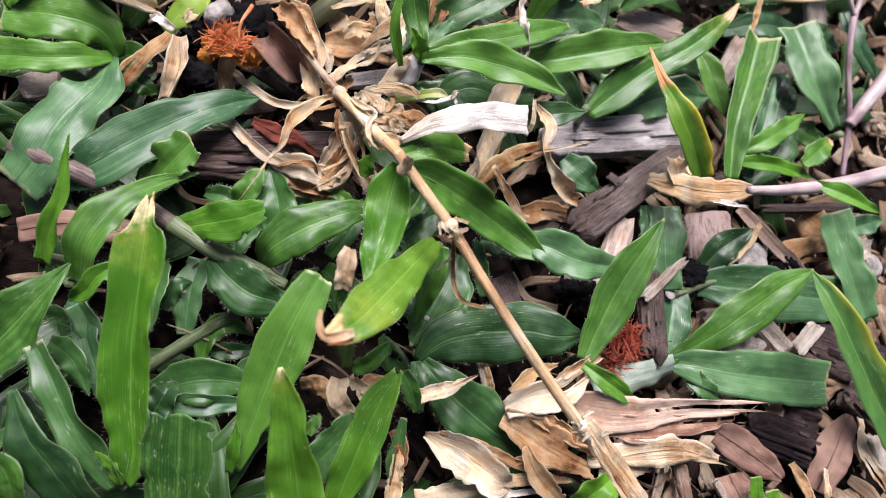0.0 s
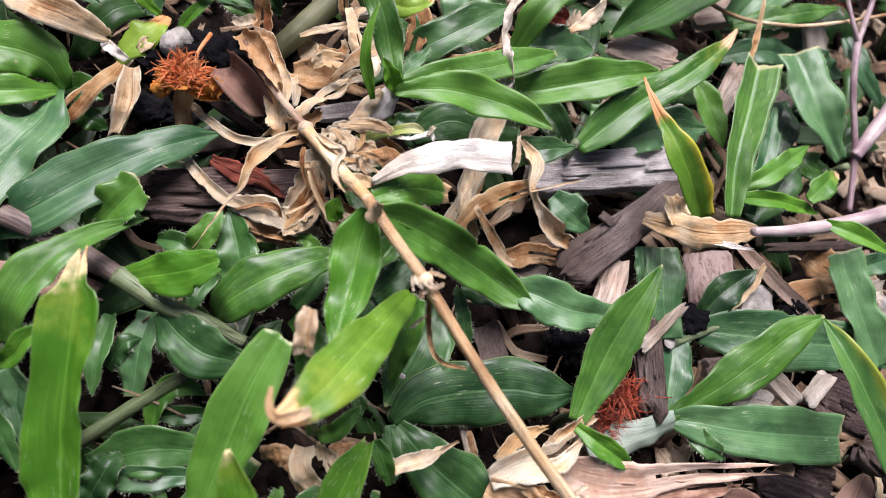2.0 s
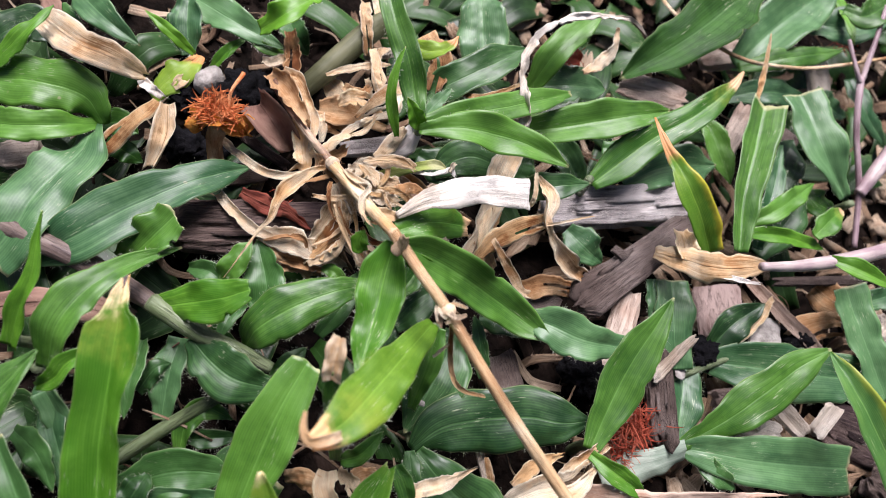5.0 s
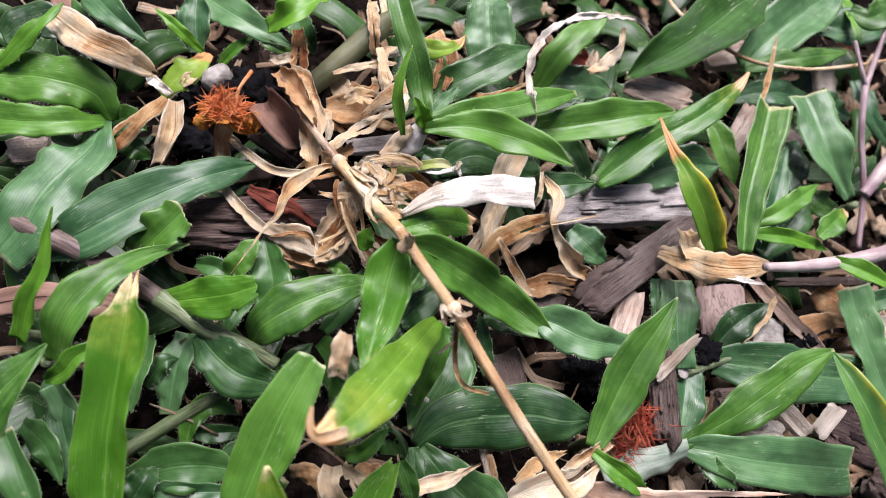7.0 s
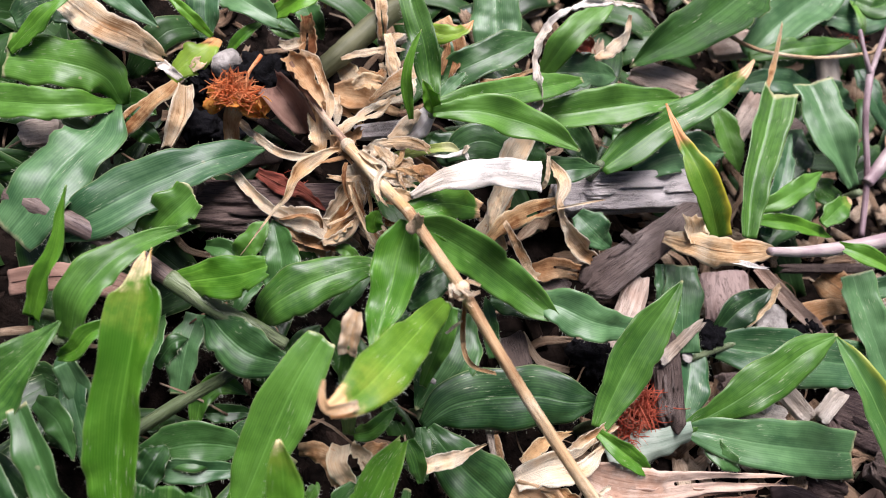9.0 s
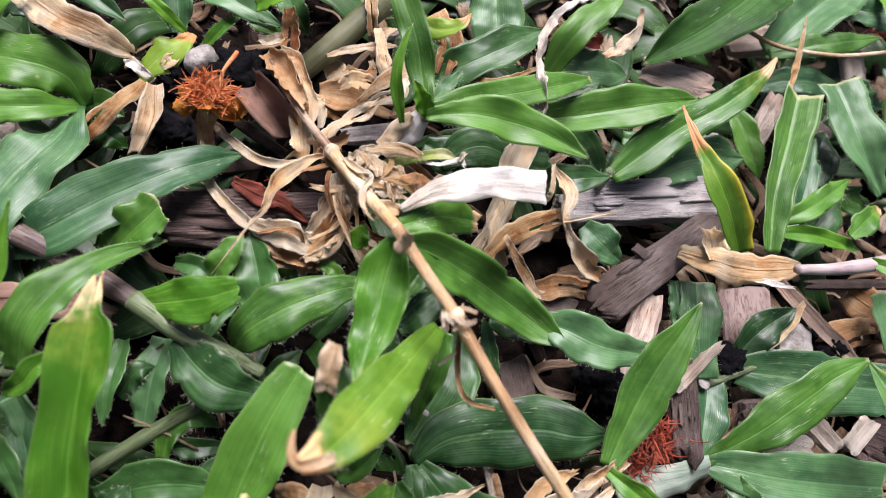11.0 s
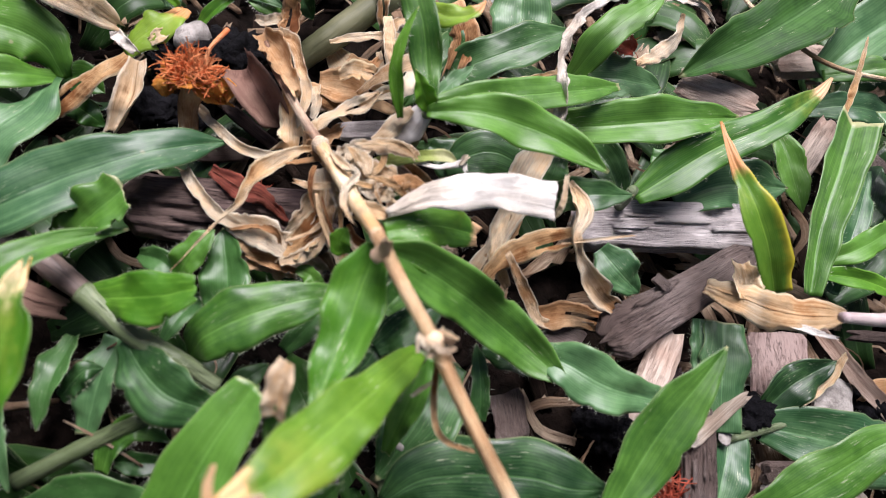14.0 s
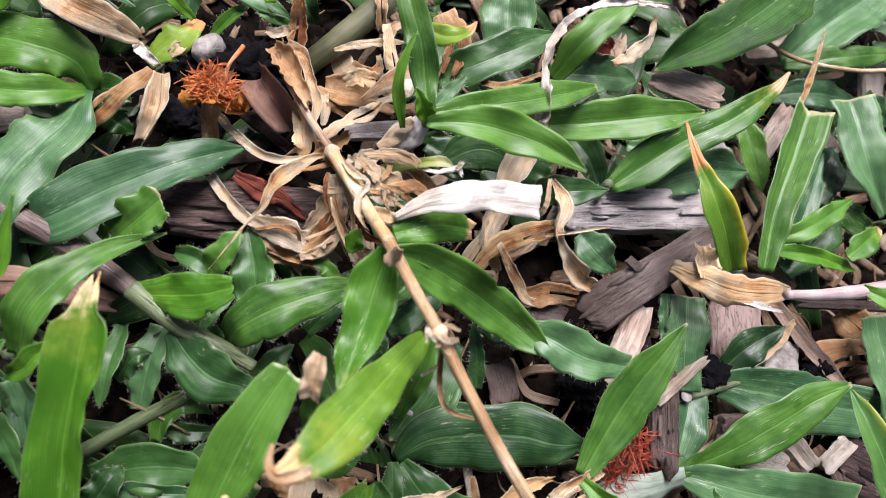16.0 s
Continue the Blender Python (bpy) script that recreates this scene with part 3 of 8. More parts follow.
def splinter(p0, p1, width, thick, roll=0.0, seed=0, jag=0.12, n=12, k=14, uneven=0.12, bow=0.0, taper=0.0):
    """Vertices, faces and uvs of a split piece of wood or bark from p0 to p1, ridged along the fibre, with torn ends."""
    rng = np.random.default_rng(seed + 77)
    p0, p1 = np.array(p0, float), np.array(p1, float)
    length = np.linalg.norm(p1 - p0)
    t = (p1 - p0) / length
    s = unit(np.cross(t, np.array(FACING)))
    nn = unit(np.cross(s, t))
    g = math.radians(roll)
    s, nn = s * math.cos(g) + nn * math.sin(g), nn * math.cos(g) - s * math.sin(g)
    a = np.linspace(0, 2 * np.pi, k, endpoint=False)
    ca, sa = np.cos(a), np.sin(a)
    box = 1 / np.maximum(np.abs(ca), np.abs(sa)) ** 0.75
    cx, cy = ca * box * width / 2, sa * box * thick / 2
    ridge = 1 + uneven * rng.uniform(-1, 1, k)
    end0, end1 = rng.uniform(-0.3, 1, k) * jag * length, rng.uniform(-1, 0.3, k) * jag * length
    verts = []
    for i in range(n):
        v = i / (n - 1)
        wob = 1 + 0.05 * math.sin(5 * v + seed) + uneven * 0.35 * rng.uniform(-1, 1, k)
        slim = (1 - taper * v) * (0.86 if i in (0, n - 1) else 1.0)
        for j in range(k):
            shift = end0[j] * (1 - v) ** 3 + end1[j] * v**3
            verts.append(p0 + t * (v * length + shift) + s * cx[j] * ridge[j] * wob[j] * slim
                         + nn * (cy[j] * (1 + 2 * (ridge[j] - 1)) * wob[j] * slim + bow * length * math.sin(math.pi * v)))
    faces = []
    for i in range(n - 1):
        for j in range(k):
            b, d = i * k + j, i * k + (j + 1) % k
            faces.append((b, d, d + k, b + k))
    verts += [np.mean(verts[:k], axis=0), np.mean(verts[(n - 1) * k:n * k], axis=0)]
    for j in range(k):
        faces.append((n * k, (j + 1) % k, j))
        faces.append((n * k + 1, (n - 1) * k + j, (n - 1) * k + (j + 1) % k))
    uv = [(abs(2 * (j / k) - 1) * 2, i / (n - 1) * max(1.0, length / 0.02)) for i in range(n) for j in range(k)] + [(0.5, 0.0), (0.5, 1.0)]
    return np.array(verts), faces, np.array(uv)


def rugged(p0, p1, width, thick, roll=0.0, seed=0, n=90, k=60, relief=0.0009, jag=0.1, bow=0.0, taper=0.0):
    """As splinter, but finely modelled: weathered ridges and cracks that wander along the fibre."""
    rng = np.random.default_rng(seed + 77)
    p0, p1 = np.array(p0, float), np.array(p1, float)
    length = np.linalg.norm(p1 - p0)
    t = (p1 - p0) / length
    s = unit(np.cross(t, np.array(FACING)))
    nn = unit(np.cross(s, t))
    g = math.radians(roll)
    s, nn = s * math.cos(g) + nn * math.sin(g), nn * math.cos(g) - s * math.sin(g)
    verts, faces, uv = [], [], []
    for i in range(n):
        v = i / (n - 1)
        fade = min(1.0, 7 * v + 0.55, 7 * (1 - v) + 0.55) * (1 - taper * v)
        for j in range(k):
            a = 2 * math.pi * j / k
            ca, sa = math.cos(a), math.sin(a)
            box = 1 / max(abs(ca), abs(sa)) ** 0.6
            x, y = ca * box * width / 2, sa * box * thick / 2
            q = Vector((x * 700, y * 700, v * length * 42 + seed * 9.7))
            r = noise.noise(q) + 0.6 * noise.noise(q * 2.1) + 0.35 * noise.noise(q * 4.3) - 0.9 * max(0.0, 0.18 - abs(noise.noise(q * 0.9 + Vector((5, 3, 1))))) * 5
            broad = 1 + 0.09 * noise.noise(Vector((v * 4 + seed, ca, sa)))
            end = jag * length * noise.noise(Vector((x * 500, y * 500, seed + (0 if v < 0.5 else 9))))
            pull = (1 - v) ** 6 + v**6
            c = p0 + t * (v * length + end * pull) + nn * bow * length * math.sin(math.pi * v)
            verts.append(c + s * (x * broad * fade + ca * r * relief) + nn * (y * broad * fade + sa * r * relief))
            uv.append((2 * abs(2 * j / k - 1), v * max(1.0, length / 0.02)))
    for i in range(n - 1):
        for j in range(k):
            b, d = i * k + j, i * k + (j + 1) % k
            faces.append((b, d, d + k, b + k))
    verts += [np.mean(verts[:k], axis=0), np.mean(verts[(n - 1) * k:n * k], axis=0)]
    for j in range(k):
        faces.append((n * k, (j + 1) % k, j))
        faces.append((n * k + 1, (n - 1) * k + j, (n - 1) * k + (j + 1) % k))
    return np.array(verts), faces, np.array(uv + [(0.5, 0.0), (0.5, 1.0)])


def chip(p0, p1, width, thick, material, label, name="wood_chip", category="wood chip", group="", **shape):
    chip.count += 1
    verts, faces, uv = splinter(p0, p1, width, thick, seed=chip.count, **shape)
    ob = mesh_object(name, verts, faces, uv, [material])
    ob.data.polygons.foreach_set("use_smooth", np.zeros(len(ob.data.polygons), dtype=bool))
    return tagged(ob, label, category, group)


chip.count = 0


def lump(at, r, material, name, label, category, rough=0.25, squash=(1, 1, 0.8), freq=3.0, seed=0, parent=None, sub=3):
    """A stone or a clod: a ball broken up by uneven facets."""
    bm = bmesh.new()
    bmesh.ops.create_icosphere(bm, subdivisions=sub, radius=1)
    for v in bm.verts:
        q = v.co * freq / 3 + Vector((seed * 3.1, seed, 0))
        d = 1 + rough * noise.noise(q * 1.3) + rough * 0.9 * abs(noise.noise(q * 2.7)) + rough * 0.6 * noise.noise(q * 5) + rough * 0.3 * noise.noise(q * 11)
        v.co = Vector((v.co.x * squash[0], v.co.y * squash[1], v.co.z * squash[2])) * d * r
    me = bpy.data.meshes.new(name)
    bm.to_mesh(me)
    bm.free()
    me.materials.append(material)
    me.polygons.foreach_set("use_smooth", np.ones(len(me.polygons), dtype=bool))
    ob = new(name, me)
    if parent is not None:
        ob.parent, ob.location = parent, Vector(at) - parent.location
        return ob
    ob.location = at
    return tagged(ob, label, category)


def shreds(parent, at, count, spread, size, material, seed, name="sheath_shred"):
    """Torn curled shreds of sheath round a joint, each a part."""
    rng = np.random.default_rng(seed)
    at = np.array(at, float)
    for _ in range(count):
        a, long = rng.uniform(0, 6.28), size * rng.uniform(0.5, 1.7)
        d = np.array([math.cos(a), math.sin(a), rng.uniform(-0.7, 0.5)])
        side = np.array([-math.sin(a), math.cos(a), rng.uniform(-0.3, 0.6)])
        c = at + rng.normal(size=3) * spread * np.array([1, 1, 0.5])
        pts = [c - d * long * 0.5, c + side * long * rng.uniform(-0.15, 0.15), c + d * long * 0.5 + side * long * rng.uniform(-0.3, 0.3)]
        ribbon(pts, size * rng.uniform(0.09, 0.32), material, name, parent, cut=rng.uniform(0, 0.8), crinkle=0.09, twist=rng.uniform(-70, 70), ragged=0.7, n=14, m=5)


def tuft(at, r, count, material, name="filaments", parent=None, label="", category="", seed=0, flat=0.6, long=1.0, up=0.4, thick=0.00016, sway=0.9):
    """A tangle of fine curled threads."""
    rng = np.random.default_rng(seed + 31)
    verts, faces, uv = [], [], []
    at = np.array(at, float)
    for _ in range(count):
        d = unit(rng.normal(size=3) * np.array([1, 1, flat]) + np.array([0, 0, up]))
        side = unit(np.cross(d, rng.normal(size=3)))
        root = at + rng.normal(size=3) * r * 0.3 * np.array([1, 1, flat])
        length = r * long * rng.uniform(0.5, 1.15)
        bend, whirl = rng.uniform(-sway, sway), rng.uniform(-0.55, 0.55) * sway
        third = np.cross(d, side)
        b = len(verts)
        for i in range(7):
            v = i / 6
            c = root + d * length * (v - 0.18 * abs(bend) * v * v) + side * length * bend * v * v + third * length * whirl * math.sin(3 * v)
            w = thick * (1 - 0.6 * v)
            for q in range(3):
                verts.append(c + side * w * math.cos(2.094 * q) + third * w * math.sin(2.094 * q))
                uv.append((q / 3, v))
        for i in range(6):
            for q in range(3):
                e, f = b + i * 3 + q, b + i * 3 + (q + 1) % 3
                faces.append((e, f, f + 3, e + 3))
        faces.append((b + 20, b + 19, b + 18))
    ob = mesh_object(name, verts, faces, uv, [material], parent, None, label if parent is not None else "")
    return ob if parent is not None else tagged(ob, label, category)


def branch(p0, p1, width, thick, material, label, flakes=5, name="branch", category="branch", **shape):
    """A broken piece of branch or bark: a weathered core with a few proud flakes on it."""
    chip.count += 1
    verts, faces, uv = rugged(p0, p1, width, thick, seed=chip.count, **shape)
    ob = tagged(mesh_object(name, verts, faces, uv, [material]), label, category)
    rng = np.random.default_rng(chip.count)
    a, b = np.array(p0, float), np.array(p1, float)
    t = unit(b - a)
    s = unit(np.cross(t, np.array(FACING)))
    nn = unit(np.cross(s, t))
    for i in range(flakes):
        x, g0 = rng.uniform(-0.8, 0.8), rng.uniform(0.05, 0.7)
        g1 = min(0.97, g0 + rng.uniform(0.1, 0.35))
        off = s * x * width * 0.42 + nn * thick * (0.5 - 0.12 * x * x)
        v, f, uv = splinter(a + (b - a) * g0 + off, a + (b - a) * g1 + off, width * rng.uniform(0.05, 0.12), thick * 0.1, rng.uniform(-20, 20), i + chip.count * 31, 0.25, 8, 8, 0.35)
        mesh_object("flake", v, f, uv, [material], ob)
    return ob


def plant(at, label, name="grass_plant", category="grass plant", group="lawn grass plants"):
    ob = new(name)
    ob.location, ob.empty_display_size = at, 0.01
    return tagged(ob, label, category, group)


# ---- ground: one sheet of dark soil to the horizon ----
def ground_height(x, y):
    far = max(0.0, 1 - math.hypot(x - 0.03, y - 0.1) / 1.5)
    p = Vector((x, y, 0))
    dip = -0.006 * math.exp(-(((x + 0.01) / 0.05) ** 2 + ((y - 0.045) / 0.035) ** 2))
    return -0.008 + far * (0.003 * noise.noise(p * 22) + 0.0022 * noise.noise(p * 75) + 0.0012 * noise.noise(p * 210) + dip)


def build_ground():
    k = 190
    s = np.linspace(-1, 1, k)
    spread = np.sign(s) * (0.22 * np.abs(s) + 600 * np.abs(s) ** 16)
    verts = [(x + 0.03, y + 0.1, ground_height(x + 0.03, y + 0.1)) for y in spread for x in spread]
    faces = [(j * k + i, j * k + i + 1, (j + 1) * k + i + 1, (j + 1) * k + i) for j in range(k - 1) for i in range(k - 1)]
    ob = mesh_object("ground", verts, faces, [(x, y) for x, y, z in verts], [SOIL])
    tagged(ob, "dark crumbly humus soil, deepened for shade, under the lawn", "ground", kind="structure")


build_ground()


# ---- things ----
g = plant((-0.0682, 0.1063, 0.003), 'low broad-bladed grass plant with three wide spreading leaves')
tube([(-0.0682, 0.1093, -0.0080), (-0.0682, 0.1088, -0.0025), (-0.0682, 0.1063, 0.0030)], [0.0013, 0.0012, 0.0011], RUNNER_GREEN, 'culm', g, n=8)
b = leaf(g, [(-0.0650, 0.1050, 0.0040), (-0.0696, 0.1063, 0.0100), (-0.0777, 0.1035, 0.0120), (-0.0900, 0.0995, 0.0090)], [0.0032, 0.0103, 0.0120, 0.0102], GREEN)
b = leaf(g, [(-0.0660, 0.1043, 0.0040), (-0.0693, 0.0972, 0.0100), (-0.0758, 0.0928, 0.0100), (-0.0862, 0.0899, 0.0060)], [0.0027, 0.0065, 0.0077, 0.0075], GREEN)
b = leaf(g, [(-0.0666, 0.1039, 0.0040), (-0.0622, 0.0930, 0.0090), (-0.0623, 0.0822, 0.0100), (-0.0620, 0.0735, 0.0090), (-0.0635, 0.0657, 0.0050)], [0.0040, 0.0119, 0.0144, 0.0141, 0.0117], BLUE)
g = plant((-0.0562, 0.0731, 0.004), 'bluish-green grass plant with one long wide blade')
tube([(-0.0522, 0.0761, -0.0080), (-0.0542, 0.0756, -0.0020), (-0.0562, 0.0731, 0.0040)], [0.0013, 0.0012, 0.0011], RUNNER_GREEN, 'culm', g, n=8)
b = leaf(g, [(-0.0563, 0.0713, 0.0040), (-0.0497, 0.0769, 0.0110), (-0.0447, 0.0854, 0.0130), (-0.0381, 0.0959, 0.0140), (-0.0336, 0.1039, 0.0120), (-0.0298, 0.1104, 0.0090)], [0.0048, 0.0111, 0.0129, 0.0100, 0.0064, 0.0007], BLUE, wave=0.07)
g = plant((-0.0393, 0.074, 0.007), 'short grass plant with a chewed blade end')
tube([(-0.0413, 0.0770, -0.0080), (-0.0403, 0.0765, -0.0005), (-0.0393, 0.0740, 0.0070)], [0.0013, 0.0012, 0.0011], RUNNER_GREEN, 'culm', g, n=8)
b = leaf(g, [(-0.0398, 0.0777, 0.0070), (-0.0362, 0.0838, 0.0130), (-0.0341, 0.0893, 0.0160)], [0.0060, 0.0090, 0.0078], GREEN, ragged=0.15, notch=0.25, crinkle=0.01)
g = plant((-0.0453, 0.0538, 0.012), 'narrow upright fresh grass shoot')
tube([(-0.0433, 0.0568, -0.0080), (-0.0443, 0.0563, 0.0020), (-0.0453, 0.0538, 0.0120)], [0.0013, 0.0012, 0.0011], RUNNER_GREEN, 'culm', g, n=8)
b = leaf(g, [(-0.0453, 0.0527, 0.0120), (-0.0455, 0.0580, 0.0180), (-0.0455, 0.0644, 0.0240), (-0.0484, 0.0733, 0.0300)], [0.0036, 0.0046, 0.0027, 0.0003], FRESH, fold=0.45)
g = plant((-0.0394, 0.0514, 0.01), 'grass plant arching over the thick runner')
tube([(-0.0434, 0.0544, -0.0080), (-0.0414, 0.0539, 0.0010), (-0.0394, 0.0514, 0.0100)], [0.0013, 0.0012, 0.0011], RUNNER_GREEN, 'culm', g, n=8)
b = leaf(g, [(-0.0377, 0.0522, 0.0100), (-0.0384, 0.0580, 0.0170), (-0.0380, 0.0643, 0.0190), (-0.0365, 0.0705, 0.0190), (-0.0343, 0.0774, 0.0160), (-0.0303, 0.0849, 0.0120)], [0.0043, 0.0078, 0.0079, 0.0059, 0.0034, 0.0004], GREEN)
b = leaf(g, [(-0.0452, 0.0307, 0.0080), (-0.0414, 0.0387, 0.0140), (-0.0390, 0.0457, 0.0180), (-0.0374, 0.0534, 0.0200)], [0.0132, 0.0121, 0.0077, 0.0005], GREEN, fold=0.35)
b = leaf(g, [(-0.0366, 0.0485, 0.0120), (-0.0334, 0.0507, 0.0160), (-0.0320, 0.0539, 0.0190), (-0.0297, 0.0573, 0.0200)], [0.0015, 0.0037, 0.0041, 0.0019], FRESH, fold=0.5)
b = leaf(g, [(-0.0363, 0.0488, 0.0080), (-0.0307, 0.0450, 0.0050), (-0.0240, 0.0383, 0.0010)], [0.0044, 0.0050, 0.0020], BLUE)
g = plant((-0.0095, 0.0225, 0.004), 'tall bright grass plant with a bleached torn tip')
tube([(-0.0095, 0.0255, -0.0080), (-0.0095, 0.0250, -0.0020), (-0.0095, 0.0225, 0.0040)], [0.0013, 0.0012, 0.0011], RUNNER_GREEN, 'culm', g, n=8)
b = leaf(g, [(-0.0089, 0.0228, 0.0050), (-0.0101, 0.0287, 0.0100), (-0.0148, 0.0373, 0.0160), (-0.0180, 0.0441, 0.0215), (-0.0205, 0.0510, 0.0265), (-0.0227, 0.0572, 0.0300), (-0.0244, 0.0618, 0.0322), (-0.0254, 0.0634, 0.0330), (-0.0264, 0.0661, 0.0336), (-0.0272, 0.0685, 0.0342)], [0.0027, 0.0076, 0.0090, 0.0096, 0.0089, 0.0099, 0.0086, 0.0047, 0.0031, 0.0012], TORN_TIP, wave=0.06, fold=0.42, ragged=0.3, n=70, label='long bright blade with a torn bleached tip')
b = leaf(g, [(-0.0103, 0.0217, 0.0040), (-0.0167, 0.0256, 0.0090), (-0.0232, 0.0291, 0.0120), (-0.0296, 0.0338, 0.0140), (-0.0356, 0.0380, 0.0150)], [0.0027, 0.0071, 0.0064, 0.0055, 0.0039], DEEP, fold=0.4)
b = leaf(g, [(-0.0211, 0.0342, 0.0000), (-0.0281, 0.0404, 0.0040), (-0.0350, 0.0470, 0.0060), (-0.0380, 0.0506, 0.0070)], [0.0024, 0.0058, 0.0054, 0.0028], BLUE)
b = leaf(g, [(-0.0098, 0.0223, 0.0050), (-0.0125, 0.0247, 0.0090), (-0.0159, 0.0258, 0.0110)], 0.0028, FRESH)
g = plant((-0.0143, 0.0167, 0.002), 'dark grass plant with folded hairy blades')
tube([(-0.0103, 0.0197, -0.0080), (-0.0123, 0.0192, -0.0030), (-0.0143, 0.0167, 0.0020)], [0.0013, 0.0012, 0.0011], RUNNER_GREEN, 'culm', g, n=8)
b = leaf(g, [(-0.0120, 0.0149, 0.0020), (-0.0205, 0.0198, 0.0100), (-0.0280, 0.0237, 0.0140), (-0.0336, 0.0291, 0.0160)], [0.0066, 0.0101, 0.0064, 0.0017], DEEP, hairs=50)
b = leaf(g, [(-0.0235, 0.0114, 0.0060), (-0.0269, 0.0162, 0.0120), (-0.0324, 0.0188, 0.0140)], 0.0072, GREEN, hairs=60)
g = plant((0.0072, 0.0329, 0.0), 'grass plant with one mown-off blade')
tube([(0.0052, 0.0359, -0.0080), (0.0062, 0.0354, -0.0040), (0.0072, 0.0329, 0.0000)], [0.0013, 0.0012, 0.0011], RUNNER_GREEN, 'culm', g, n=8)
b = leaf(g, [(0.0080, 0.0339, 0.0020), (0.0068, 0.0454, 0.0090), (0.0058, 0.0553, 0.0150), (0.0052, 0.0642, 0.0200), (0.0056, 0.0733, 0.0230)], [0.0021, 0.0083, 0.0108, 0.0100, 0.0062], GREEN, ragged=0.05, fold=0.35, wave=0.04, crinkle=0.01)
b = leaf(g, [(0.0072, 0.0331, 0.0020), (0.0061, 0.0378, 0.0070), (0.0041, 0.0421, 0.0100)], 0.0028, FRESH)
g = plant((0.0042, 0.0174, 0.006), 'grass plant with a broad blade torn off square')
tube([(0.0062, 0.0204, -0.0080), (0.0052, 0.0199, -0.0010), (0.0042, 0.0174, 0.0060)], [0.0013, 0.0012, 0.0011], RUNNER_GREEN, 'culm', g, n=8)
b = leaf(g, [(0.0050, 0.0177, 0.0060), (0.0008, 0.0279, 0.0150), (-0.0038, 0.0377, 0.0230)], [0.0119, 0.0134, 0.0120], GREEN, ragged=0.14, fold=0.1, curl=0.0, m=18, crinkle=0.0, ripple=0.0002, wave=0.02)
b = leaf(g, [(-0.0132, 0.0346, -0.0030), (-0.0130, 0.0408, -0.0000), (-0.0130, 0.0446, -0.0020)], 0.0072, DEEP)
g = plant((0.0256, 0.0291, 0.006), 'pale grass shoot with a bleached point')
tube([(0.0216, 0.0321, -0.0080), (0.0236, 0.0316, -0.0010), (0.0256, 0.0291, 0.0060)], [0.0013, 0.0012, 0.0011], RUNNER_GREEN, 'culm', g, n=8)
b = leaf(g, [(0.0270, 0.0276, 0.0080), (0.0216, 0.0353, 0.0170), (0.0161, 0.0421, 0.0260), (0.0117, 0.0479, 0.0320), (0.0090, 0.0511, 0.0360)], [0.0111, 0.0112, 0.0079, 0.0050, 0.0010], PALE_TIP, fold=0.3)
g = plant((0.0295, 0.0367, 0.002), 'grass plant with a torn split blade')
tube([(0.0295, 0.0397, -0.0080), (0.0295, 0.0392, -0.0030), (0.0295, 0.0367, 0.0020)], [0.0013, 0.0012, 0.0011], RUNNER_GREEN, 'culm', g, n=8)
b = leaf(g, [(0.0300, 0.0363, 0.0020), (0.0292, 0.0438, 0.0080), (0.0285, 0.0518, 0.0120), (0.0284, 0.0590, 0.0150), (0.0287, 0.0646, 0.0170)], [0.0048, 0.0079, 0.0079, 0.0063, 0.0019], PALE_TIP, fold=0.4, ragged=0.2)
b = leaf(g, [(0.0220, 0.0408, -0.0000), (0.0246, 0.0482, 0.0040), (0.0263, 0.0564, 0.0060)], [0.0073, 0.0082, 0.0024], DEEP)
b = leaf(g, [(0.0421, 0.0438, -0.0020), (0.0379, 0.0495, 0.0020), (0.0350, 0.0583, 0.0060)], [0.0022, 0.0037, 0.0017], DEEP)
b = leaf(g, [(0.0296, 0.0649, 0.0160), (0.0331, 0.0628, 0.0140), (0.0364, 0.0598, 0.0100)], [0.0026, 0.0040, 0.0010], GREEN)
b = leaf(g, [(0.0319, 0.0707, 0.0060), (0.0350, 0.0660, 0.0050), (0.0383, 0.0615, 0.0010)], 0.0043, DEEP)
b = leaf(g, [(0.0181, 0.0466, 0.0020), (0.0181, 0.0504, 0.0030), (0.0180, 0.0512, 0.0020)], 0.0029, GREEN)
g = plant((-0.0337, 0.0733, 0.006), 'thick hairy grass runner, purplish-brown to green', name='grass_runner', category='grass runner', group='grass runners')
tube([(-0.0690, 0.0728, 0.0060), (-0.0543, 0.0734, 0.0080), (-0.0441, 0.0737, 0.0080), (-0.0328, 0.0728, 0.0090), (-0.0243, 0.0720, 0.0095)], [0.00223, 0.00234, 0.00234, 0.00223, 0.00152], RUNNER, 'stem', g, label='purplish-brown older stem')
tube([(-0.0296, 0.0725, 0.0093), (-0.0173, 0.0712, 0.0100), (-0.0087, 0.0719, 0.0100), (-0.0017, 0.0721, 0.0080)], [0.00202, 0.00202, 0.00173, 0.00127], RUNNER_GREEN, 'stem', g, label='green younger stem')
b = leaf(g, [(-0.0085, 0.0734, 0.0080), (-0.0073, 0.0766, 0.0140), (-0.0030, 0.0831, 0.0170), (0.0024, 0.0899, 0.0170), (0.0075, 0.0956, 0.0150)], [0.0024, 0.0083, 0.0104, 0.0073, 0.0022], GREEN, hairs=60, curl=-0.35, fold=0.3)
b = leaf(g, [(-0.0187, 0.0699, 0.0090), (-0.0122, 0.0672, 0.0110), (-0.0059, 0.0663, 0.0110), (0.0016, 0.0689, 0.0080)], [0.0035, 0.0096, 0.0095, 0.0030], DEEP, hairs=50, curl=-0.2)
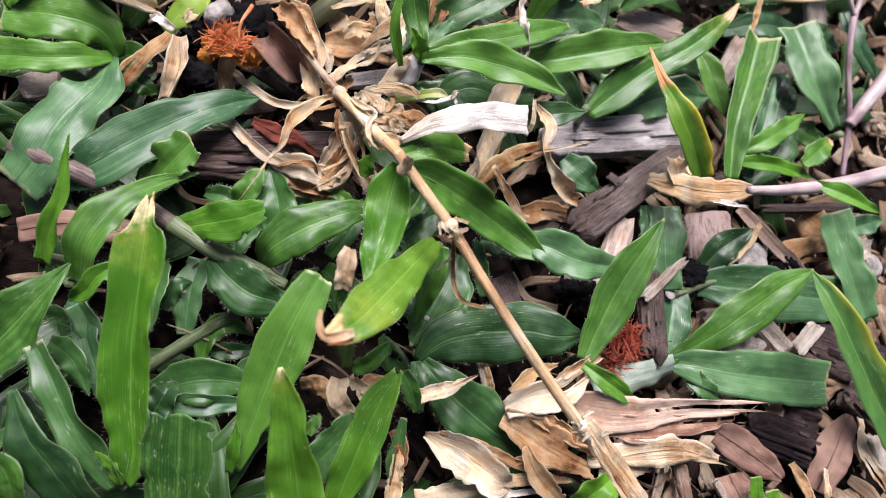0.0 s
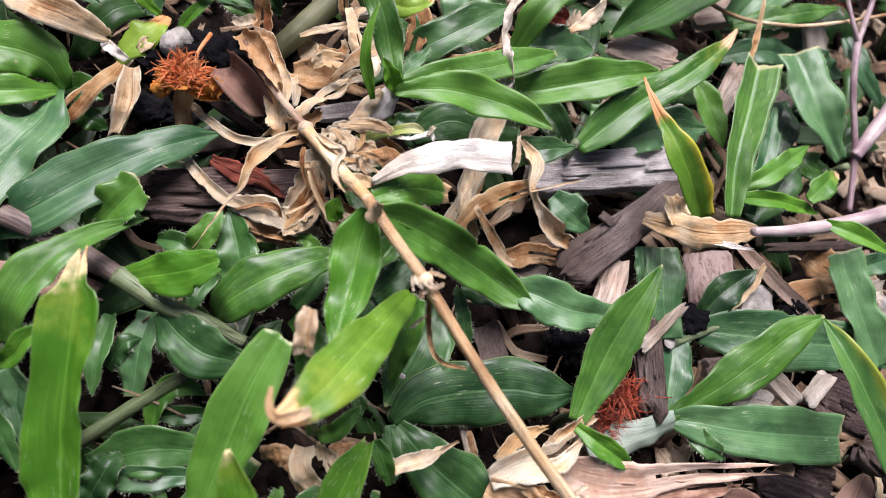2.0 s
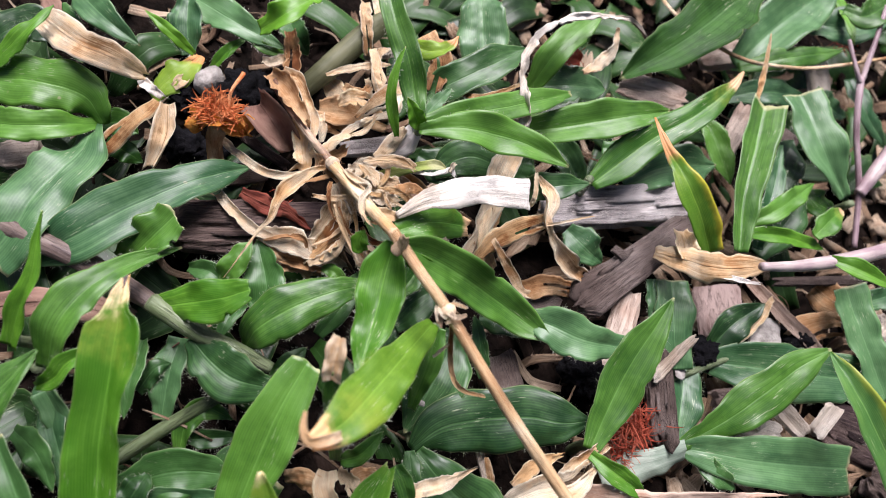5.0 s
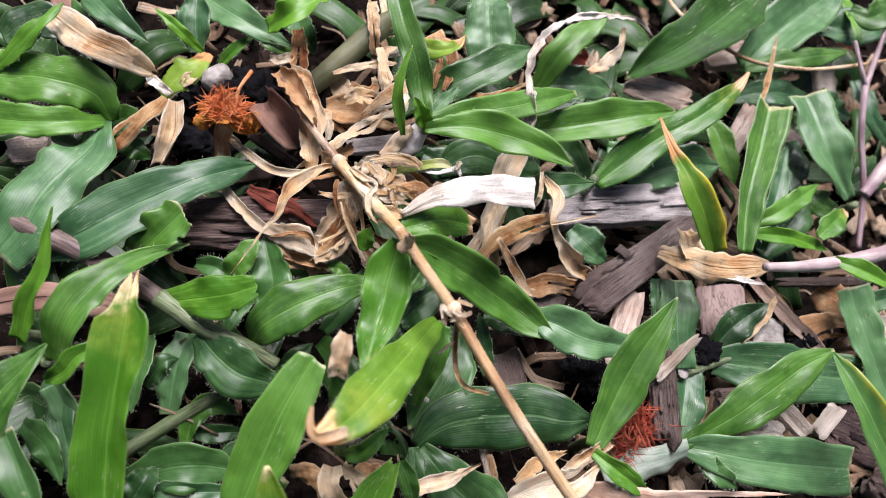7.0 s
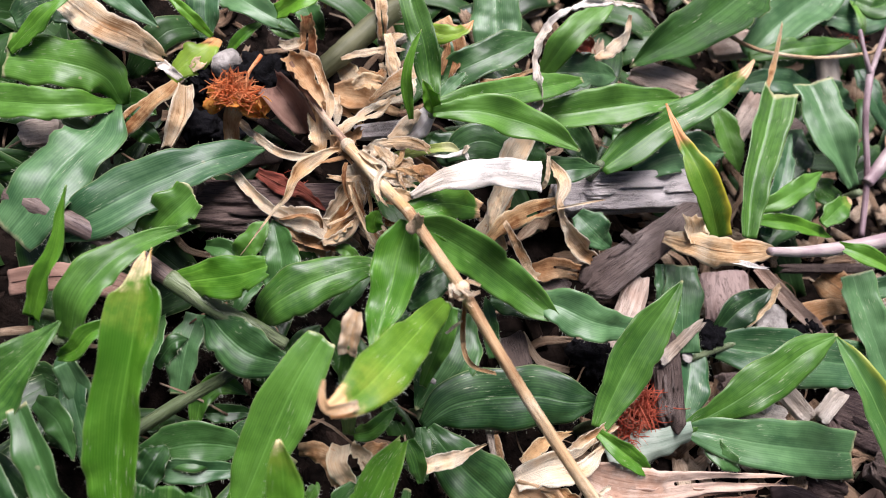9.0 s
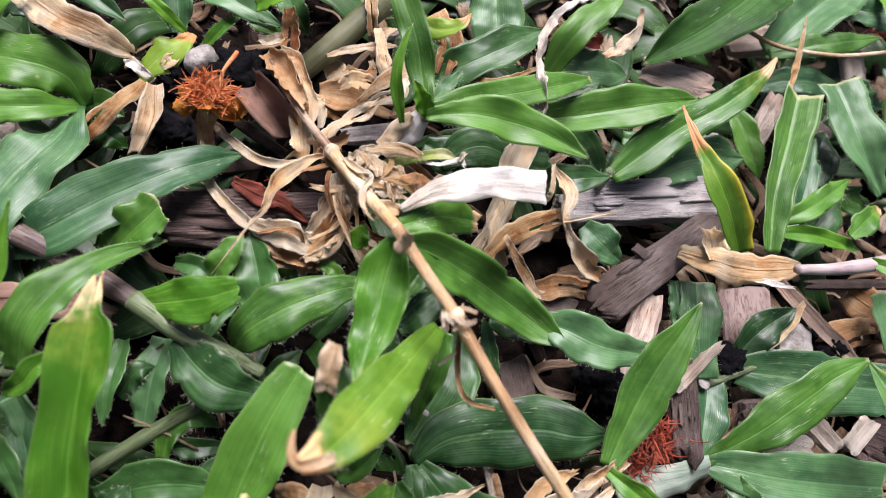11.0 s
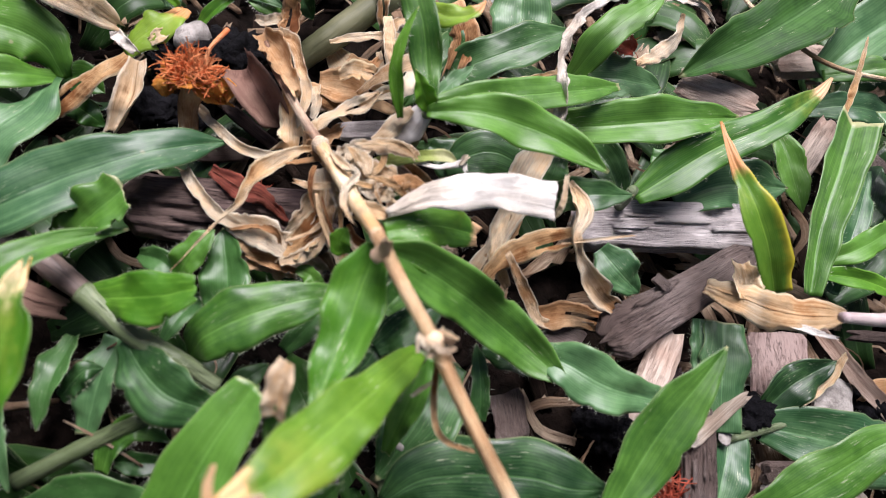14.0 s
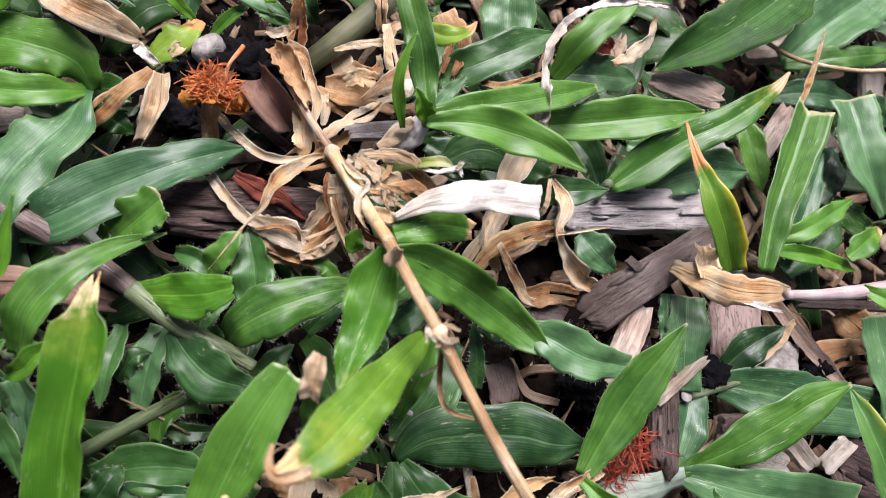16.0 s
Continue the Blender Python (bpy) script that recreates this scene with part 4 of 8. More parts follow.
b = leaf(g, [(-0.0225, 0.0705, 0.0010), (-0.0201, 0.0622, 0.0000), (-0.0174, 0.0547, -0.0050)], [0.0049, 0.0070, 0.0034], BLUE, hairs=50)
b = leaf(g, [(-0.0287, 0.0723, 0.0080), (-0.0224, 0.0743, 0.0140), (-0.0160, 0.0770, 0.0190), (-0.0110, 0.0809, 0.0220)], [0.0047, 0.0073, 0.0085, 0.0038], FRESH, fold=0.15, notch=0.4, ragged=0.15)
b = leaf(g, [(-0.0078, 0.0812, 0.0040), (-0.0127, 0.0887, 0.0080), (-0.0190, 0.0955, 0.0090)], 0.0094, DEEP)
b = leaf(g, [(-0.0200, 0.0832, 0.0060), (-0.0196, 0.0879, 0.0110), (-0.0188, 0.0934, 0.0120)], 0.0063, GREEN)
g = plant((-0.02, 0.0457, -0.004), 'low green grass runner in the shade', name='grass_runner', category='grass runner', group='grass runners')
tube([(-0.0215, 0.0429, -0.0050), (-0.0148, 0.0548, -0.0030), (-0.0091, 0.0631, 0.0010), (-0.0054, 0.0672, 0.0050)], [0.00154, 0.00154, 0.00142, 0.00107], RUNNER_GREEN, 'stem', g)
b = leaf(g, [(-0.0109, 0.0514, -0.0050), (-0.0122, 0.0567, -0.0020), (-0.0100, 0.0605, -0.0010), (-0.0042, 0.0612, -0.0030)], 0.005, GREEN, fold=0.4)
b = leaf(g, [(-0.0105, 0.0538, -0.0050), (-0.0054, 0.0565, -0.0040), (-0.0015, 0.0589, -0.0050)], 0.0041, DEEP)
b = leaf(g, [(-0.0176, 0.0398, -0.0060), (-0.0082, 0.0472, -0.0010), (0.0017, 0.0516, -0.0040)], 0.0098, DEEP, belly=0.5)
b = leaf(g, [(-0.0140, 0.0390, -0.0040), (-0.0065, 0.0424, -0.0020), (0.0050, 0.0483, -0.0040)], 0.005, BLUE)
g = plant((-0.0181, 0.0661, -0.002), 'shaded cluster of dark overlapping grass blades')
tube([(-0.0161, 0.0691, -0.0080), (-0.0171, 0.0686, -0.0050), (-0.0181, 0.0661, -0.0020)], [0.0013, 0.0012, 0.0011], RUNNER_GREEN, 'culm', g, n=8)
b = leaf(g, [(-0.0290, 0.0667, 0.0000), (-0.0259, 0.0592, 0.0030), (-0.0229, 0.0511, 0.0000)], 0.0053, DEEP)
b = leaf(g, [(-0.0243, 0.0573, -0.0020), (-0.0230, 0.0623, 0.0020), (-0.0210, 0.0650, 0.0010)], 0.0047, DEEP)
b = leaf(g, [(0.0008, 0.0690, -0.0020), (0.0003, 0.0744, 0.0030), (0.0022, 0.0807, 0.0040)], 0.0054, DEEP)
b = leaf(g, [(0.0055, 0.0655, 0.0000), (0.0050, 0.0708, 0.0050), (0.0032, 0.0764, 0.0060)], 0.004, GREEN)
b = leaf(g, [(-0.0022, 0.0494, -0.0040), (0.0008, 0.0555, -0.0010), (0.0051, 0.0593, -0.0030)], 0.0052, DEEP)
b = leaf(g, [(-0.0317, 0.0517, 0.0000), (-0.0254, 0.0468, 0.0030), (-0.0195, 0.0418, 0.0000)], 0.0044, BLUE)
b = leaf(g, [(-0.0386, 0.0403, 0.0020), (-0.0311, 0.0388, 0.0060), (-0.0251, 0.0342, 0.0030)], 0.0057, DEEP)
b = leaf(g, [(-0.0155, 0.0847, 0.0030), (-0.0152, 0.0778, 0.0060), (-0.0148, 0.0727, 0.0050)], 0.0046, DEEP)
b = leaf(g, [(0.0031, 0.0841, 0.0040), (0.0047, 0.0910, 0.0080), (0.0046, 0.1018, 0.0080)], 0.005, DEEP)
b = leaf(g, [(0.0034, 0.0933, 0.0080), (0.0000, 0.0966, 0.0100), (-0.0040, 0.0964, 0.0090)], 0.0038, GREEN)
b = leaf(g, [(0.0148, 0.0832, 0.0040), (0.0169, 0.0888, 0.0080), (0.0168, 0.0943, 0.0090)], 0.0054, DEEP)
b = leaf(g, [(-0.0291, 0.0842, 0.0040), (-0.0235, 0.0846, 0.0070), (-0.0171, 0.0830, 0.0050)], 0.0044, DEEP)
g = plant((0.0091, 0.0997, 0.03), 'grass shoot with long drooping blades under the dry stalk')
tube([(0.0051, 0.1027, -0.0080), (0.0071, 0.1022, 0.0110), (0.0091, 0.0997, 0.0300)], [0.0013, 0.0012, 0.0011], RUNNER_GREEN, 'culm', g, n=8)
b = leaf(g, [(0.0093, 0.0989, 0.0330), (0.0106, 0.0935, 0.0300), (0.0124, 0.0871, 0.0285), (0.0138, 0.0803, 0.0280), (0.0152, 0.0737, 0.0280)], [0.0037, 0.0090, 0.0087, 0.0064, 0.0008], PALE_TIP, wave=0.1, waves=3.0, fold=0.3)
b = leaf(g, [(0.0099, 0.0990, 0.0320), (0.0167, 0.1025, 0.0270), (0.0252, 0.1051, 0.0210), (0.0350, 0.1066, 0.0150), (0.0431, 0.1062, 0.0130), (0.0500, 0.1052, 0.0130)], [0.0029, 0.0090, 0.0102, 0.0084, 0.0064, 0.0008], GREEN, wave=0.1, waves=3.0, fold=0.35)
b = leaf(g, [(0.0107, 0.0990, 0.0300), (0.0164, 0.1007, 0.0260), (0.0237, 0.1026, 0.0180)], 0.0039, FRESH)
b = leaf(g, [(0.0082, 0.1044, 0.0270), (0.0123, 0.1095, 0.0260), (0.0165, 0.1138, 0.0230), (0.0215, 0.1172, 0.0200)], [0.0042, 0.0069, 0.0074, 0.0036], GREEN_TIP, ragged=0.12)
b = leaf(g, [(0.0039, 0.1001, 0.0200), (0.0024, 0.1005, 0.0220), (0.0021, 0.1027, 0.0240)], 0.004, FRESH)
g = plant((0.0243, 0.0915, 0.022), 'grass shoot with a yellowing brown-tipped blade')
tube([(0.0243, 0.0945, -0.0080), (0.0243, 0.0940, 0.0070), (0.0243, 0.0915, 0.0220)], [0.0013, 0.0012, 0.0011], RUNNER_GREEN, 'culm', g, n=8)
b = leaf(g, [(0.0235, 0.0913, 0.0240), (0.0214, 0.0819, 0.0310), (0.0195, 0.0730, 0.0370), (0.0177, 0.0650, 0.0420), (0.0160, 0.0602, 0.0445), (0.0140, 0.0569, 0.0460)], [0.0030, 0.0067, 0.0091, 0.0081, 0.0054, 0.0025], YELLOWING, fold=0.2, wave=0.06)
ribbon([(0.0174, 0.0600, 0.0454), (0.0151, 0.0576, 0.0468), (0.0135, 0.0568, 0.0475), (0.0120, 0.0581, 0.0480), (0.0110, 0.0603, 0.0480)], 0.0016, TIP_PALE, parent=b, name='withered_tip', cut=0.3, fold=0.3, base=1.0, crease=0.02, crumple=0.02, torn=0.03, ragged=0.15, twist=0.0, curl=0.1)
b = leaf(g, [(0.0250, 0.0919, 0.0220), (0.0265, 0.0852, 0.0180), (0.0282, 0.0782, 0.0080)], [0.0035, 0.0053, 0.0017], GREEN)
b = leaf(g, [(0.0189, 0.0619, 0.0080), (0.0145, 0.0664, 0.0240), (0.0112, 0.0707, 0.0340)], 0.0037, GREEN, cut=0.6)
ribbon([(0.0116, 0.0699, 0.0325), (0.0105, 0.0725, 0.0360), (0.0096, 0.0759, 0.0380)], 0.0039, TIP_PALE, parent=b, label='curled orange-brown withered tip', name='withered_tip', fold=0.9, cut=0.6, base=0.8, ragged=0.12, crumple=0.008, crease=0.0, crinkle=0.02, torn=0.02, twist=15.0, curl=-0.3)
b = leaf(g, [(0.0199, 0.0624, 0.0080), (0.0228, 0.0645, 0.0120), (0.0246, 0.0696, 0.0160)], 0.0038, GREEN)
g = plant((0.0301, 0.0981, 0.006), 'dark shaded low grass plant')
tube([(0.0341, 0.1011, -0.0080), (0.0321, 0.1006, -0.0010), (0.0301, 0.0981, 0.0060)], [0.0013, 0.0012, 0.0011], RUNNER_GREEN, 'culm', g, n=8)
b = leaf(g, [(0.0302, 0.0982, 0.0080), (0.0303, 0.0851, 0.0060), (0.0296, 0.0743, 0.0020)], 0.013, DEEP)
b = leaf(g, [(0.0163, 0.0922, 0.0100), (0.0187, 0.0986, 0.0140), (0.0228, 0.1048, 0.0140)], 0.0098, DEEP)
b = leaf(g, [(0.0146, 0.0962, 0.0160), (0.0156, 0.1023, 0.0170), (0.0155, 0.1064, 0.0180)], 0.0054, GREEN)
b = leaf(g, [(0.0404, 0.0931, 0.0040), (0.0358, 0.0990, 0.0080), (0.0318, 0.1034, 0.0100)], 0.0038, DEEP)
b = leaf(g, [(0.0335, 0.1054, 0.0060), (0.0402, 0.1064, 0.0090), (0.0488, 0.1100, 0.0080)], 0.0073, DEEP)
g = plant((0.0322, 0.0728, 0.003), 'grass plant with two wide blades lying flat')
tube([(0.0302, 0.0758, -0.0080), (0.0312, 0.0753, -0.0025), (0.0322, 0.0728, 0.0030)], [0.0013, 0.0012, 0.0011], RUNNER_GREEN, 'culm', g, n=8)
b = leaf(g, [(0.0325, 0.0717, 0.0030), (0.0361, 0.0779, 0.0070), (0.0428, 0.0827, 0.0100), (0.0515, 0.0874, 0.0110), (0.0589, 0.0899, 0.0110), (0.0644, 0.0932, 0.0110)], [0.0029, 0.0109, 0.0136, 0.0132, 0.0099, 0.0020], DEEP)
b = leaf(g, [(0.0334, 0.0714, 0.0060), (0.0410, 0.0681, 0.0060), (0.0494, 0.0659, 0.0050), (0.0578, 0.0647, 0.0030), (0.0647, 0.0641, 0.0010)], [0.0033, 0.0109, 0.0132, 0.0095, 0.0016], DEEP)
g = plant((0.0446, 0.1104, 0.008), 'bluish grass blade lying among chips')
tube([(0.0466, 0.1134, -0.0080), (0.0456, 0.1129, 0.0000), (0.0446, 0.1104, 0.0080)], [0.0013, 0.0012, 0.0011], RUNNER_GREEN, 'culm', g, n=8)
b = leaf(g, [(0.0421, 0.1087, 0.0110), (0.0485, 0.1081, 0.0140), (0.0563, 0.1087, 0.0140), (0.0660, 0.1126, 0.0120)], [0.0034, 0.0090, 0.0090, 0.0053], BLUE)
g = plant((0.0016, 0.129, 0.028), 'upright grass shoot with a purple-white sheath')
tube([(-0.0024, 0.1320, -0.0080), (-0.0004, 0.1315, 0.0100), (0.0016, 0.1290, 0.0280)], [0.0013, 0.0012, 0.0011], RUNNER_GREEN, 'culm', g, n=8)
ribbon([(-0.0022, 0.1237, 0.0200), (-0.0002, 0.1268, 0.0240), (0.0008, 0.1298, 0.0275)], [0.0036, 0.0054, 0.0030], SHEATH_PINK, parent=g, label='whitish sheath flushed purple', name='sheath', curl=-0.7, crinkle=0.01, ragged=0.08, twist=0.0, crumple=0.006, torn=0.02, rip=0)
ribbon([(-0.0044, 0.1217, 0.0200), (-0.0027, 0.1254, 0.0240), (-0.0013, 0.1284, 0.0270)], [0.0026, 0.0036, 0.0013], STRAW_PALE, parent=g, label='dry tan side of the sheath', name='sheath', curl=-0.4, crinkle=0.01, ragged=0.2, twist=0.0, crumple=0.01, torn=0.03, rip=0)
b = leaf(g, [(0.0017, 0.1277, 0.0290), (0.0089, 0.1317, 0.0310), (0.0174, 0.1358, 0.0300), (0.0254, 0.1383, 0.0290), (0.0352, 0.1389, 0.0280)], [0.0022, 0.0065, 0.0081, 0.0069, 0.0006], GREEN, wave=0.14, waves=2.4)
b = leaf(g, [(0.0014, 0.1312, 0.0280), (0.0083, 0.1373, 0.0290), (0.0156, 0.1451, 0.0280), (0.0220, 0.1536, 0.0260), (0.0291, 0.1647, 0.0220)], [0.0023, 0.0059, 0.0071, 0.0063, 0.0014], GREEN)
b = leaf(g, [(0.0006, 0.1322, 0.0270), (0.0018, 0.1367, 0.0280), (0.0031, 0.1432, 0.0280)], 0.0031, BLUE)
b = leaf(g, [(0.0016, 0.1290, 0.0280), (-0.0006, 0.1290, 0.0320), (-0.0031, 0.1296, 0.0350)], 0.0036, FRESH)
b = leaf(g, [(0.0011, 0.1300, 0.0280), (-0.0034, 0.1357, 0.0300), (-0.0079, 0.1401, 0.0340), (-0.0135, 0.1444, 0.0370), (-0.0195, 0.1518, 0.0380)], [0.0030, 0.0056, 0.0057, 0.0060, 0.0051], GREEN)
b = leaf(g, [(-0.0021, 0.1256, 0.0260), (-0.0062, 0.1287, 0.0330), (-0.0079, 0.1327, 0.0370), (-0.0084, 0.1373, 0.0400)], 0.0024, FRESH)
g = plant((-0.0038, 0.15, 0.012), 'grass plant with broad blades lying behind')
tube([(-0.0038, 0.1530, -0.0080), (-0.0038, 0.1525, 0.0020), (-0.0038, 0.1500, 0.0120)], [0.0013, 0.0012, 0.0011], RUNNER_GREEN, 'culm', g, n=8)
b = leaf(g, [(-0.0033, 0.1480, 0.0140), (0.0047, 0.1569, 0.0200), (0.0144, 0.1737, 0.0200)], 0.0102, DEEP)
b = leaf(g, [(-0.0100, 0.1439, 0.0340), (-0.0048, 0.1425, 0.0360), (-0.0009, 0.1444, 0.0380), (-0.0002, 0.1477, 0.0390)], 0.0042, FRESH_TIP, fold=0.5, twist=60)
b = leaf(g, [(0.0052, 0.1703, 0.0100), (0.0002, 0.1792, 0.0140), (-0.0058, 0.1898, 0.0160)], 0.0139, BLUE, base=0.8)
b = leaf(g, [(0.0074, 0.1333, 0.0080), (0.0143, 0.1403, 0.0120), (0.0261, 0.1441, 0.0080)], 0.0093, DEEP)
b = leaf(g, [(0.0022, 0.1358, 0.0080), (0.0111, 0.1357, 0.0080), (0.0184, 0.1349, 0.0060)], 0.0085, DEEP)
b = leaf(g, [(0.0264, 0.1414, 0.0080), (0.0263, 0.1459, 0.0100), (0.0258, 0.1512, 0.0100)], 0.0087, DEEP)
g = plant((0.019, 0.1707, 0.01), 'grass plant with crossing green and bluish blades')
tube([(0.0230, 0.1737, -0.0080), (0.0210, 0.1732, 0.0010), (0.0190, 0.1707, 0.0100)], [0.0013, 0.0012, 0.0011], RUNNER_GREEN, 'culm', g, n=8)
b = leaf(g, [(0.0193, 0.1661, 0.0140), (0.0213, 0.1744, 0.0240), (0.0274, 0.1930, 0.0260)], 0.0078, GREEN, wave=0.04)
b = leaf(g, [(0.0183, 0.1712, 0.0090), (0.0281, 0.1744, 0.0140), (0.0387, 0.1838, 0.0100)], 0.0107, BLUE)
b = leaf(g, [(0.0218, 0.1519, 0.0140), (0.0305, 0.1558, 0.0190), (0.0398, 0.1621, 0.0220), (0.0484, 0.1693, 0.0230), (0.0547, 0.1757, 0.0220)], [0.0058, 0.0094, 0.0094, 0.0064, 0.0012], GREEN)
b = leaf(g, [(0.0277, 0.1349, 0.0140), (0.0338, 0.1345, 0.0240), (0.0422, 0.1410, 0.0240)], 0.0065, DEEP)
b = leaf(g, [(0.0293, 0.1595, 0.0080), (0.0367, 0.1555, 0.0100), (0.0442, 0.1496, 0.0080)], 0.008, DEEP)
b = leaf(g, [(0.0442, 0.1371, 0.0080), (0.0498, 0.1350, 0.0080), (0.0567, 0.1356, 0.0040)], 0.0085, BLUE)
g = plant((0.0654, 0.2369, 0.02), 'big dark green grass blade seen behind')
tube([(0.0634, 0.2399, -0.0080), (0.0644, 0.2394, 0.0060), (0.0654, 0.2369, 0.0200)], [0.0013, 0.0012, 0.0011], RUNNER_GREEN, 'culm', g, n=8)
b = leaf(g, [(0.0644, 0.2327, 0.0240), (0.0524, 0.2028, 0.0240), (0.0402, 0.1844, 0.0150)], 0.0175, DEEP_DULL, base=0.6)
b = leaf(g, [(0.0721, 0.2150, 0.0120), (0.0765, 0.2282, 0.0180), (0.0920, 0.2618, 0.0200)], 0.0171, BLUE)
b = leaf(g, [(0.0718, 0.2128, 0.0140), (0.0826, 0.2188, 0.0200), (0.0992, 0.2341, 0.0200)], 0.0066, GREEN)
b = leaf(g, [(0.0723, 0.2037, 0.0100), (0.0816, 0.2089, 0.0140), (0.0969, 0.2205, 0.0100)], 0.0083, BLUE)
b = leaf(g, [(0.0831, 0.2482, 0.0120), (0.0983, 0.2493, 0.0160), (0.1162, 0.2653, 0.0160)], 0.0119, BLUE)
b = leaf(g, [(0.0947, 0.2618, 0.0180), (0.0992, 0.2482, 0.0200), (0.1024, 0.2396, 0.0200)], 0.0039, FRESH)
g = plant((0.0423, 0.1452, 0.02), 'long grass blade with a brown withered tip')
tube([(0.0443, 0.1482, -0.0080), (0.0433, 0.1477, 0.0060), (0.0423, 0.1452, 0.0200)], [0.0013, 0.0012, 0.0011], RUNNER_GREEN, 'culm', g, n=8)
b = leaf(g, [(0.0444, 0.1487, 0.0140), (0.0486, 0.1566, 0.0180), (0.0534, 0.1654, 0.0220), (0.0603, 0.1753, 0.0250), (0.0664, 0.1884, 0.0260), (0.0687, 0.1974, 0.0260)], [0.0037, 0.0095, 0.0089, 0.0073, 0.0036, 0.0006], GREEN_TIP)
b = leaf(g, [(0.0532, 0.1564, 0.0100), (0.0610, 0.1664, 0.0120), (0.0757, 0.1783, 0.0100)], 0.0121, BLUE)
b = leaf(g, [(0.0449, 0.1680, 0.0060), (0.0533, 0.1704, 0.0080), (0.0638, 0.1813, 0.0060)], 0.0078, DEEP)
b = leaf(g, [(0.0687, 0.1917, 0.0100), (0.0745, 0.1860, 0.0090), (0.0830, 0.1781, 0.0060)], 0.0074, GREEN)
g = plant((0.08, 0.1473, 0.015), 'upright grass tuft with yellowing and dry-tipped blades')
tube([(0.0760, 0.1503, -0.0080), (0.0780, 0.1498, 0.0035), (0.0800, 0.1473, 0.0150)], [0.0013, 0.0012, 0.0011], RUNNER_GREEN, 'culm', g, n=8)
b = leaf(g, [(0.0772, 0.1439, 0.0180), (0.0700, 0.1457, 0.0250), (0.0629, 0.1483, 0.0300), (0.0578, 0.1522, 0.0310), (0.0534, 0.1550, 0.0320), (0.0487, 0.1609, 0.0320)], [0.0064, 0.0073, 0.0068, 0.0041, 0.0021, 0.0004], BLADE_DRYING, fold=0.35, wave=0.03)
b = leaf(g, [(0.0863, 0.1516, 0.0140), (0.0821, 0.1668, 0.0170), (0.0808, 0.1827, 0.0190), (0.0797, 0.1963, 0.0200)], [0.0036, 0.0077, 0.0095, 0.0097], GREEN, fold=0.75, wave=0.02, curl=0.0, ragged=0.04)
ribbon([(0.0775, 0.1941, 0.0196), (0.0763, 0.2019, 0.0215), (0.0748, 0.2080, 0.0240), (0.0728, 0.2157, 0.0270)], 0.0017, STRAW, parent=b, name='withered_tip', cut=0.1, fold=0.5, base=0.5, twist=0.0)
b = leaf(g, [(0.0921, 0.1579, 0.0110), (0.0918, 0.1766, 0.0130), (0.0911, 0.1940, 0.0130)], [0.0030, 0.0053, 0.0010], BLUE)
b = leaf(g, [(0.0854, 0.1574, 0.0140), (0.0963, 0.1630, 0.0140), (0.1117, 0.1696, 0.0100)], 0.0045, FRESH)
b = leaf(g, [(0.0862, 0.1612, 0.0140), (0.0915, 0.1669, 0.0170), (0.1019, 0.1848, 0.0150)], 0.0059, GREEN)
b = leaf(g, [(0.0959, 0.1602, 0.0060), (0.0999, 0.1729, 0.0090), (0.1035, 0.1878, 0.0090)], 0.0103, DEEP)
b = leaf(g, [(0.0968, 0.1832, 0.0080), (0.0954, 0.1915, 0.0090), (0.0967, 0.2035, 0.0080)], 0.0115, DEEP)
g = plant((0.1157, 0.1876, 0.012), 'grass blades cut off square beside the pink stems')
tube([(0.1157, 0.1906, -0.0080), (0.1157, 0.1901, 0.0020), (0.1157, 0.1876, 0.0120)], [0.0013, 0.0012, 0.0011], RUNNER_GREEN, 'culm', g, n=8)
b = leaf(g, [(0.1133, 0.1883, 0.0120), (0.0997, 0.1937, 0.0190), (0.0890, 0.2074, 0.0200)], [0.0035, 0.0114, 0.0120], BLUE)
b = leaf(g, [(0.1040, 0.2265, 0.0180), (0.1111, 0.2169, 0.0180), (0.1229, 0.2156, 0.0120)], 0.0063, BLUE)
b = leaf(g, [(0.0966, 0.2205, 0.0140), (0.1044, 0.2188, 0.0120), (0.1107, 0.2210, 0.0100)], 0.0059, BLUE)
b = leaf(g, [(0.0998, 0.1872, 0.0080), (0.1068, 0.1845, 0.0090), (0.1162, 0.1877, 0.0060)], 0.0071, GREEN)
g = plant((0.1241, 0.1819, 0.006), 'pink-stemmed weed with branching stalks', name='pink_weed', category='weed', group='weeds')
tube([(0.0965, 0.2310, 0.0260), (0.1014, 0.2244, 0.0240), (0.1050, 0.2219, 0.0220)], [0.00060, 0.00060, 0.00071], RUNNER_PINK, 'branch', g)
tube([(0.1037, 0.2484, 0.0300), (0.1045, 0.2348, 0.0260), (0.1055, 0.2237, 0.0220)], [0.00073, 0.00073, 0.00085], RUNNER_PINK, 'branch', g)
tube([(0.1049, 0.2238, 0.0220), (0.1092, 0.2085, 0.0180), (0.1180, 0.1944, 0.0110), (0.1238, 0.1801, 0.0050)], [0.00106, 0.00083, 0.00083, 0.00083], RUNNER_PINK, 'stem', g)
tube([(0.1182, 0.1934, 0.0110), (0.1197, 0.2001, 0.0140), (0.1230, 0.2129, 0.0180)], [0.00165, 0.00224, 0.00235], RUNNER_PINK, 'swollen_joint', g)
b = leaf(g, [(0.0929, 0.2423, 0.0260), (0.0990, 0.2418, 0.0280), (0.1070, 0.2562, 0.0280)], 0.0085, GREEN)
g = plant((0.0839, 0.1383, 0.03), 'thick pinkish-white grass runner lying across chips', name='grass_runner', category='grass runner', group='grass runners')
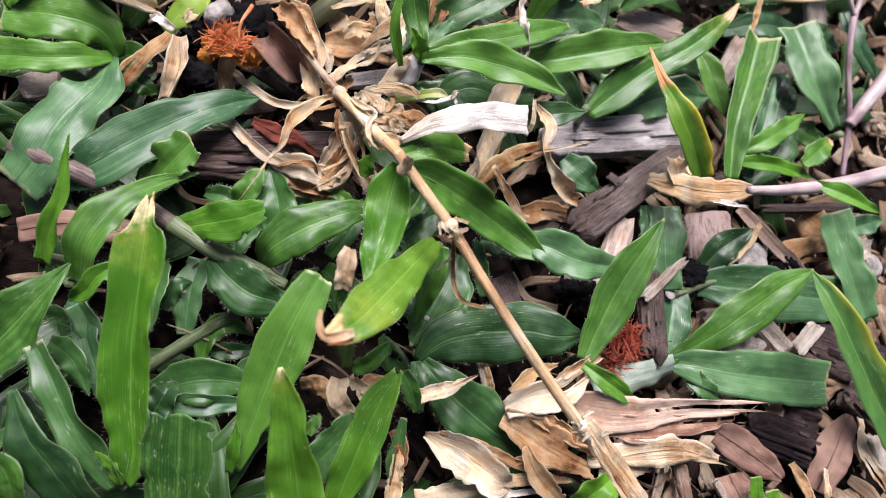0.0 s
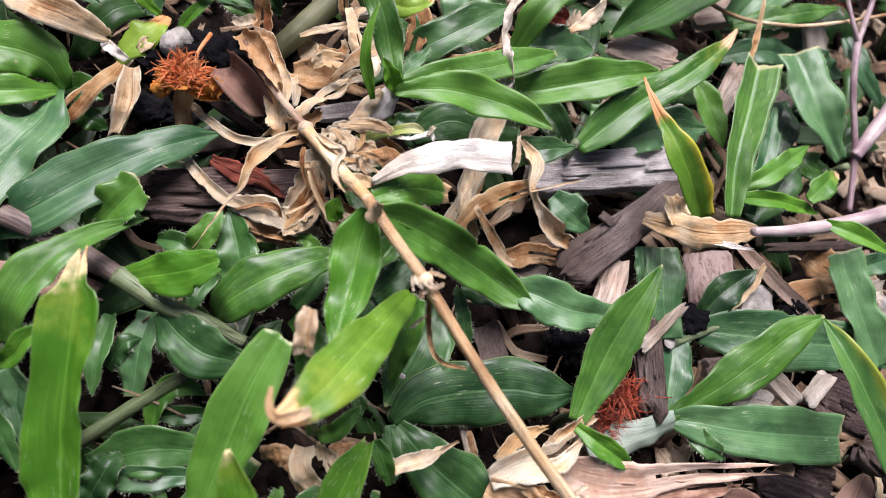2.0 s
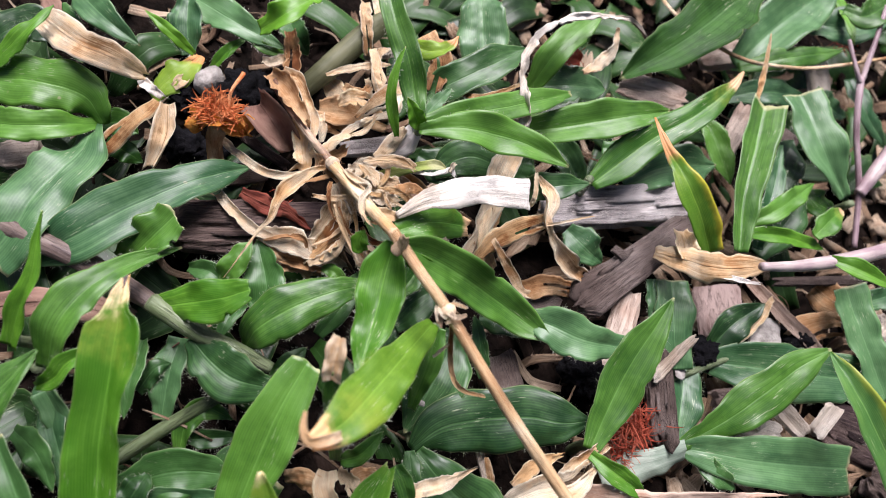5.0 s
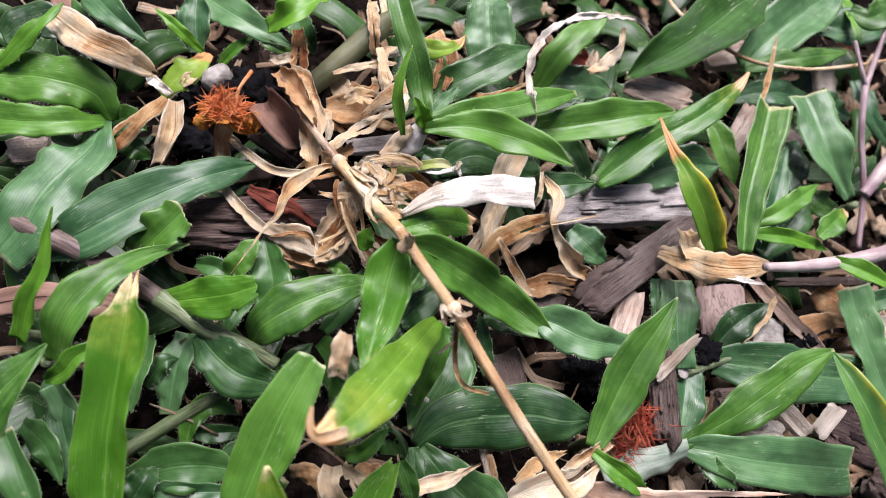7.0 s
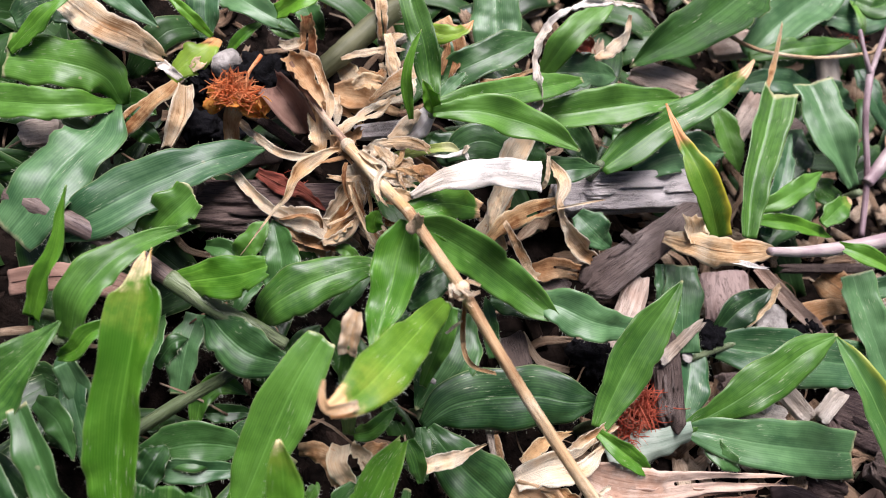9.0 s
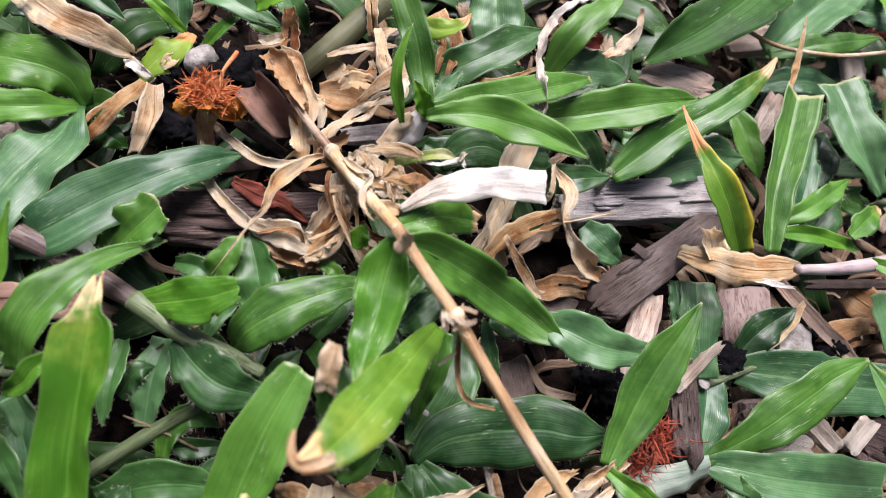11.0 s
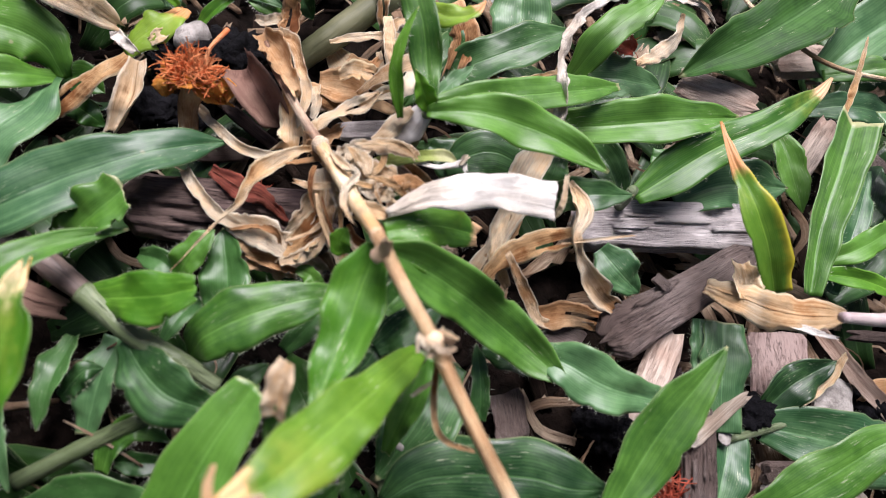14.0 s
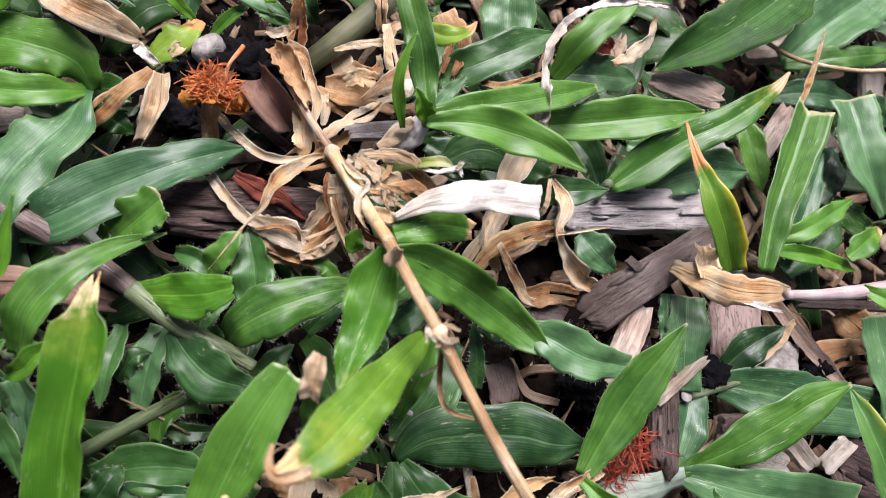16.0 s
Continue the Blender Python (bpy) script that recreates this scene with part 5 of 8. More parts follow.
tube([(0.0840, 0.1380, 0.0300), (0.0957, 0.1466, 0.0270), (0.1088, 0.1577, 0.0240), (0.1259, 0.1739, 0.0210)], [0.00098, 0.00154, 0.00182, 0.00195], RUNNER_PINK, 'stem', g)
b = leaf(g, [(0.1027, 0.1532, 0.0260), (0.1091, 0.1526, 0.0280), (0.1198, 0.1528, 0.0280)], 0.0043, FRESH)
b = leaf(g, [(0.1055, 0.1685, 0.0140), (0.1094, 0.1768, 0.0140), (0.1136, 0.1836, 0.0120)], 0.0062, GREEN_TIP)
g = plant((0.0665, 0.0879, 0.012), 'fresh pointed grass blade rising from a dry sheath')
tube([(0.0685, 0.0909, -0.0080), (0.0675, 0.0904, 0.0020), (0.0665, 0.0879, 0.0120)], [0.0013, 0.0012, 0.0011], RUNNER_GREEN, 'culm', g, n=8)
b = leaf(g, [(0.0663, 0.0873, 0.0120), (0.0659, 0.0967, 0.0160), (0.0658, 0.1058, 0.0210), (0.0667, 0.1136, 0.0250), (0.0675, 0.1209, 0.0280)], [0.0037, 0.0088, 0.0093, 0.0066, 0.0004], GREEN, wave=0.03, fold=0.25)
b = leaf(g, [(0.0664, 0.0861, 0.0130), (0.0720, 0.0846, 0.0140), (0.0808, 0.0838, 0.0120)], 0.0047, FRESH, belly=0.45)
ribbon([(0.0625, 0.0805, 0.0100), (0.0650, 0.0843, 0.0120), (0.0698, 0.0903, 0.0120)], 0.0031, STRAW_PALE, parent=g, label='frayed pale dry sheath', name='dry_sheath', crinkle=0.08)
g = plant((0.0829, 0.1196, 0.003), 'mown-off bluish grass stub')
tube([(0.0789, 0.1226, -0.0080), (0.0809, 0.1221, -0.0025), (0.0829, 0.1196, 0.0030)], [0.0013, 0.0012, 0.0011], RUNNER_GREEN, 'culm', g, n=8)
b = leaf(g, [(0.0830, 0.1178, 0.0050), (0.0771, 0.1276, 0.0090), (0.0732, 0.1369, 0.0100)], 0.0092, BLUE, cut=0.95, base=0.8)
b = leaf(g, [(0.0748, 0.1249, 0.0060), (0.0716, 0.1299, 0.0080), (0.0688, 0.1352, 0.0090)], 0.0039, BLUE, cut=0.9)
g = plant((0.0915, 0.1012, 0.001), 'grass plant with wide bluish blades, one cut off square')
tube([(0.0915, 0.1042, -0.0080), (0.0915, 0.1037, -0.0035), (0.0915, 0.1012, 0.0010)], [0.0013, 0.0012, 0.0011], RUNNER_GREEN, 'culm', g, n=8)
ribbon([(0.0745, 0.0861, 0.0010), (0.0826, 0.0924, 0.0040), (0.0914, 0.1000, 0.0040)], 0.0075, SHEATH_BLUE, parent=g, label='dull grey-green sheath', name='sheath', curl=-0.6, crinkle=0.01, ragged=0.08, cut=0.8, base=0.8)
b = leaf(g, [(0.0898, 0.1003, 0.0010), (0.0873, 0.1116, 0.0030), (0.0856, 0.1249, 0.0020)], 0.0096, BLUE, belly=0.5, hairs=40)
b = leaf(g, [(0.0894, 0.1006, 0.0020), (0.0955, 0.1089, 0.0080), (0.1005, 0.1176, 0.0130), (0.1067, 0.1278, 0.0160), (0.1133, 0.1360, 0.0170)], [0.0024, 0.0072, 0.0104, 0.0086, 0.0011], GREEN)
b = leaf(g, [(0.0900, 0.1012, 0.0020), (0.0961, 0.1024, 0.0050), (0.1068, 0.1055, 0.0060), (0.1189, 0.1104, 0.0050), (0.1325, 0.1166, 0.0030)], [0.0024, 0.0088, 0.0123, 0.0128, 0.0118], BLUE, wave=0.04)
b = leaf(g, [(0.0955, 0.1018, 0.0020), (0.0988, 0.0989, 0.0040), (0.1054, 0.0980, 0.0030)], 0.0053, DEEP)
g = plant((0.0904, 0.1239, 0.002), 'bluish grass blade lying low across bark')
tube([(0.0944, 0.1269, -0.0080), (0.0924, 0.1264, -0.0030), (0.0904, 0.1239, 0.0020)], [0.0013, 0.0012, 0.0011], RUNNER_GREEN, 'culm', g, n=8)
b = leaf(g, [(0.0900, 0.1244, 0.0030), (0.1023, 0.1288, 0.0050), (0.1184, 0.1346, 0.0060), (0.1409, 0.1446, 0.0040)], [0.0057, 0.0126, 0.0138, 0.0090], BLUE)
b = leaf(g, [(0.0905, 0.1273, 0.0030), (0.0927, 0.1352, 0.0070), (0.0990, 0.1449, 0.0090)], 0.008, DEEP)
tube([(0.0832, 0.1158, 0.0030), (0.0896, 0.1220, 0.0040), (0.0973, 0.1299, 0.0040)], [0.0007, 0.00084, 0.0007], RUNNER_GREEN, 'stem', g)
g = plant((0.1443, 0.1134, 0.008), 'grass blade yellowing along one edge')
tube([(0.1423, 0.1164, -0.0080), (0.1433, 0.1159, 0.0000), (0.1443, 0.1134, 0.0080)], [0.0013, 0.0012, 0.0011], RUNNER_GREEN, 'culm', g, n=8)
b = leaf(g, [(0.1485, 0.1079, 0.0100), (0.1345, 0.1130, 0.0170), (0.1225, 0.1193, 0.0220), (0.1142, 0.1253, 0.0240), (0.1093, 0.1318, 0.0220)], [0.0093, 0.0099, 0.0084, 0.0054, 0.0008], YELLOW)
g = plant((0.1378, 0.1394, 0.006), 'cut grass blade beside bark')
tube([(0.1398, 0.1424, -0.0080), (0.1388, 0.1419, -0.0010), (0.1378, 0.1394, 0.0060)], [0.0013, 0.0012, 0.0011], RUNNER_GREEN, 'culm', g, n=8)
b = leaf(g, [(0.1384, 0.1381, 0.0060), (0.1265, 0.1471, 0.0110), (0.1164, 0.1579, 0.0140)], 0.0096, BLUE, cut=0.9, base=0.6)
b = leaf(g, [(0.1223, 0.1574, 0.0080), (0.1280, 0.1621, 0.0090), (0.1360, 0.1694, 0.0090)], 0.0061, BLUE)
g = plant((0.0815, 0.0612, 0.002), 'small fresh leaf at the path of the dry stalk')
tube([(0.0775, 0.0642, -0.0080), (0.0795, 0.0637, -0.0030), (0.0815, 0.0612, 0.0020)], [0.0013, 0.0012, 0.0011], RUNNER_GREEN, 'culm', g, n=8)
b = leaf(g, [(0.0784, 0.0578, 0.0020), (0.0812, 0.0628, 0.0060), (0.0839, 0.0676, 0.0060)], 0.0076, FRESH, belly=0.5)
g = plant((0.1235, 0.0784, 0.002), 'small mown grass stub with a pale dry rim')
tube([(0.1235, 0.0814, -0.0080), (0.1235, 0.0809, -0.0030), (0.1235, 0.0784, 0.0020)], [0.0013, 0.0012, 0.0011], RUNNER_GREEN, 'culm', g, n=8)
b = leaf(g, [(0.1254, 0.0736, 0.0000), (0.1189, 0.0784, 0.0060), (0.1154, 0.0822, 0.0090)], 0.0035, PALE_TIP, cut=0.8)
b = leaf(g, [(0.1279, 0.0761, 0.0000), (0.1236, 0.0798, 0.0050), (0.1212, 0.0817, 0.0070)], 0.0046, FRESH, cut=0.7)
g = plant((-0.0917, 0.102, 0.008), 'fresh grass shoot at the edge of the litter')
tube([(-0.0877, 0.1050, -0.0080), (-0.0897, 0.1045, 0.0000), (-0.0917, 0.1020, 0.0080)], [0.0013, 0.0012, 0.0011], RUNNER_GREEN, 'culm', g, n=8)
b = leaf(g, [(-0.0897, 0.1006, 0.0100), (-0.0846, 0.1088, 0.0180), (-0.0830, 0.1179, 0.0200)], 0.0047, FRESH)
b = leaf(g, [(-0.0982, 0.1104, 0.0050), (-0.0933, 0.1170, 0.0080), (-0.0861, 0.1191, 0.0050)], 0.0101, DEEP)
g = plant((-0.0908, 0.1319, 0.008), 'bluish grass blades lying behind the dry leaf')
tube([(-0.0928, 0.1349, -0.0080), (-0.0918, 0.1344, 0.0000), (-0.0908, 0.1319, 0.0080)], [0.0013, 0.0012, 0.0011], RUNNER_GREEN, 'culm', g, n=8)
b = leaf(g, [(-0.0911, 0.1316, 0.0090), (-0.0764, 0.1248, 0.0140), (-0.0670, 0.1238, 0.0120)], 0.0077, BLUE)
b = leaf(g, [(-0.0969, 0.1254, 0.0030), (-0.0872, 0.1226, 0.0050), (-0.0806, 0.1177, 0.0020)], 0.0091, DEEP)
b = leaf(g, [(-0.0565, 0.1295, 0.0110), (-0.0623, 0.1288, 0.0160), (-0.0686, 0.1294, 0.0180)], 0.0029, FRESH)
b = leaf(g, [(-0.0586, 0.1304, 0.0080), (-0.0622, 0.1354, 0.0120), (-0.0668, 0.1441, 0.0140)], 0.0077, BLUE)
b = leaf(g, [(-0.0688, 0.1452, 0.0100), (-0.0526, 0.1414, 0.0140), (-0.0394, 0.1426, 0.0120)], 0.0083, BLUE)
b = leaf(g, [(-0.0456, 0.1415, 0.0160), (-0.0405, 0.1446, 0.0220), (-0.0364, 0.1565, 0.0220)], 0.007, FRESH)
b = leaf(g, [(-0.0532, 0.1309, 0.0060), (-0.0510, 0.1359, 0.0100), (-0.0495, 0.1416, 0.0100)], 0.0031, FRESH)
b = leaf(g, [(-0.0473, 0.1402, 0.0120), (-0.0424, 0.1400, 0.0120), (-0.0391, 0.1439, 0.0090)], 0.0028, GREEN)
b = leaf(g, [(-0.0444, 0.1530, 0.0100), (-0.0391, 0.1479, 0.0120), (-0.0352, 0.1471, 0.0080)], 0.0063, DEEP)
g = plant((-0.0627, 0.1195, 0.005), 'small withering grass blade, yellow and orange at the tip')
tube([(-0.0607, 0.1225, -0.0080), (-0.0617, 0.1220, -0.0015), (-0.0627, 0.1195, 0.0050)], [0.0013, 0.0012, 0.0011], RUNNER_GREEN, 'culm', g, n=8)
b = leaf(g, [(-0.0602, 0.1168, 0.0050), (-0.0586, 0.1208, 0.0080), (-0.0562, 0.1258, 0.0100), (-0.0564, 0.1311, 0.0090)], [0.0036, 0.0071, 0.0068, 0.0031], FRESH_TIP)
ribbon([(-0.0644, 0.1190, 0.0060), (-0.0603, 0.1167, 0.0090), (-0.0565, 0.1167, 0.0080)], 0.0027, STRAW_WHITE, parent=b, name='withered_edge')
ribbon([(-0.0567, 0.1204, 0.0080), (-0.0550, 0.1237, 0.0090), (-0.0549, 0.1285, 0.0090)], 0.003, STRAW_ORANGE, parent=b, name='withered_edge')
b = leaf(g, [(-0.0635, 0.1025, 0.0010), (-0.0577, 0.1019, 0.0030), (-0.0535, 0.1023, 0.0010)], 0.0058, GREEN)
b = leaf(g, [(-0.0674, 0.1057, 0.0020), (-0.0632, 0.1077, 0.0030), (-0.0584, 0.1079, 0.0020)], 0.0067, GREEN)
g = plant((-0.0346, 0.1648, 0.006), 'thick green grass runner behind the dry stalk', name='grass_runner', category='grass runner', group='grass runners')
tube([(-0.0321, 0.1360, 0.0060), (-0.0288, 0.1441, 0.0100), (-0.0251, 0.1581, 0.0120), (-0.0224, 0.1695, 0.0120)], [0.0026, 0.0031, 0.0031, 0.0029], STEM_OLIVE, 'stem', g, label='dull olive sheathed stem')
g = plant((-0.0135, 0.1197, 0.012), 'long dry tan grass stalk with knotted joints and shredded sheaths', name='dry_stalk', category='dry stalk', group='')
stalk_points = [(-0.0356, 0.1305, 0.0150), (-0.0276, 0.1250, 0.0160), (-0.0196, 0.1198, 0.0180), (-0.0117, 0.1152, 0.0200), (-0.0004, 0.1064, 0.0280), (0.0086, 0.0990, 0.0360), (0.0167, 0.0934, 0.0380), (0.0241, 0.0888, 0.0390), (0.0344, 0.0827, 0.0370), (0.0474, 0.0763, 0.0330), (0.0655, 0.0692, 0.0260), (0.0853, 0.0632, 0.0180), (0.0980, 0.0599, 0.0120)]  # the bent run of the stalk
tube(stalk_points[:4], [0.0010, 0.0009, 0.00085, 0.00095], STALK_PURPLE, 'stalk', g, 'slim purplish-brown upper run', n=40, rough=0.05, sides=12)
tube(stalk_points[3:6], [0.00125, 0.00128, 0.00115], STALK_BROWN, 'stalk', g, 'glossy tan middle run', n=40, rough=0.05, sides=12)
tube([(-0.0130, 0.1160, 0.0197), (-0.0122, 0.1155, 0.0199), (-0.0113, 0.1149, 0.0202), (-0.0103, 0.1142, 0.0206)], [0.0010, 0.0017, 0.00165, 0.0014, 0.0012], NODE, 'collar', g, 'pale raised ring at the joint', n=16, rough=0.06, sides=14)
tube(stalk_points[5:], [0.00115, 0.00105, 0.00105, 0.0011, 0.00115, 0.0013, 0.0014, 0.0014], STALK, 'stalk', g, 'pale straw-coloured lower run', n=60, rough=0.05, sides=12)
j = lump((-0.0117, 0.1152, 0.02), 0.0013, NODE, 'joint', '', '', rough=0.12, squash=(1, 1, 1), freq=6.0, seed=6, parent=g)
joint_high = j
j = lump((0.0086, 0.099, 0.036), 0.0011, NODE, 'joint', '', '', rough=0.12, squash=(1, 1, 1), freq=6.0, seed=12, parent=g)
joint_middle = j
j = lump((0.0241, 0.0888, 0.039), 0.0014, NODE, 'joint', '', '', rough=0.12, squash=(1, 1, 1), freq=6.0, seed=6, parent=g)
joint_low = j
lump((0.0655, 0.0692, 0.026), 0.0015, NODE, 'joint', '', '', rough=0.12, squash=(1, 1, 1), freq=6.0, seed=4, parent=g)
shreds(g, (0.0655, 0.0692, 0.026), 7, 0.0009, 0.0026, STALK, 12)
ribbon([(0.0659, 0.0690, 0.0268), (0.0714, 0.0659, 0.0246), (0.0771, 0.0637, 0.0220), (0.0834, 0.0607, 0.0190)], [0.0009, 0.0016, 0.0015, 0.0014], STALK, 'sheath', g, twist=40.0, torn=0.06, crease=0.04, crumple=0.03, crinkle=0.03, ragged=0.8, curl=-0.5)
ribbon([(0.0666, 0.0699, 0.0268), (0.0728, 0.0670, 0.0246), (0.0786, 0.0648, 0.0220), (0.0854, 0.0620, 0.0190)], [0.0011, 0.0019, 0.0018, 0.0016], STRAW_PALE, 'sheath', g, twist=40.0, torn=0.06, crease=0.04, crumple=0.03, crinkle=0.03, ragged=0.8, curl=-0.5)
ribbon([(0.0672, 0.0709, 0.0268), (0.0740, 0.0683, 0.0246), (0.0797, 0.0661, 0.0220), (0.0870, 0.0635, 0.0190)], [0.0009, 0.0016, 0.0015, 0.0014], STALK, 'sheath', g, twist=40.0, torn=0.06, crease=0.04, crumple=0.03, crinkle=0.03, ragged=0.8, curl=-0.5)
ribbon([(0.0665, 0.0691, 0.0268), (0.0724, 0.0661, 0.0246), (0.0781, 0.0639, 0.0220), (0.0847, 0.0610, 0.0190)], [0.0006, 0.0011, 0.0010, 0.0009], STRAW_BROWN, 'sheath', g, twist=40.0, torn=0.06, crease=0.04, crumple=0.03, crinkle=0.03, ragged=0.8, curl=-0.5)
ribbon([(0.0669, 0.0703, 0.0268), (0.0734, 0.0676, 0.0246), (0.0792, 0.0654, 0.0220), (0.0862, 0.0627, 0.0190)], [0.0007, 0.0012, 0.0011, 0.0011], STRAW, 'sheath', g, twist=40.0, torn=0.06, crease=0.04, crumple=0.03, crinkle=0.03, ragged=0.8, curl=-0.5)
ribbon([(0.0648, 0.0704, 0.0275), (0.0658, 0.0719, 0.0280), (0.0667, 0.0725, 0.0280)], [0.0010, 0.0009, 0.0003], STRAW_PALE, 'sheath_shred', g, twist=30.0, ragged=0.6, n=14, m=5)
ribbon([(0.0653, 0.0684, 0.0275), (0.0642, 0.0688, 0.0280), (0.0629, 0.0682, 0.0280)], [0.0010, 0.0009, 0.0003], STRAW_PALE, 'sheath_shred', g, twist=30.0, ragged=0.6, n=14, m=5)
ribbon([(0.0696, 0.0686, 0.0275), (0.0707, 0.0698, 0.0280), (0.0717, 0.0701, 0.0280)], [0.0010, 0.0009, 0.0003], STRAW_PALE, 'sheath_shred', g, twist=30.0, ragged=0.6, n=14, m=5)
ribbon([(0.0675, 0.0684, 0.0275), (0.0670, 0.0676, 0.0280), (0.0663, 0.0658, 0.0280)], [0.0010, 0.0009, 0.0003], STRAW_PALE, 'sheath_shred', g, twist=30.0, ragged=0.6, n=14, m=5)
ribbon([(0.0647, 0.0689, 0.0268), (0.0698, 0.0672, 0.0255), (0.0759, 0.0650, 0.0226)], 0.0017, STALK, parent=g, name='sheath', crinkle=0.05, twist=0.0, torn=0.15)
ribbon([(0.0305, 0.1226, 0.0290), (0.0304, 0.1247, 0.0320), (0.0287, 0.1295, 0.0330)], 0.0012, STRAW_ORANGE, parent=g, curl=0.6, name='sheath')
ribbon([(0.0255, 0.0885, 0.0370), (0.0297, 0.0840, 0.0280), (0.0335, 0.0814, 0.0260), (0.0390, 0.0829, 0.0240)], 0.0011, STRAW, parent=g, crinkle=0.1, name='sheath')
ribbon([(0.0259, 0.0830, 0.0300), (0.0272, 0.0852, 0.0340)], 0.0007, STRAW_WHITE, parent=g, name='sheath')
ribbon([(0.0226, 0.0896, 0.0390), (0.0255, 0.0875, 0.0410), (0.0273, 0.0890, 0.0410)], 0.0012, NODE, parent=g, crinkle=0.1, name='sheath')
shreds(joint_low, (0.0244, 0.0886, 0.039), 11, 0.0011, 0.0032, STRAW_PALE, 8)
ribbon([(0.0068, 0.1064, 0.0290), (0.0102, 0.1117, 0.0305), (0.0148, 0.1151, 0.0320), (0.0200, 0.1190, 0.0335), (0.0293, 0.1239, 0.0330)], [0.0014, 0.0042, 0.0061, 0.0061, 0.0070], STRAW_WHITE, 'sheath', g, 'broad bleached white strip of sheath', twist=0.0, torn=0.03, crease=0.03, crumple=0.014, crinkle=0.02, ragged=0.05, fold=0.05, curl=-0.2, n=50, m=16)
ribbon([(-0.0096, 0.1113, 0.0190), (-0.0075, 0.1093, 0.0170), (-0.0068, 0.1064, 0.0150), (-0.0078, 0.1032, 0.0120), (-0.0093, 0.1004, 0.0100)], [0.0023, 0.0043, 0.0048, 0.0036, 0.0008], STRAW_PALE, 'sheath', g, twist=0.0, torn=0.12, crease=0.09, crumple=0.02, crinkle=0.012, ragged=0.8, fold=0.15, curl=0.3, rolls=[0, 15, -5, 10, 0], rip=0)
ribbon([(-0.0085, 0.1121, 0.0200), (-0.0052, 0.1104, 0.0180), (-0.0033, 0.1064, 0.0170), (-0.0031, 0.1036, 0.0150), (-0.0041, 0.1014, 0.0140)], [0.0020, 0.0033, 0.0027, 0.0018, 0.0005], STRAW_PALE, 'sheath', g, twist=0.0, torn=0.12, crease=0.09, crumple=0.02, crinkle=0.012, ragged=0.8, fold=0.2, curl=0.3, rolls=[20, -10, 10, 20, 0], rip=0)
ribbon([(-0.0098, 0.1106, 0.0210), (-0.0086, 0.1075, 0.0200), (-0.0066, 0.1056, 0.0180), (-0.0046, 0.1041, 0.0170)], [0.0010, 0.0011, 0.0007, 0.0002], STRAW_BROWN, 'sheath', g, twist=0.0, torn=0.12, crease=0.09, crumple=0.02, crinkle=0.012, ragged=0.8, fold=0.3)
ribbon([(-0.0067, 0.1066, 0.0200), (-0.0042, 0.1044, 0.0190), (-0.0007, 0.1021, 0.0170), (0.0045, 0.0990, 0.0150)], [0.0005, 0.0010, 0.0011, 0.0007], STALK, 'sheath', g, twist=0.0, torn=0.12, crease=0.09, crumple=0.02, crinkle=0.012, ragged=0.8, fold=0.4, n=30, m=6)
ribbon([(-0.0058, 0.1071, 0.0190), (-0.0028, 0.1047, 0.0180), (0.0013, 0.1022, 0.0160), (0.0055, 0.1007, 0.0140)], [0.0004, 0.0006, 0.0007, 0.0005], STRAW_BROWN, 'sheath', g, twist=0.0, torn=0.12, crease=0.09, crumple=0.02, crinkle=0.012, ragged=0.8, fold=0.4, n=30, m=6)
ribbon([(-0.0051, 0.1099, 0.0210), (-0.0024, 0.1076, 0.0190), (0.0000, 0.1048, 0.0180), (0.0011, 0.1025, 0.0170)], [0.0006, 0.0010, 0.0009, 0.0004], STRAW, 'sheath', g, twist=0.0, torn=0.12, crease=0.09, crumple=0.02, crinkle=0.012, ragged=0.8, fold=0.4, n=30, m=6, rolls=[0, 40, -20, 0])
ribbon([(-0.0053, 0.1088, 0.0200), (-0.0030, 0.1072, 0.0190), (-0.0019, 0.1048, 0.0180)], [0.0005, 0.0007, 0.0002], STRAW_WHITE, 'sheath', g, twist=0.0, torn=0.12, crease=0.09, crumple=0.02, crinkle=0.012, ragged=0.8, n=24, m=5, rolls=[0, 40, 0])
ribbon([(-0.0205, 0.0969, 0.0090), (-0.0153, 0.0973, 0.0110), (-0.0105, 0.0982, 0.0120), (-0.0063, 0.0981, 0.0100)], [0.0020, 0.0050, 0.0065, 0.0043], STRAW_PALE, 'sheath', g, twist=0.0, torn=0.12, crease=0.09, crumple=0.02, crinkle=0.012, ragged=0.8, fold=0.2, curl=0.2, rolls=[10, -15, 5, 20], rip=0)
ribbon([(-0.0172, 0.0952, 0.0110), (-0.0133, 0.0975, 0.0130), (-0.0094, 0.0987, 0.0140), (-0.0076, 0.0976, 0.0120)], [0.0006, 0.0012, 0.0015, 0.0005], STRAW_BROWN, 'sheath', g, twist=0.0, torn=0.12, crease=0.09, crumple=0.02, crinkle=0.012, ragged=0.8, fold=0.3, rolls=[20, 50, -20, 0])
ribbon([(-0.0083, 0.0965, 0.0090), (-0.0050, 0.0995, 0.0120), (-0.0045, 0.1040, 0.0140), (-0.0048, 0.1075, 0.0150)], [0.0033, 0.0058, 0.0050, 0.0018], STRAW, 'sheath', g, twist=0.0, torn=0.12, crease=0.09, crumple=0.02, crinkle=0.012, ragged=0.8, fold=0.25, curl=0.2, rolls=[0, 20, -10, 0], rip=0)
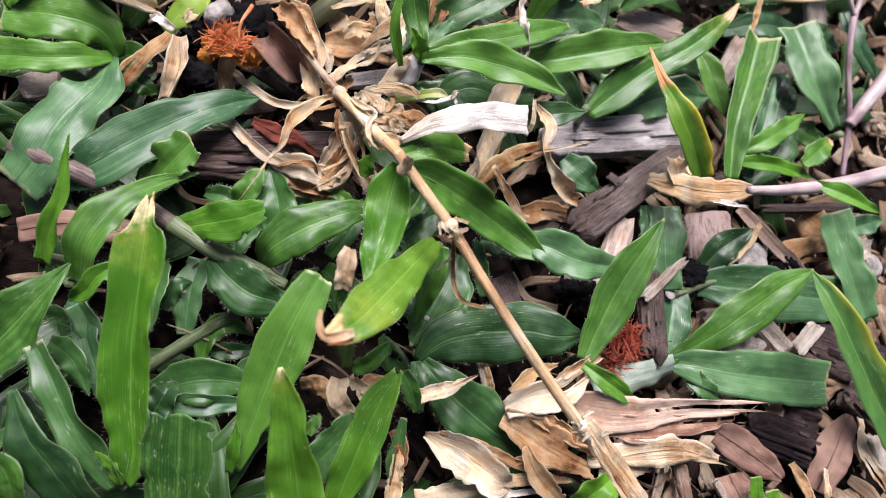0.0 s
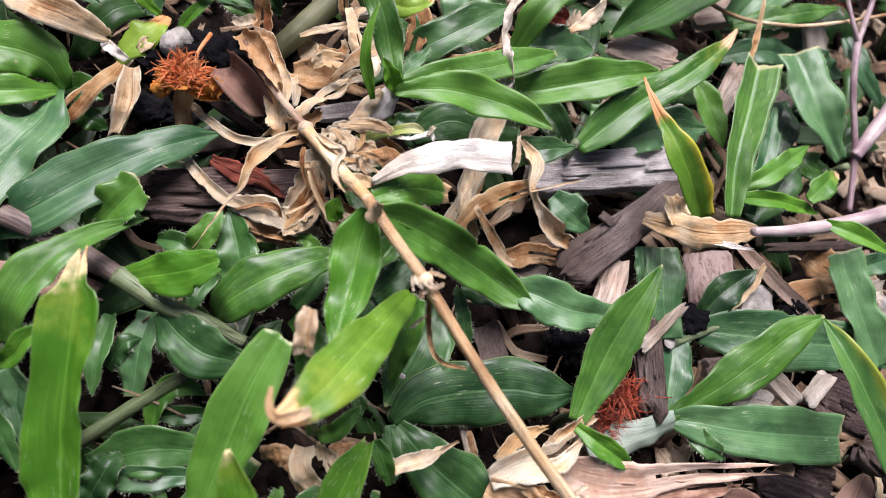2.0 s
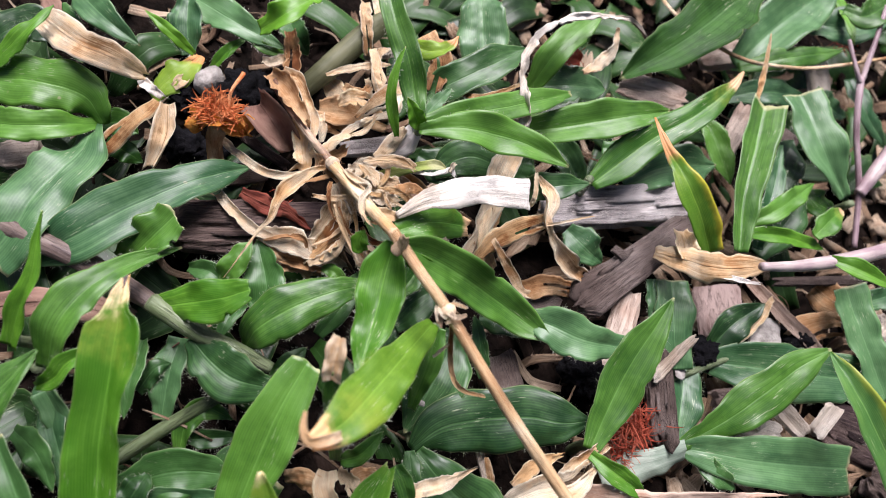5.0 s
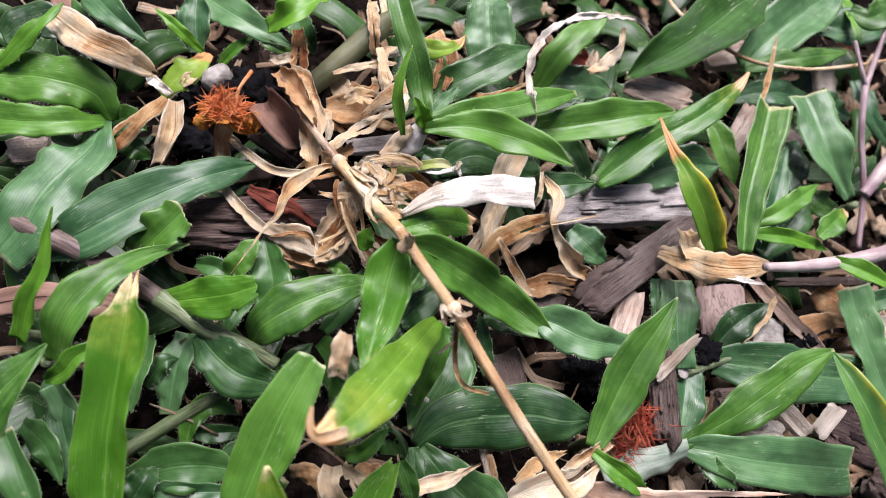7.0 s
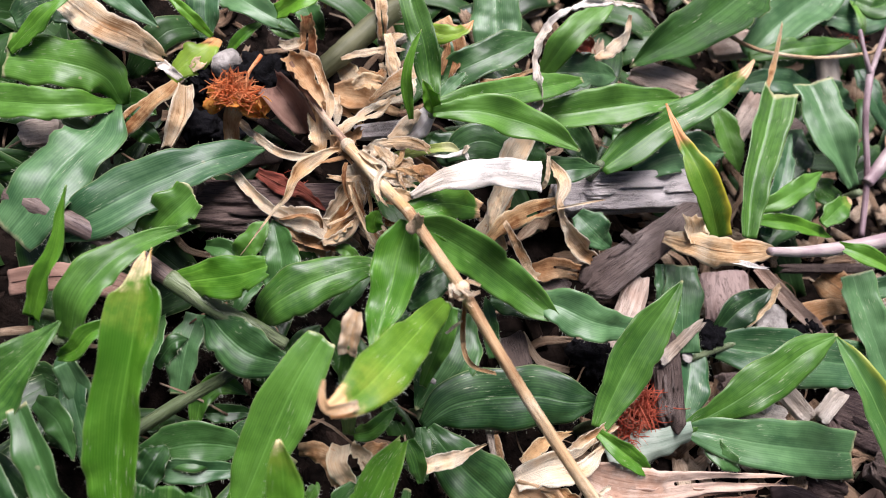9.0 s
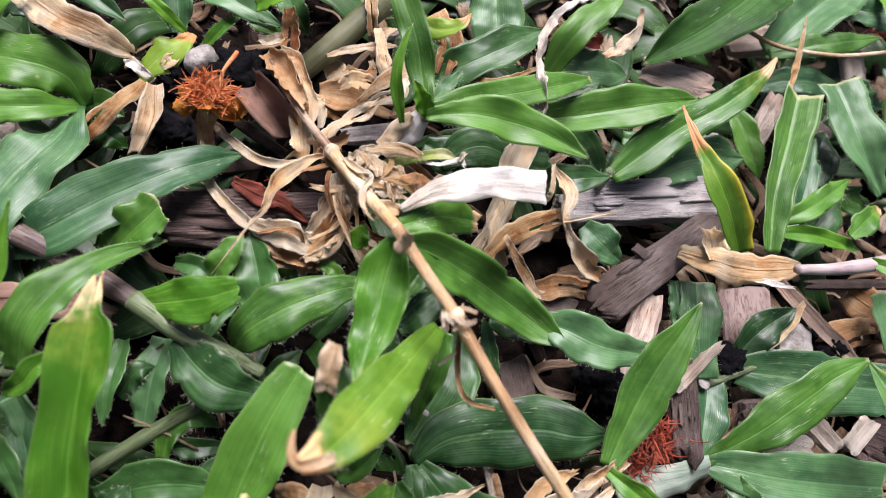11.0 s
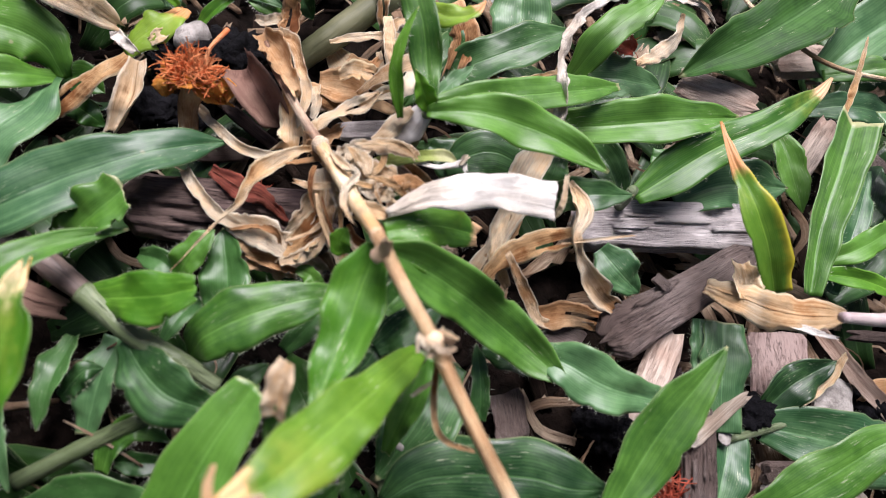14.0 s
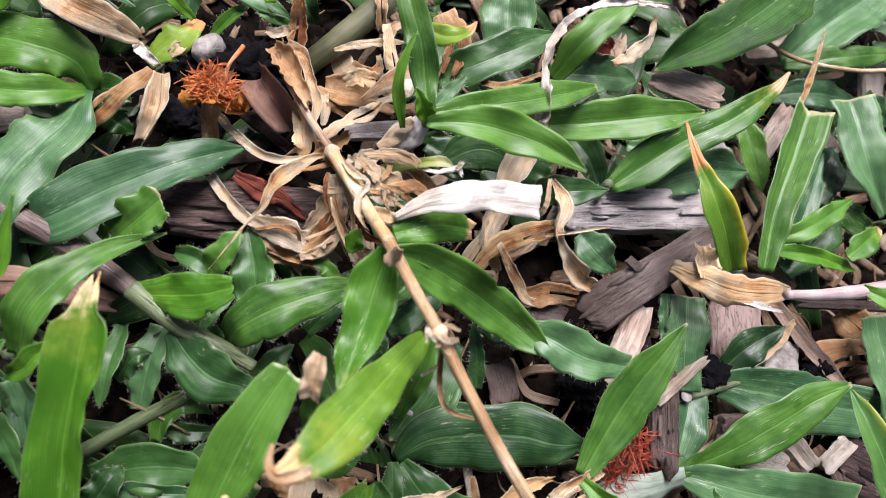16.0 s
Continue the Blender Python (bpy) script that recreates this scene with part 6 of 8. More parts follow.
ribbon([(-0.0062, 0.0952, 0.0110), (-0.0029, 0.0987, 0.0130), (-0.0018, 0.1025, 0.0150), (-0.0030, 0.1057, 0.0150)], [0.0015, 0.0030, 0.0022, 0.0005], STRAW_PALE, 'sheath', g, twist=0.0, torn=0.12, crease=0.09, crumple=0.02, crinkle=0.012, ragged=0.8, fold=0.3, rolls=[0, -30, 20, 0], rip=0)
ribbon([(-0.0072, 0.0981, 0.0140), (-0.0049, 0.1009, 0.0150), (-0.0035, 0.1038, 0.0160), (-0.0038, 0.1059, 0.0160)], [0.0004, 0.0010, 0.0010, 0.0004], STRAW_PALE, 'sheath', g, twist=0.0, torn=0.12, crease=0.09, crumple=0.02, crinkle=0.012, ragged=0.8, fold=0.2, n=30, m=6, rolls=[0, 40, -30, 0])
ribbon([(-0.0128, 0.0943, 0.0080), (-0.0077, 0.0953, 0.0090), (-0.0028, 0.0969, 0.0090)], [0.0013, 0.0028, 0.0015], STRAW_BROWN, 'sheath', g, twist=0.0, torn=0.12, crease=0.09, crumple=0.02, crinkle=0.012, ragged=0.8, fold=0.3, rip=1)
ribbon([(-0.0014, 0.1032, 0.0130), (0.0015, 0.1028, 0.0120), (0.0055, 0.1013, 0.0100)], [0.0015, 0.0030, 0.0033], STRAW_PALE, 'sheath', g, twist=0.0, torn=0.12, crease=0.09, crumple=0.02, crinkle=0.012, ragged=0.8, fold=0.2, rip=1)
ribbon([(0.0039, 0.1032, 0.0140), (0.0058, 0.1035, 0.0120), (0.0075, 0.1025, 0.0100)], [0.0010, 0.0020, 0.0018], STRAW_PALE, 'sheath', g, twist=0.0, torn=0.12, crease=0.09, crumple=0.02, crinkle=0.012, ragged=0.8, fold=0.2)
ribbon([(0.0002, 0.1073, 0.0150), (0.0028, 0.1058, 0.0140), (0.0064, 0.1074, 0.0120)], [0.0010, 0.0018, 0.0013], STRAW_BROWN, 'sheath', g, twist=0.0, torn=0.12, crease=0.09, crumple=0.02, crinkle=0.012, ragged=0.8, fold=0.3)
ribbon([(-0.0082, 0.1129, 0.0240), (-0.0040, 0.1104, 0.0270), (-0.0012, 0.1095, 0.0290), (-0.0005, 0.1057, 0.0300), (0.0008, 0.1025, 0.0300), (0.0042, 0.1010, 0.0300)], [0.0010, 0.0018, 0.0011, 0.0015, 0.0011, 0.0002], STRAW_PALE, 'sheath', g, twist=0.0, torn=0.12, crease=0.09, crumple=0.02, crinkle=0.012, ragged=0.8, fold=0.2, curl=0.5, rolls=[20, 15, 65, -15, 25, 0], n=60)
ribbon([(-0.0081, 0.1144, 0.0230), (-0.0046, 0.1142, 0.0250), (-0.0018, 0.1137, 0.0260), (-0.0001, 0.1115, 0.0260)], [0.0017, 0.0037, 0.0029, 0.0006], STRAW_PALE, 'sheath', g, twist=0.0, torn=0.12, crease=0.09, crumple=0.02, crinkle=0.012, ragged=0.8, fold=0.2, rolls=[0, 10, 10, 0], rip=0, curl=0.1)
ribbon([(-0.0074, 0.1144, 0.0220), (-0.0046, 0.1162, 0.0250), (-0.0010, 0.1180, 0.0270), (0.0036, 0.1194, 0.0280), (0.0054, 0.1189, 0.0280)], [0.0015, 0.0034, 0.0032, 0.0024, 0.0012], STRAW_PALE, 'sheath', g, twist=0.0, torn=0.12, crease=0.09, crumple=0.02, crinkle=0.012, ragged=0.8, fold=0.2, curl=0.15, rolls=[0, 10, -10, 10, 0], rip=0)
ribbon([(-0.0054, 0.1160, 0.0260), (-0.0016, 0.1175, 0.0280), (0.0019, 0.1188, 0.0290), (0.0051, 0.1184, 0.0290)], [0.0005, 0.0011, 0.0012, 0.0004], STRAW_ORANGE, 'sheath', g, twist=0.0, torn=0.12, crease=0.09, crumple=0.02, crinkle=0.012, ragged=0.8, fold=0.3, rolls=[0, 40, -30, 0])
ribbon([(-0.0042, 0.1128, 0.0230), (-0.0005, 0.1139, 0.0240), (0.0035, 0.1145, 0.0250), (0.0071, 0.1145, 0.0250)], [0.0022, 0.0049, 0.0044, 0.0020], STRAW_PALE, 'sheath', g, twist=0.0, torn=0.12, crease=0.09, crumple=0.02, crinkle=0.012, ragged=0.8, fold=0.15, curl=0.1, rolls=[0, -10, 10, 0], rip=0)
ribbon([(-0.0006, 0.1109, 0.0240), (0.0024, 0.1102, 0.0260), (0.0057, 0.1104, 0.0270)], [0.0022, 0.0036, 0.0021], STRAW_PALE, 'sheath', g, twist=0.0, torn=0.12, crease=0.09, crumple=0.02, crinkle=0.012, ragged=0.8, fold=0.2, rolls=[0, 15, -10], rip=0, curl=0.1)
ribbon([(0.0004, 0.1057, 0.0250), (0.0033, 0.1061, 0.0270), (0.0064, 0.1064, 0.0280), (0.0075, 0.1063, 0.0280)], [0.0014, 0.0028, 0.0023, 0.0007], STRAW_ORANGE, 'sheath', g, twist=0.0, torn=0.12, crease=0.09, crumple=0.02, crinkle=0.012, ragged=0.8, fold=0.3, curl=0.1, rip=0)
ribbon([(0.0014, 0.1118, 0.0270), (0.0033, 0.1086, 0.0290), (0.0054, 0.1071, 0.0290)], [0.0007, 0.0009, 0.0003], STRAW_PALE, 'sheath', g, twist=0.0, torn=0.12, crease=0.09, crumple=0.02, crinkle=0.012, ragged=0.8, fold=0.15, curl=0.05, n=24, m=6, rolls=[0, -35, 20])
ribbon([(0.0002, 0.1075, 0.0270), (0.0020, 0.1059, 0.0280), (0.0028, 0.1037, 0.0280)], [0.0005, 0.0009, 0.0003], STRAW_WHITE, 'sheath', g, twist=0.0, torn=0.12, crease=0.09, crumple=0.02, crinkle=0.012, ragged=0.8, fold=0.15, curl=0.05, n=24, m=6, rolls=[0, 30, -20])
ribbon([(0.0006, 0.1173, 0.0240), (0.0045, 0.1178, 0.0230), (0.0085, 0.1169, 0.0220), (0.0113, 0.1163, 0.0210)], [0.0015, 0.0022, 0.0023, 0.0010], LEAF_PINK, 'sheath', g, twist=0.0, torn=0.12, crease=0.09, crumple=0.02, crinkle=0.012, ragged=0.8, fold=0.2)
leaf(g, [(-0.0023, 0.1157, 0.0230), (0.0011, 0.1174, 0.0250), (0.0045, 0.1204, 0.0260), (0.0083, 0.1236, 0.0260), (0.0115, 0.1240, 0.0260)], [0.0010, 0.0025, 0.0020, 0.0022, 0.0004], SHEATH_GREEN, wave=0.02, fold=0.25, hairs=30)
ribbon([(0.0022, 0.1112, 0.0250), (0.0060, 0.1154, 0.0260), (0.0106, 0.1159, 0.0260)], [0.0027, 0.0027, 0.0005], STRAW_BROWN, 'sheath', g, twist=0.0, torn=0.09, crease=0.07, crumple=0.04, crinkle=0.035, ragged=0.5)
ribbon([(0.0046, 0.1202, 0.0250), (0.0088, 0.1212, 0.0260), (0.0118, 0.1235, 0.0270), (0.0137, 0.1227, 0.0270)], [0.0010, 0.0011, 0.0015, 0.0005], STRAW_WHITE, 'sheath', g, twist=0.0, torn=0.09, crease=0.07, crumple=0.04, crinkle=0.035, ragged=0.5, n=30, m=6, rolls=[0, 30, -30, 0])
ribbon([(0.0119, 0.1232, 0.0270), (0.0120, 0.1243, 0.0280), (0.0124, 0.1252, 0.0280)], [0.0005, 0.0012, 0.0006], STRAW_PALE, 'sheath', g, twist=0.0, torn=0.09, crease=0.07, crumple=0.04, crinkle=0.035, ragged=0.5, n=14, m=5)
ribbon([(-0.0368, 0.1313, 0.0160), (-0.0318, 0.1300, 0.0160), (-0.0266, 0.1263, 0.0170), (-0.0219, 0.1230, 0.0180)], [0.0035, 0.0059, 0.0040, 0.0023], STRAW_BROWN, 'sheath', g, 'torn orange-brown sheath end', twist=0.0, torn=0.09, crease=0.07, crumple=0.04, crinkle=0.035, ragged=0.5, curl=0.9, fold=0.2, rip=0)
ribbon([(-0.0346, 0.1335, 0.0160), (-0.0294, 0.1323, 0.0180), (-0.0250, 0.1285, 0.0180), (-0.0213, 0.1242, 0.0170), (-0.0189, 0.1187, 0.0150)], [0.0022, 0.0029, 0.0021, 0.0024, 0.0013], STRAW_PALE, 'sheath', g, twist=0.0, torn=0.09, crease=0.07, crumple=0.04, crinkle=0.035, ragged=0.5, curl=0.5, rolls=[20, 0, -20, 20, 0])
ribbon([(-0.0254, 0.1258, 0.0140), (-0.0216, 0.1206, 0.0130), (-0.0182, 0.1162, 0.0120), (-0.0191, 0.1136, 0.0110)], [0.0035, 0.0048, 0.0053, 0.0026], STRAW, 'sheath', g, twist=0.0, torn=0.09, crease=0.07, crumple=0.03, crinkle=0.035, ragged=0.5, curl=0.4, fold=0.3, rolls=[0, -25, 15, 0])
ribbon([(-0.0401, 0.1465, 0.0140), (-0.0355, 0.1401, 0.0150), (-0.0325, 0.1339, 0.0150)], [0.0028, 0.0042, 0.0035], STRAW_BROWN, 'sheath', g, twist=0.0, torn=0.09, crease=0.07, crumple=0.04, crinkle=0.035, ragged=0.5, curl=0.5)
ribbon([(-0.0412, 0.1350, 0.0140), (-0.0381, 0.1355, 0.0150), (-0.0365, 0.1387, 0.0150)], [0.0014, 0.0027, 0.0017], STRAW_PALE, 'sheath', g, twist=0.0, torn=0.09, crease=0.07, crumple=0.05, crinkle=0.035, ragged=0.5)
ribbon([(-0.0217, 0.1285, 0.0150), (-0.0193, 0.1253, 0.0150), (-0.0181, 0.1222, 0.0140)], [0.0019, 0.0021, 0.0013], STRAW_PALE, 'sheath', g, twist=0.0, torn=0.09, crease=0.07, crumple=0.04, crinkle=0.035, ragged=0.5)
ribbon([(-0.0157, 0.1185, 0.0180), (-0.0132, 0.1230, 0.0200), (-0.0106, 0.1273, 0.0210), (-0.0093, 0.1305, 0.0220)], [0.0026, 0.0033, 0.0034, 0.0008], STRAW_PALE, 'sheath', g, twist=0.0, torn=0.09, crease=0.07, crumple=0.03, crinkle=0.035, ragged=0.5, rolls=[0, 30, -30, 20])
ribbon([(-0.0158, 0.1164, 0.0160), (-0.0127, 0.1199, 0.0170), (-0.0121, 0.1229, 0.0170)], [0.0039, 0.0036, 0.0010], STRAW_BROWN, 'sheath', g, twist=0.0, torn=0.09, crease=0.07, crumple=0.05, crinkle=0.035, ragged=0.5)
shreds(joint_high, (-0.0050, 0.1105, 0.0190), 5, 0.0030, 0.0070, STRAW_PALE, 1)
shreds(joint_high, (0.0030, 0.1105, 0.0260), 7, 0.0025, 0.0055, STRAW, 4)
shreds(joint_high, (-0.0120, 0.1150, 0.0180), 4, 0.0020, 0.0060, STRAW_BROWN, 7)
tuft((-0.0030, 0.1095, 0.0200), 0.0050, 40, STRAW_PALE, 'frayed_fringe', joint_high, seed=41, flat=0.6, up=0.1, thick=0.00009)
tuft((0.0040, 0.1105, 0.0275), 0.0032, 26, STRAW_PALE, 'frayed_fringe', joint_high, seed=42, flat=0.7, up=0.3, thick=0.00008)
tuft((-0.0130, 0.1160, 0.0180), 0.0040, 24, STRAW_BROWN, 'frayed_fringe', joint_high, seed=43, flat=0.6, up=0.1, thick=0.00008)
tuft((0.0244, 0.0886, 0.0385), 0.0022, 24, STRAW_PALE, 'frayed_fringe', joint_low, seed=44, flat=0.8, up=0.2, thick=0.00006)
ribbon([(0.0100, 0.0951, 0.0365), (0.0109, 0.0960, 0.0385), (0.0110, 0.0968, 0.0410)], [0.0022, 0.0026, 0.0012], NODE, 'bud_scale', g, 'rounded pinkish-brown bud scale', fold=0.1, curl=-0.7, crumple=0.01, crease=0.0, torn=0.01, ragged=0.05, twist=0.0, n=24, rip=0)
ribbon([(-0.0184, 0.0953, 0.0080), (-0.0136, 0.0956, 0.0090), (-0.0084, 0.0954, 0.0080), (-0.0047, 0.0944, 0.0050)], [0.0015, 0.0033, 0.0038, 0.0013], STRAW_BROWN, label='narrow brown dry strip under the sheath', twist=0.0, torn=0.08, crease=0.07, crumple=0.05, crinkle=0.04, ragged=0.6, fold=0.3)
ribbon([(-0.0126, 0.0930, 0.0050), (-0.0101, 0.0959, 0.0070), (-0.0054, 0.0981, 0.0060)], [0.0018, 0.0038, 0.0021], STRAW, label='small tan scrap of dry leaf in the hollow', twist=0.0, torn=0.08, crease=0.07, crumple=0.05, crinkle=0.04, ragged=0.6, fold=0.3)
ribbon([(-0.0202, 0.1343, 0.0140), (-0.0172, 0.1371, 0.0150), (-0.0137, 0.1392, 0.0140)], [0.0022, 0.0047, 0.0020], STRAW, label='tan curled dry leaf behind the stalk', twist=0.0, torn=0.08, crease=0.07, crumple=0.05, crinkle=0.04, ragged=0.6, fold=0.3)
ribbon([(-0.0218, 0.1403, 0.0130), (-0.0171, 0.1395, 0.0140), (-0.0162, 0.1442, 0.0130)], [0.0020, 0.0031, 0.0014], STRAW_BROWN, label='brown curled dry leaf behind the stalk', twist=0.0, torn=0.08, crease=0.07, crumple=0.05, crinkle=0.04, ragged=0.6, fold=0.3)
ribbon([(-0.0269, 0.1408, 0.0130), (-0.0218, 0.1461, 0.0140), (-0.0152, 0.1521, 0.0140)], [0.0011, 0.0023, 0.0012], STRAW_PALE, label='thin pale straw crossing the green runner', twist=0.0, torn=0.08, crease=0.07, crumple=0.05, crinkle=0.04, ragged=0.6, fold=0.3)
ribbon([(-0.0132, 0.1149, 0.0180), (-0.0154, 0.1117, 0.0180), (-0.0175, 0.1060, 0.0180), (-0.0178, 0.1024, 0.0170), (-0.0175, 0.0980, 0.0160), (-0.0180, 0.0939, 0.0160), (-0.0184, 0.0829, 0.0160)], [0.0010, 0.0023, 0.0040, 0.0027, 0.0012, 0.0007, 0.0001], STRAW, label='long twisted tan dry grass leaf with a pale needle point', twist=0.0, torn=0.1, crease=0.06, crumple=0.03, crinkle=0.02, ragged=0.5, rolls=[0, 15, 0, -20, 40, 20, 0], fold=0.3, curl=0.2, rip=0, n=60)
ribbon([(-0.0319, 0.1009, 0.0090), (-0.0257, 0.0984, 0.0100), (-0.0200, 0.0966, 0.0110), (-0.0151, 0.0969, 0.0110)], [0.0021, 0.0028, 0.0025, 0.0013], STRAW_PALE, label='narrow greyish-tan dry leaf lying over dark wood', twist=0.0, torn=0.05, crease=0.05, crumple=0.03, crinkle=0.02, ragged=0.5, rolls=[10, -15, -10, 20], curl=0.3, fold=0.3)
ribbon([(-0.0423, 0.1151, 0.0080), (-0.0379, 0.1135, 0.0080), (-0.0326, 0.1118, 0.0090), (-0.0265, 0.1107, 0.0100), (-0.0215, 0.1115, 0.0110), (-0.0179, 0.1142, 0.0120)], [0.0009, 0.0020, 0.0020, 0.0024, 0.0021, 0.0011], STRAW_PALE, label='curved pale brown dry leaf over black soil', twist=0.0, torn=0.09, crease=0.05, crumple=0.03, crinkle=0.02, ragged=0.6, rolls=[20, 10, 0, -15, 10, 0], rip=0, fold=0.2)
ribbon([(-0.0185, 0.0943, 0.0050), (-0.0135, 0.0944, 0.0060), (-0.0087, 0.0973, 0.0070), (-0.0039, 0.0982, 0.0050)], [0.0039, 0.0051, 0.0064, 0.0026], STRAW_BROWN, label='crumpled brown dry leaf under the shredded sheath', twist=0.0, torn=0.09, crease=0.07, crumple=0.05, crinkle=0.035, ragged=0.5)
ribbon([(-0.0060, 0.0965, 0.0060), (-0.0034, 0.0994, 0.0080), (0.0007, 0.1004, 0.0060)], [0.0026, 0.0039, 0.0021], STRAW_WHITE, label='bleached scrap of dry leaf under the sheath', twist=0.0, torn=0.09, crease=0.07, crumple=0.05, crinkle=0.035, ragged=0.5)
ribbon([(-0.0278, 0.1037, 0.0095), (-0.0205, 0.1037, 0.0100), (-0.0168, 0.1047, 0.0100), (-0.0109, 0.1038, 0.0090)], [0.0026, 0.0046, 0.0036, 0.0013], PETAL_RED, label='dull red shrivelled petal on dark wood', twist=0.0, torn=0.09, crease=0.07, crumple=0.05, crinkle=0.035, ragged=0.6, name='dry_petal', category='petal')
ribbon([(0.0266, 0.1142, 0.0100), (0.0282, 0.1204, 0.0140), (0.0322, 0.1246, 0.0180), (0.0376, 0.1287, 0.0220)], [0.0029, 0.0048, 0.0050, 0.0031], STRAW, label='stiff tan dry leaf with a dark knot', twist=0.0, torn=0.09, crease=0.07, crumple=0.04, crinkle=0.035, ragged=0.5, fold=0.4, curl=-0.3)
ribbon([(0.0303, 0.1354, 0.0240), (0.0344, 0.1307, 0.0250), (0.0354, 0.1250, 0.0250), (0.0395, 0.1249, 0.0200), (0.0461, 0.1244, 0.0140), (0.0514, 0.1258, 0.0100)], [0.0010, 0.0041, 0.0033, 0.0029, 0.0056, 0.0033], STRAW_PALE, label='pale folded dry leaf hanging over bark', twist=0.0, torn=0.09, crease=0.07, crumple=0.04, crinkle=0.035, ragged=0.5, rolls=[0, 15, 60, 10, 0, 0], fold=0.3, rip=0)
ribbon([(0.0202, 0.1534, 0.0220), (0.0220, 0.1434, 0.0200), (0.0224, 0.1361, 0.0160), (0.0245, 0.1242, 0.0110), (0.0255, 0.1151, 0.0060)], [0.0033, 0.0060, 0.0069, 0.0049, 0.0041], STRAW_PALE, label='broad greyish dry leaf running under the white strip', twist=0.0, torn=0.09, crease=0.07, crumple=0.04, crinkle=0.035, ragged=0.5, rolls=[0, 0, 15, 20, 0], fold=0.2)
ribbon([(0.0255, 0.1370, 0.0120), (0.0255, 0.1284, 0.0110), (0.0263, 0.1198, 0.0080)], [0.0034, 0.0041, 0.0036], STRAW_BROWN, label='brown dry leaf standing on edge', twist=0.0, torn=0.09, crease=0.07, crumple=0.04, crinkle=0.035, ragged=0.5, rolls=[0, 30, 10])
ribbon([(0.0221, 0.1461, 0.0240), (0.0202, 0.1510, 0.0270), (0.0161, 0.1554, 0.0290), (0.0152, 0.1610, 0.0310), (0.0152, 0.1678, 0.0320), (0.0180, 0.1732, 0.0325), (0.0222, 0.1797, 0.0320), (0.0291, 0.1863, 0.0300), (0.0349, 0.1914, 0.0285), (0.0405, 0.1906, 0.0270)], [0.0027, 0.0035, 0.0022, 0.0035, 0.0019, 0.0028, 0.0020, 0.0018, 0.0012, 0.0005], STRAW_WHITE, label='long pale twisted dry straw standing up and curling over', twist=0.0, torn=0.12, crease=0.1, crumple=0.06, crinkle=0.05, ragged=0.5, rolls=[0, 55, -50, 60, -45, 50, -40, 45, -30, 0], n=100)
ribbon([(0.0326, 0.1880, 0.0270), (0.0341, 0.1831, 0.0250), (0.0324, 0.1771, 0.0230), (0.0291, 0.1728, 0.0220)], [0.0012, 0.0027, 0.0038, 0.0012], STRAW_PALE, label='curled pale dry leaf end beside red petals', twist=0.0, torn=0.09, crease=0.07, crumple=0.04, crinkle=0.035, ragged=0.5, rolls=[0, 30, 0, 0], rip=0)
ribbon([(0.0649, 0.1385, 0.0150), (0.0701, 0.1370, 0.0200), (0.0768, 0.1364, 0.0240), (0.0830, 0.1391, 0.0260), (0.0879, 0.1422, 0.0270)], [0.0033, 0.0065, 0.0076, 0.0060, 0.0013], STRAW_ORANGE, label='crumpled tan dry leaf beside the grass tuft', twist=0.0, torn=0.09, crease=0.07, crumple=0.03, crinkle=0.03, ragged=0.5, curl=-0.2, fold=0.15)
ribbon([(0.0683, 0.1450, 0.0180), (0.0701, 0.1401, 0.0200), (0.0725, 0.1378, 0.0200)], [0.0036, 0.0054, 0.0041], STRAW, label='papery tan dry sheath at the foot of the tuft', twist=0.0, torn=0.09, crease=0.07, crumple=0.04, crinkle=0.035, ragged=0.5, curl=0.6)
ribbon([(0.0768, 0.1349, 0.0230), (0.0817, 0.1352, 0.0250), (0.0869, 0.1366, 0.0260)], [0.0008, 0.0016, 0.0005], STRAW_WHITE, label='thin bleached dry straw on bark', twist=0.0, torn=0.09, crease=0.07, crumple=0.04, crinkle=0.035, ragged=0.5, rolls=[0, 30, 0])
ribbon([(-0.0204, 0.1525, 0.0160), (-0.0154, 0.1457, 0.0170), (-0.0111, 0.1413, 0.0160)], [0.0020, 0.0031, 0.0017], STRAW_PALE, label='narrow pale dry strip hanging between shoots', twist=0.0, torn=0.09, crease=0.07, crumple=0.04, crinkle=0.035, ragged=0.5, rolls=[0, 25, 0])
ribbon([(-0.0146, 0.1323, 0.0150), (-0.0117, 0.1383, 0.0180), (-0.0086, 0.1450, 0.0180), (-0.0071, 0.1491, 0.0170)], [0.0011, 0.0035, 0.0039, 0.0020], STRAW_PALE, label='flat pale brown dry leaf behind the shoot', twist=0.0, torn=0.09, crease=0.07, crumple=0.04, crinkle=0.035, ragged=0.5)
ribbon([(-0.0099, 0.1593, 0.0220), (-0.0035, 0.1552, 0.0200), (-0.0014, 0.1488, 0.0160)], [0.0057, 0.0062, 0.0028], STRAW_BROWN, label='dull tan dry leaf behind the shoot', twist=0.0, torn=0.09, crease=0.07, crumple=0.03, crinkle=0.035, ragged=0.5)
ribbon([(0.0541, 0.0697, 0.0090), (0.0594, 0.0748, 0.0110), (0.0646, 0.0789, 0.0120), (0.0676, 0.0852, 0.0130)], [0.0050, 0.0073, 0.0063, 0.0018], STRAW_PALE, label='frayed pale tan dry sheath beside the stalk', twist=0.0, torn=0.09, crease=0.07, crumple=0.03, crinkle=0.035, ragged=0.7, fold=0.3)
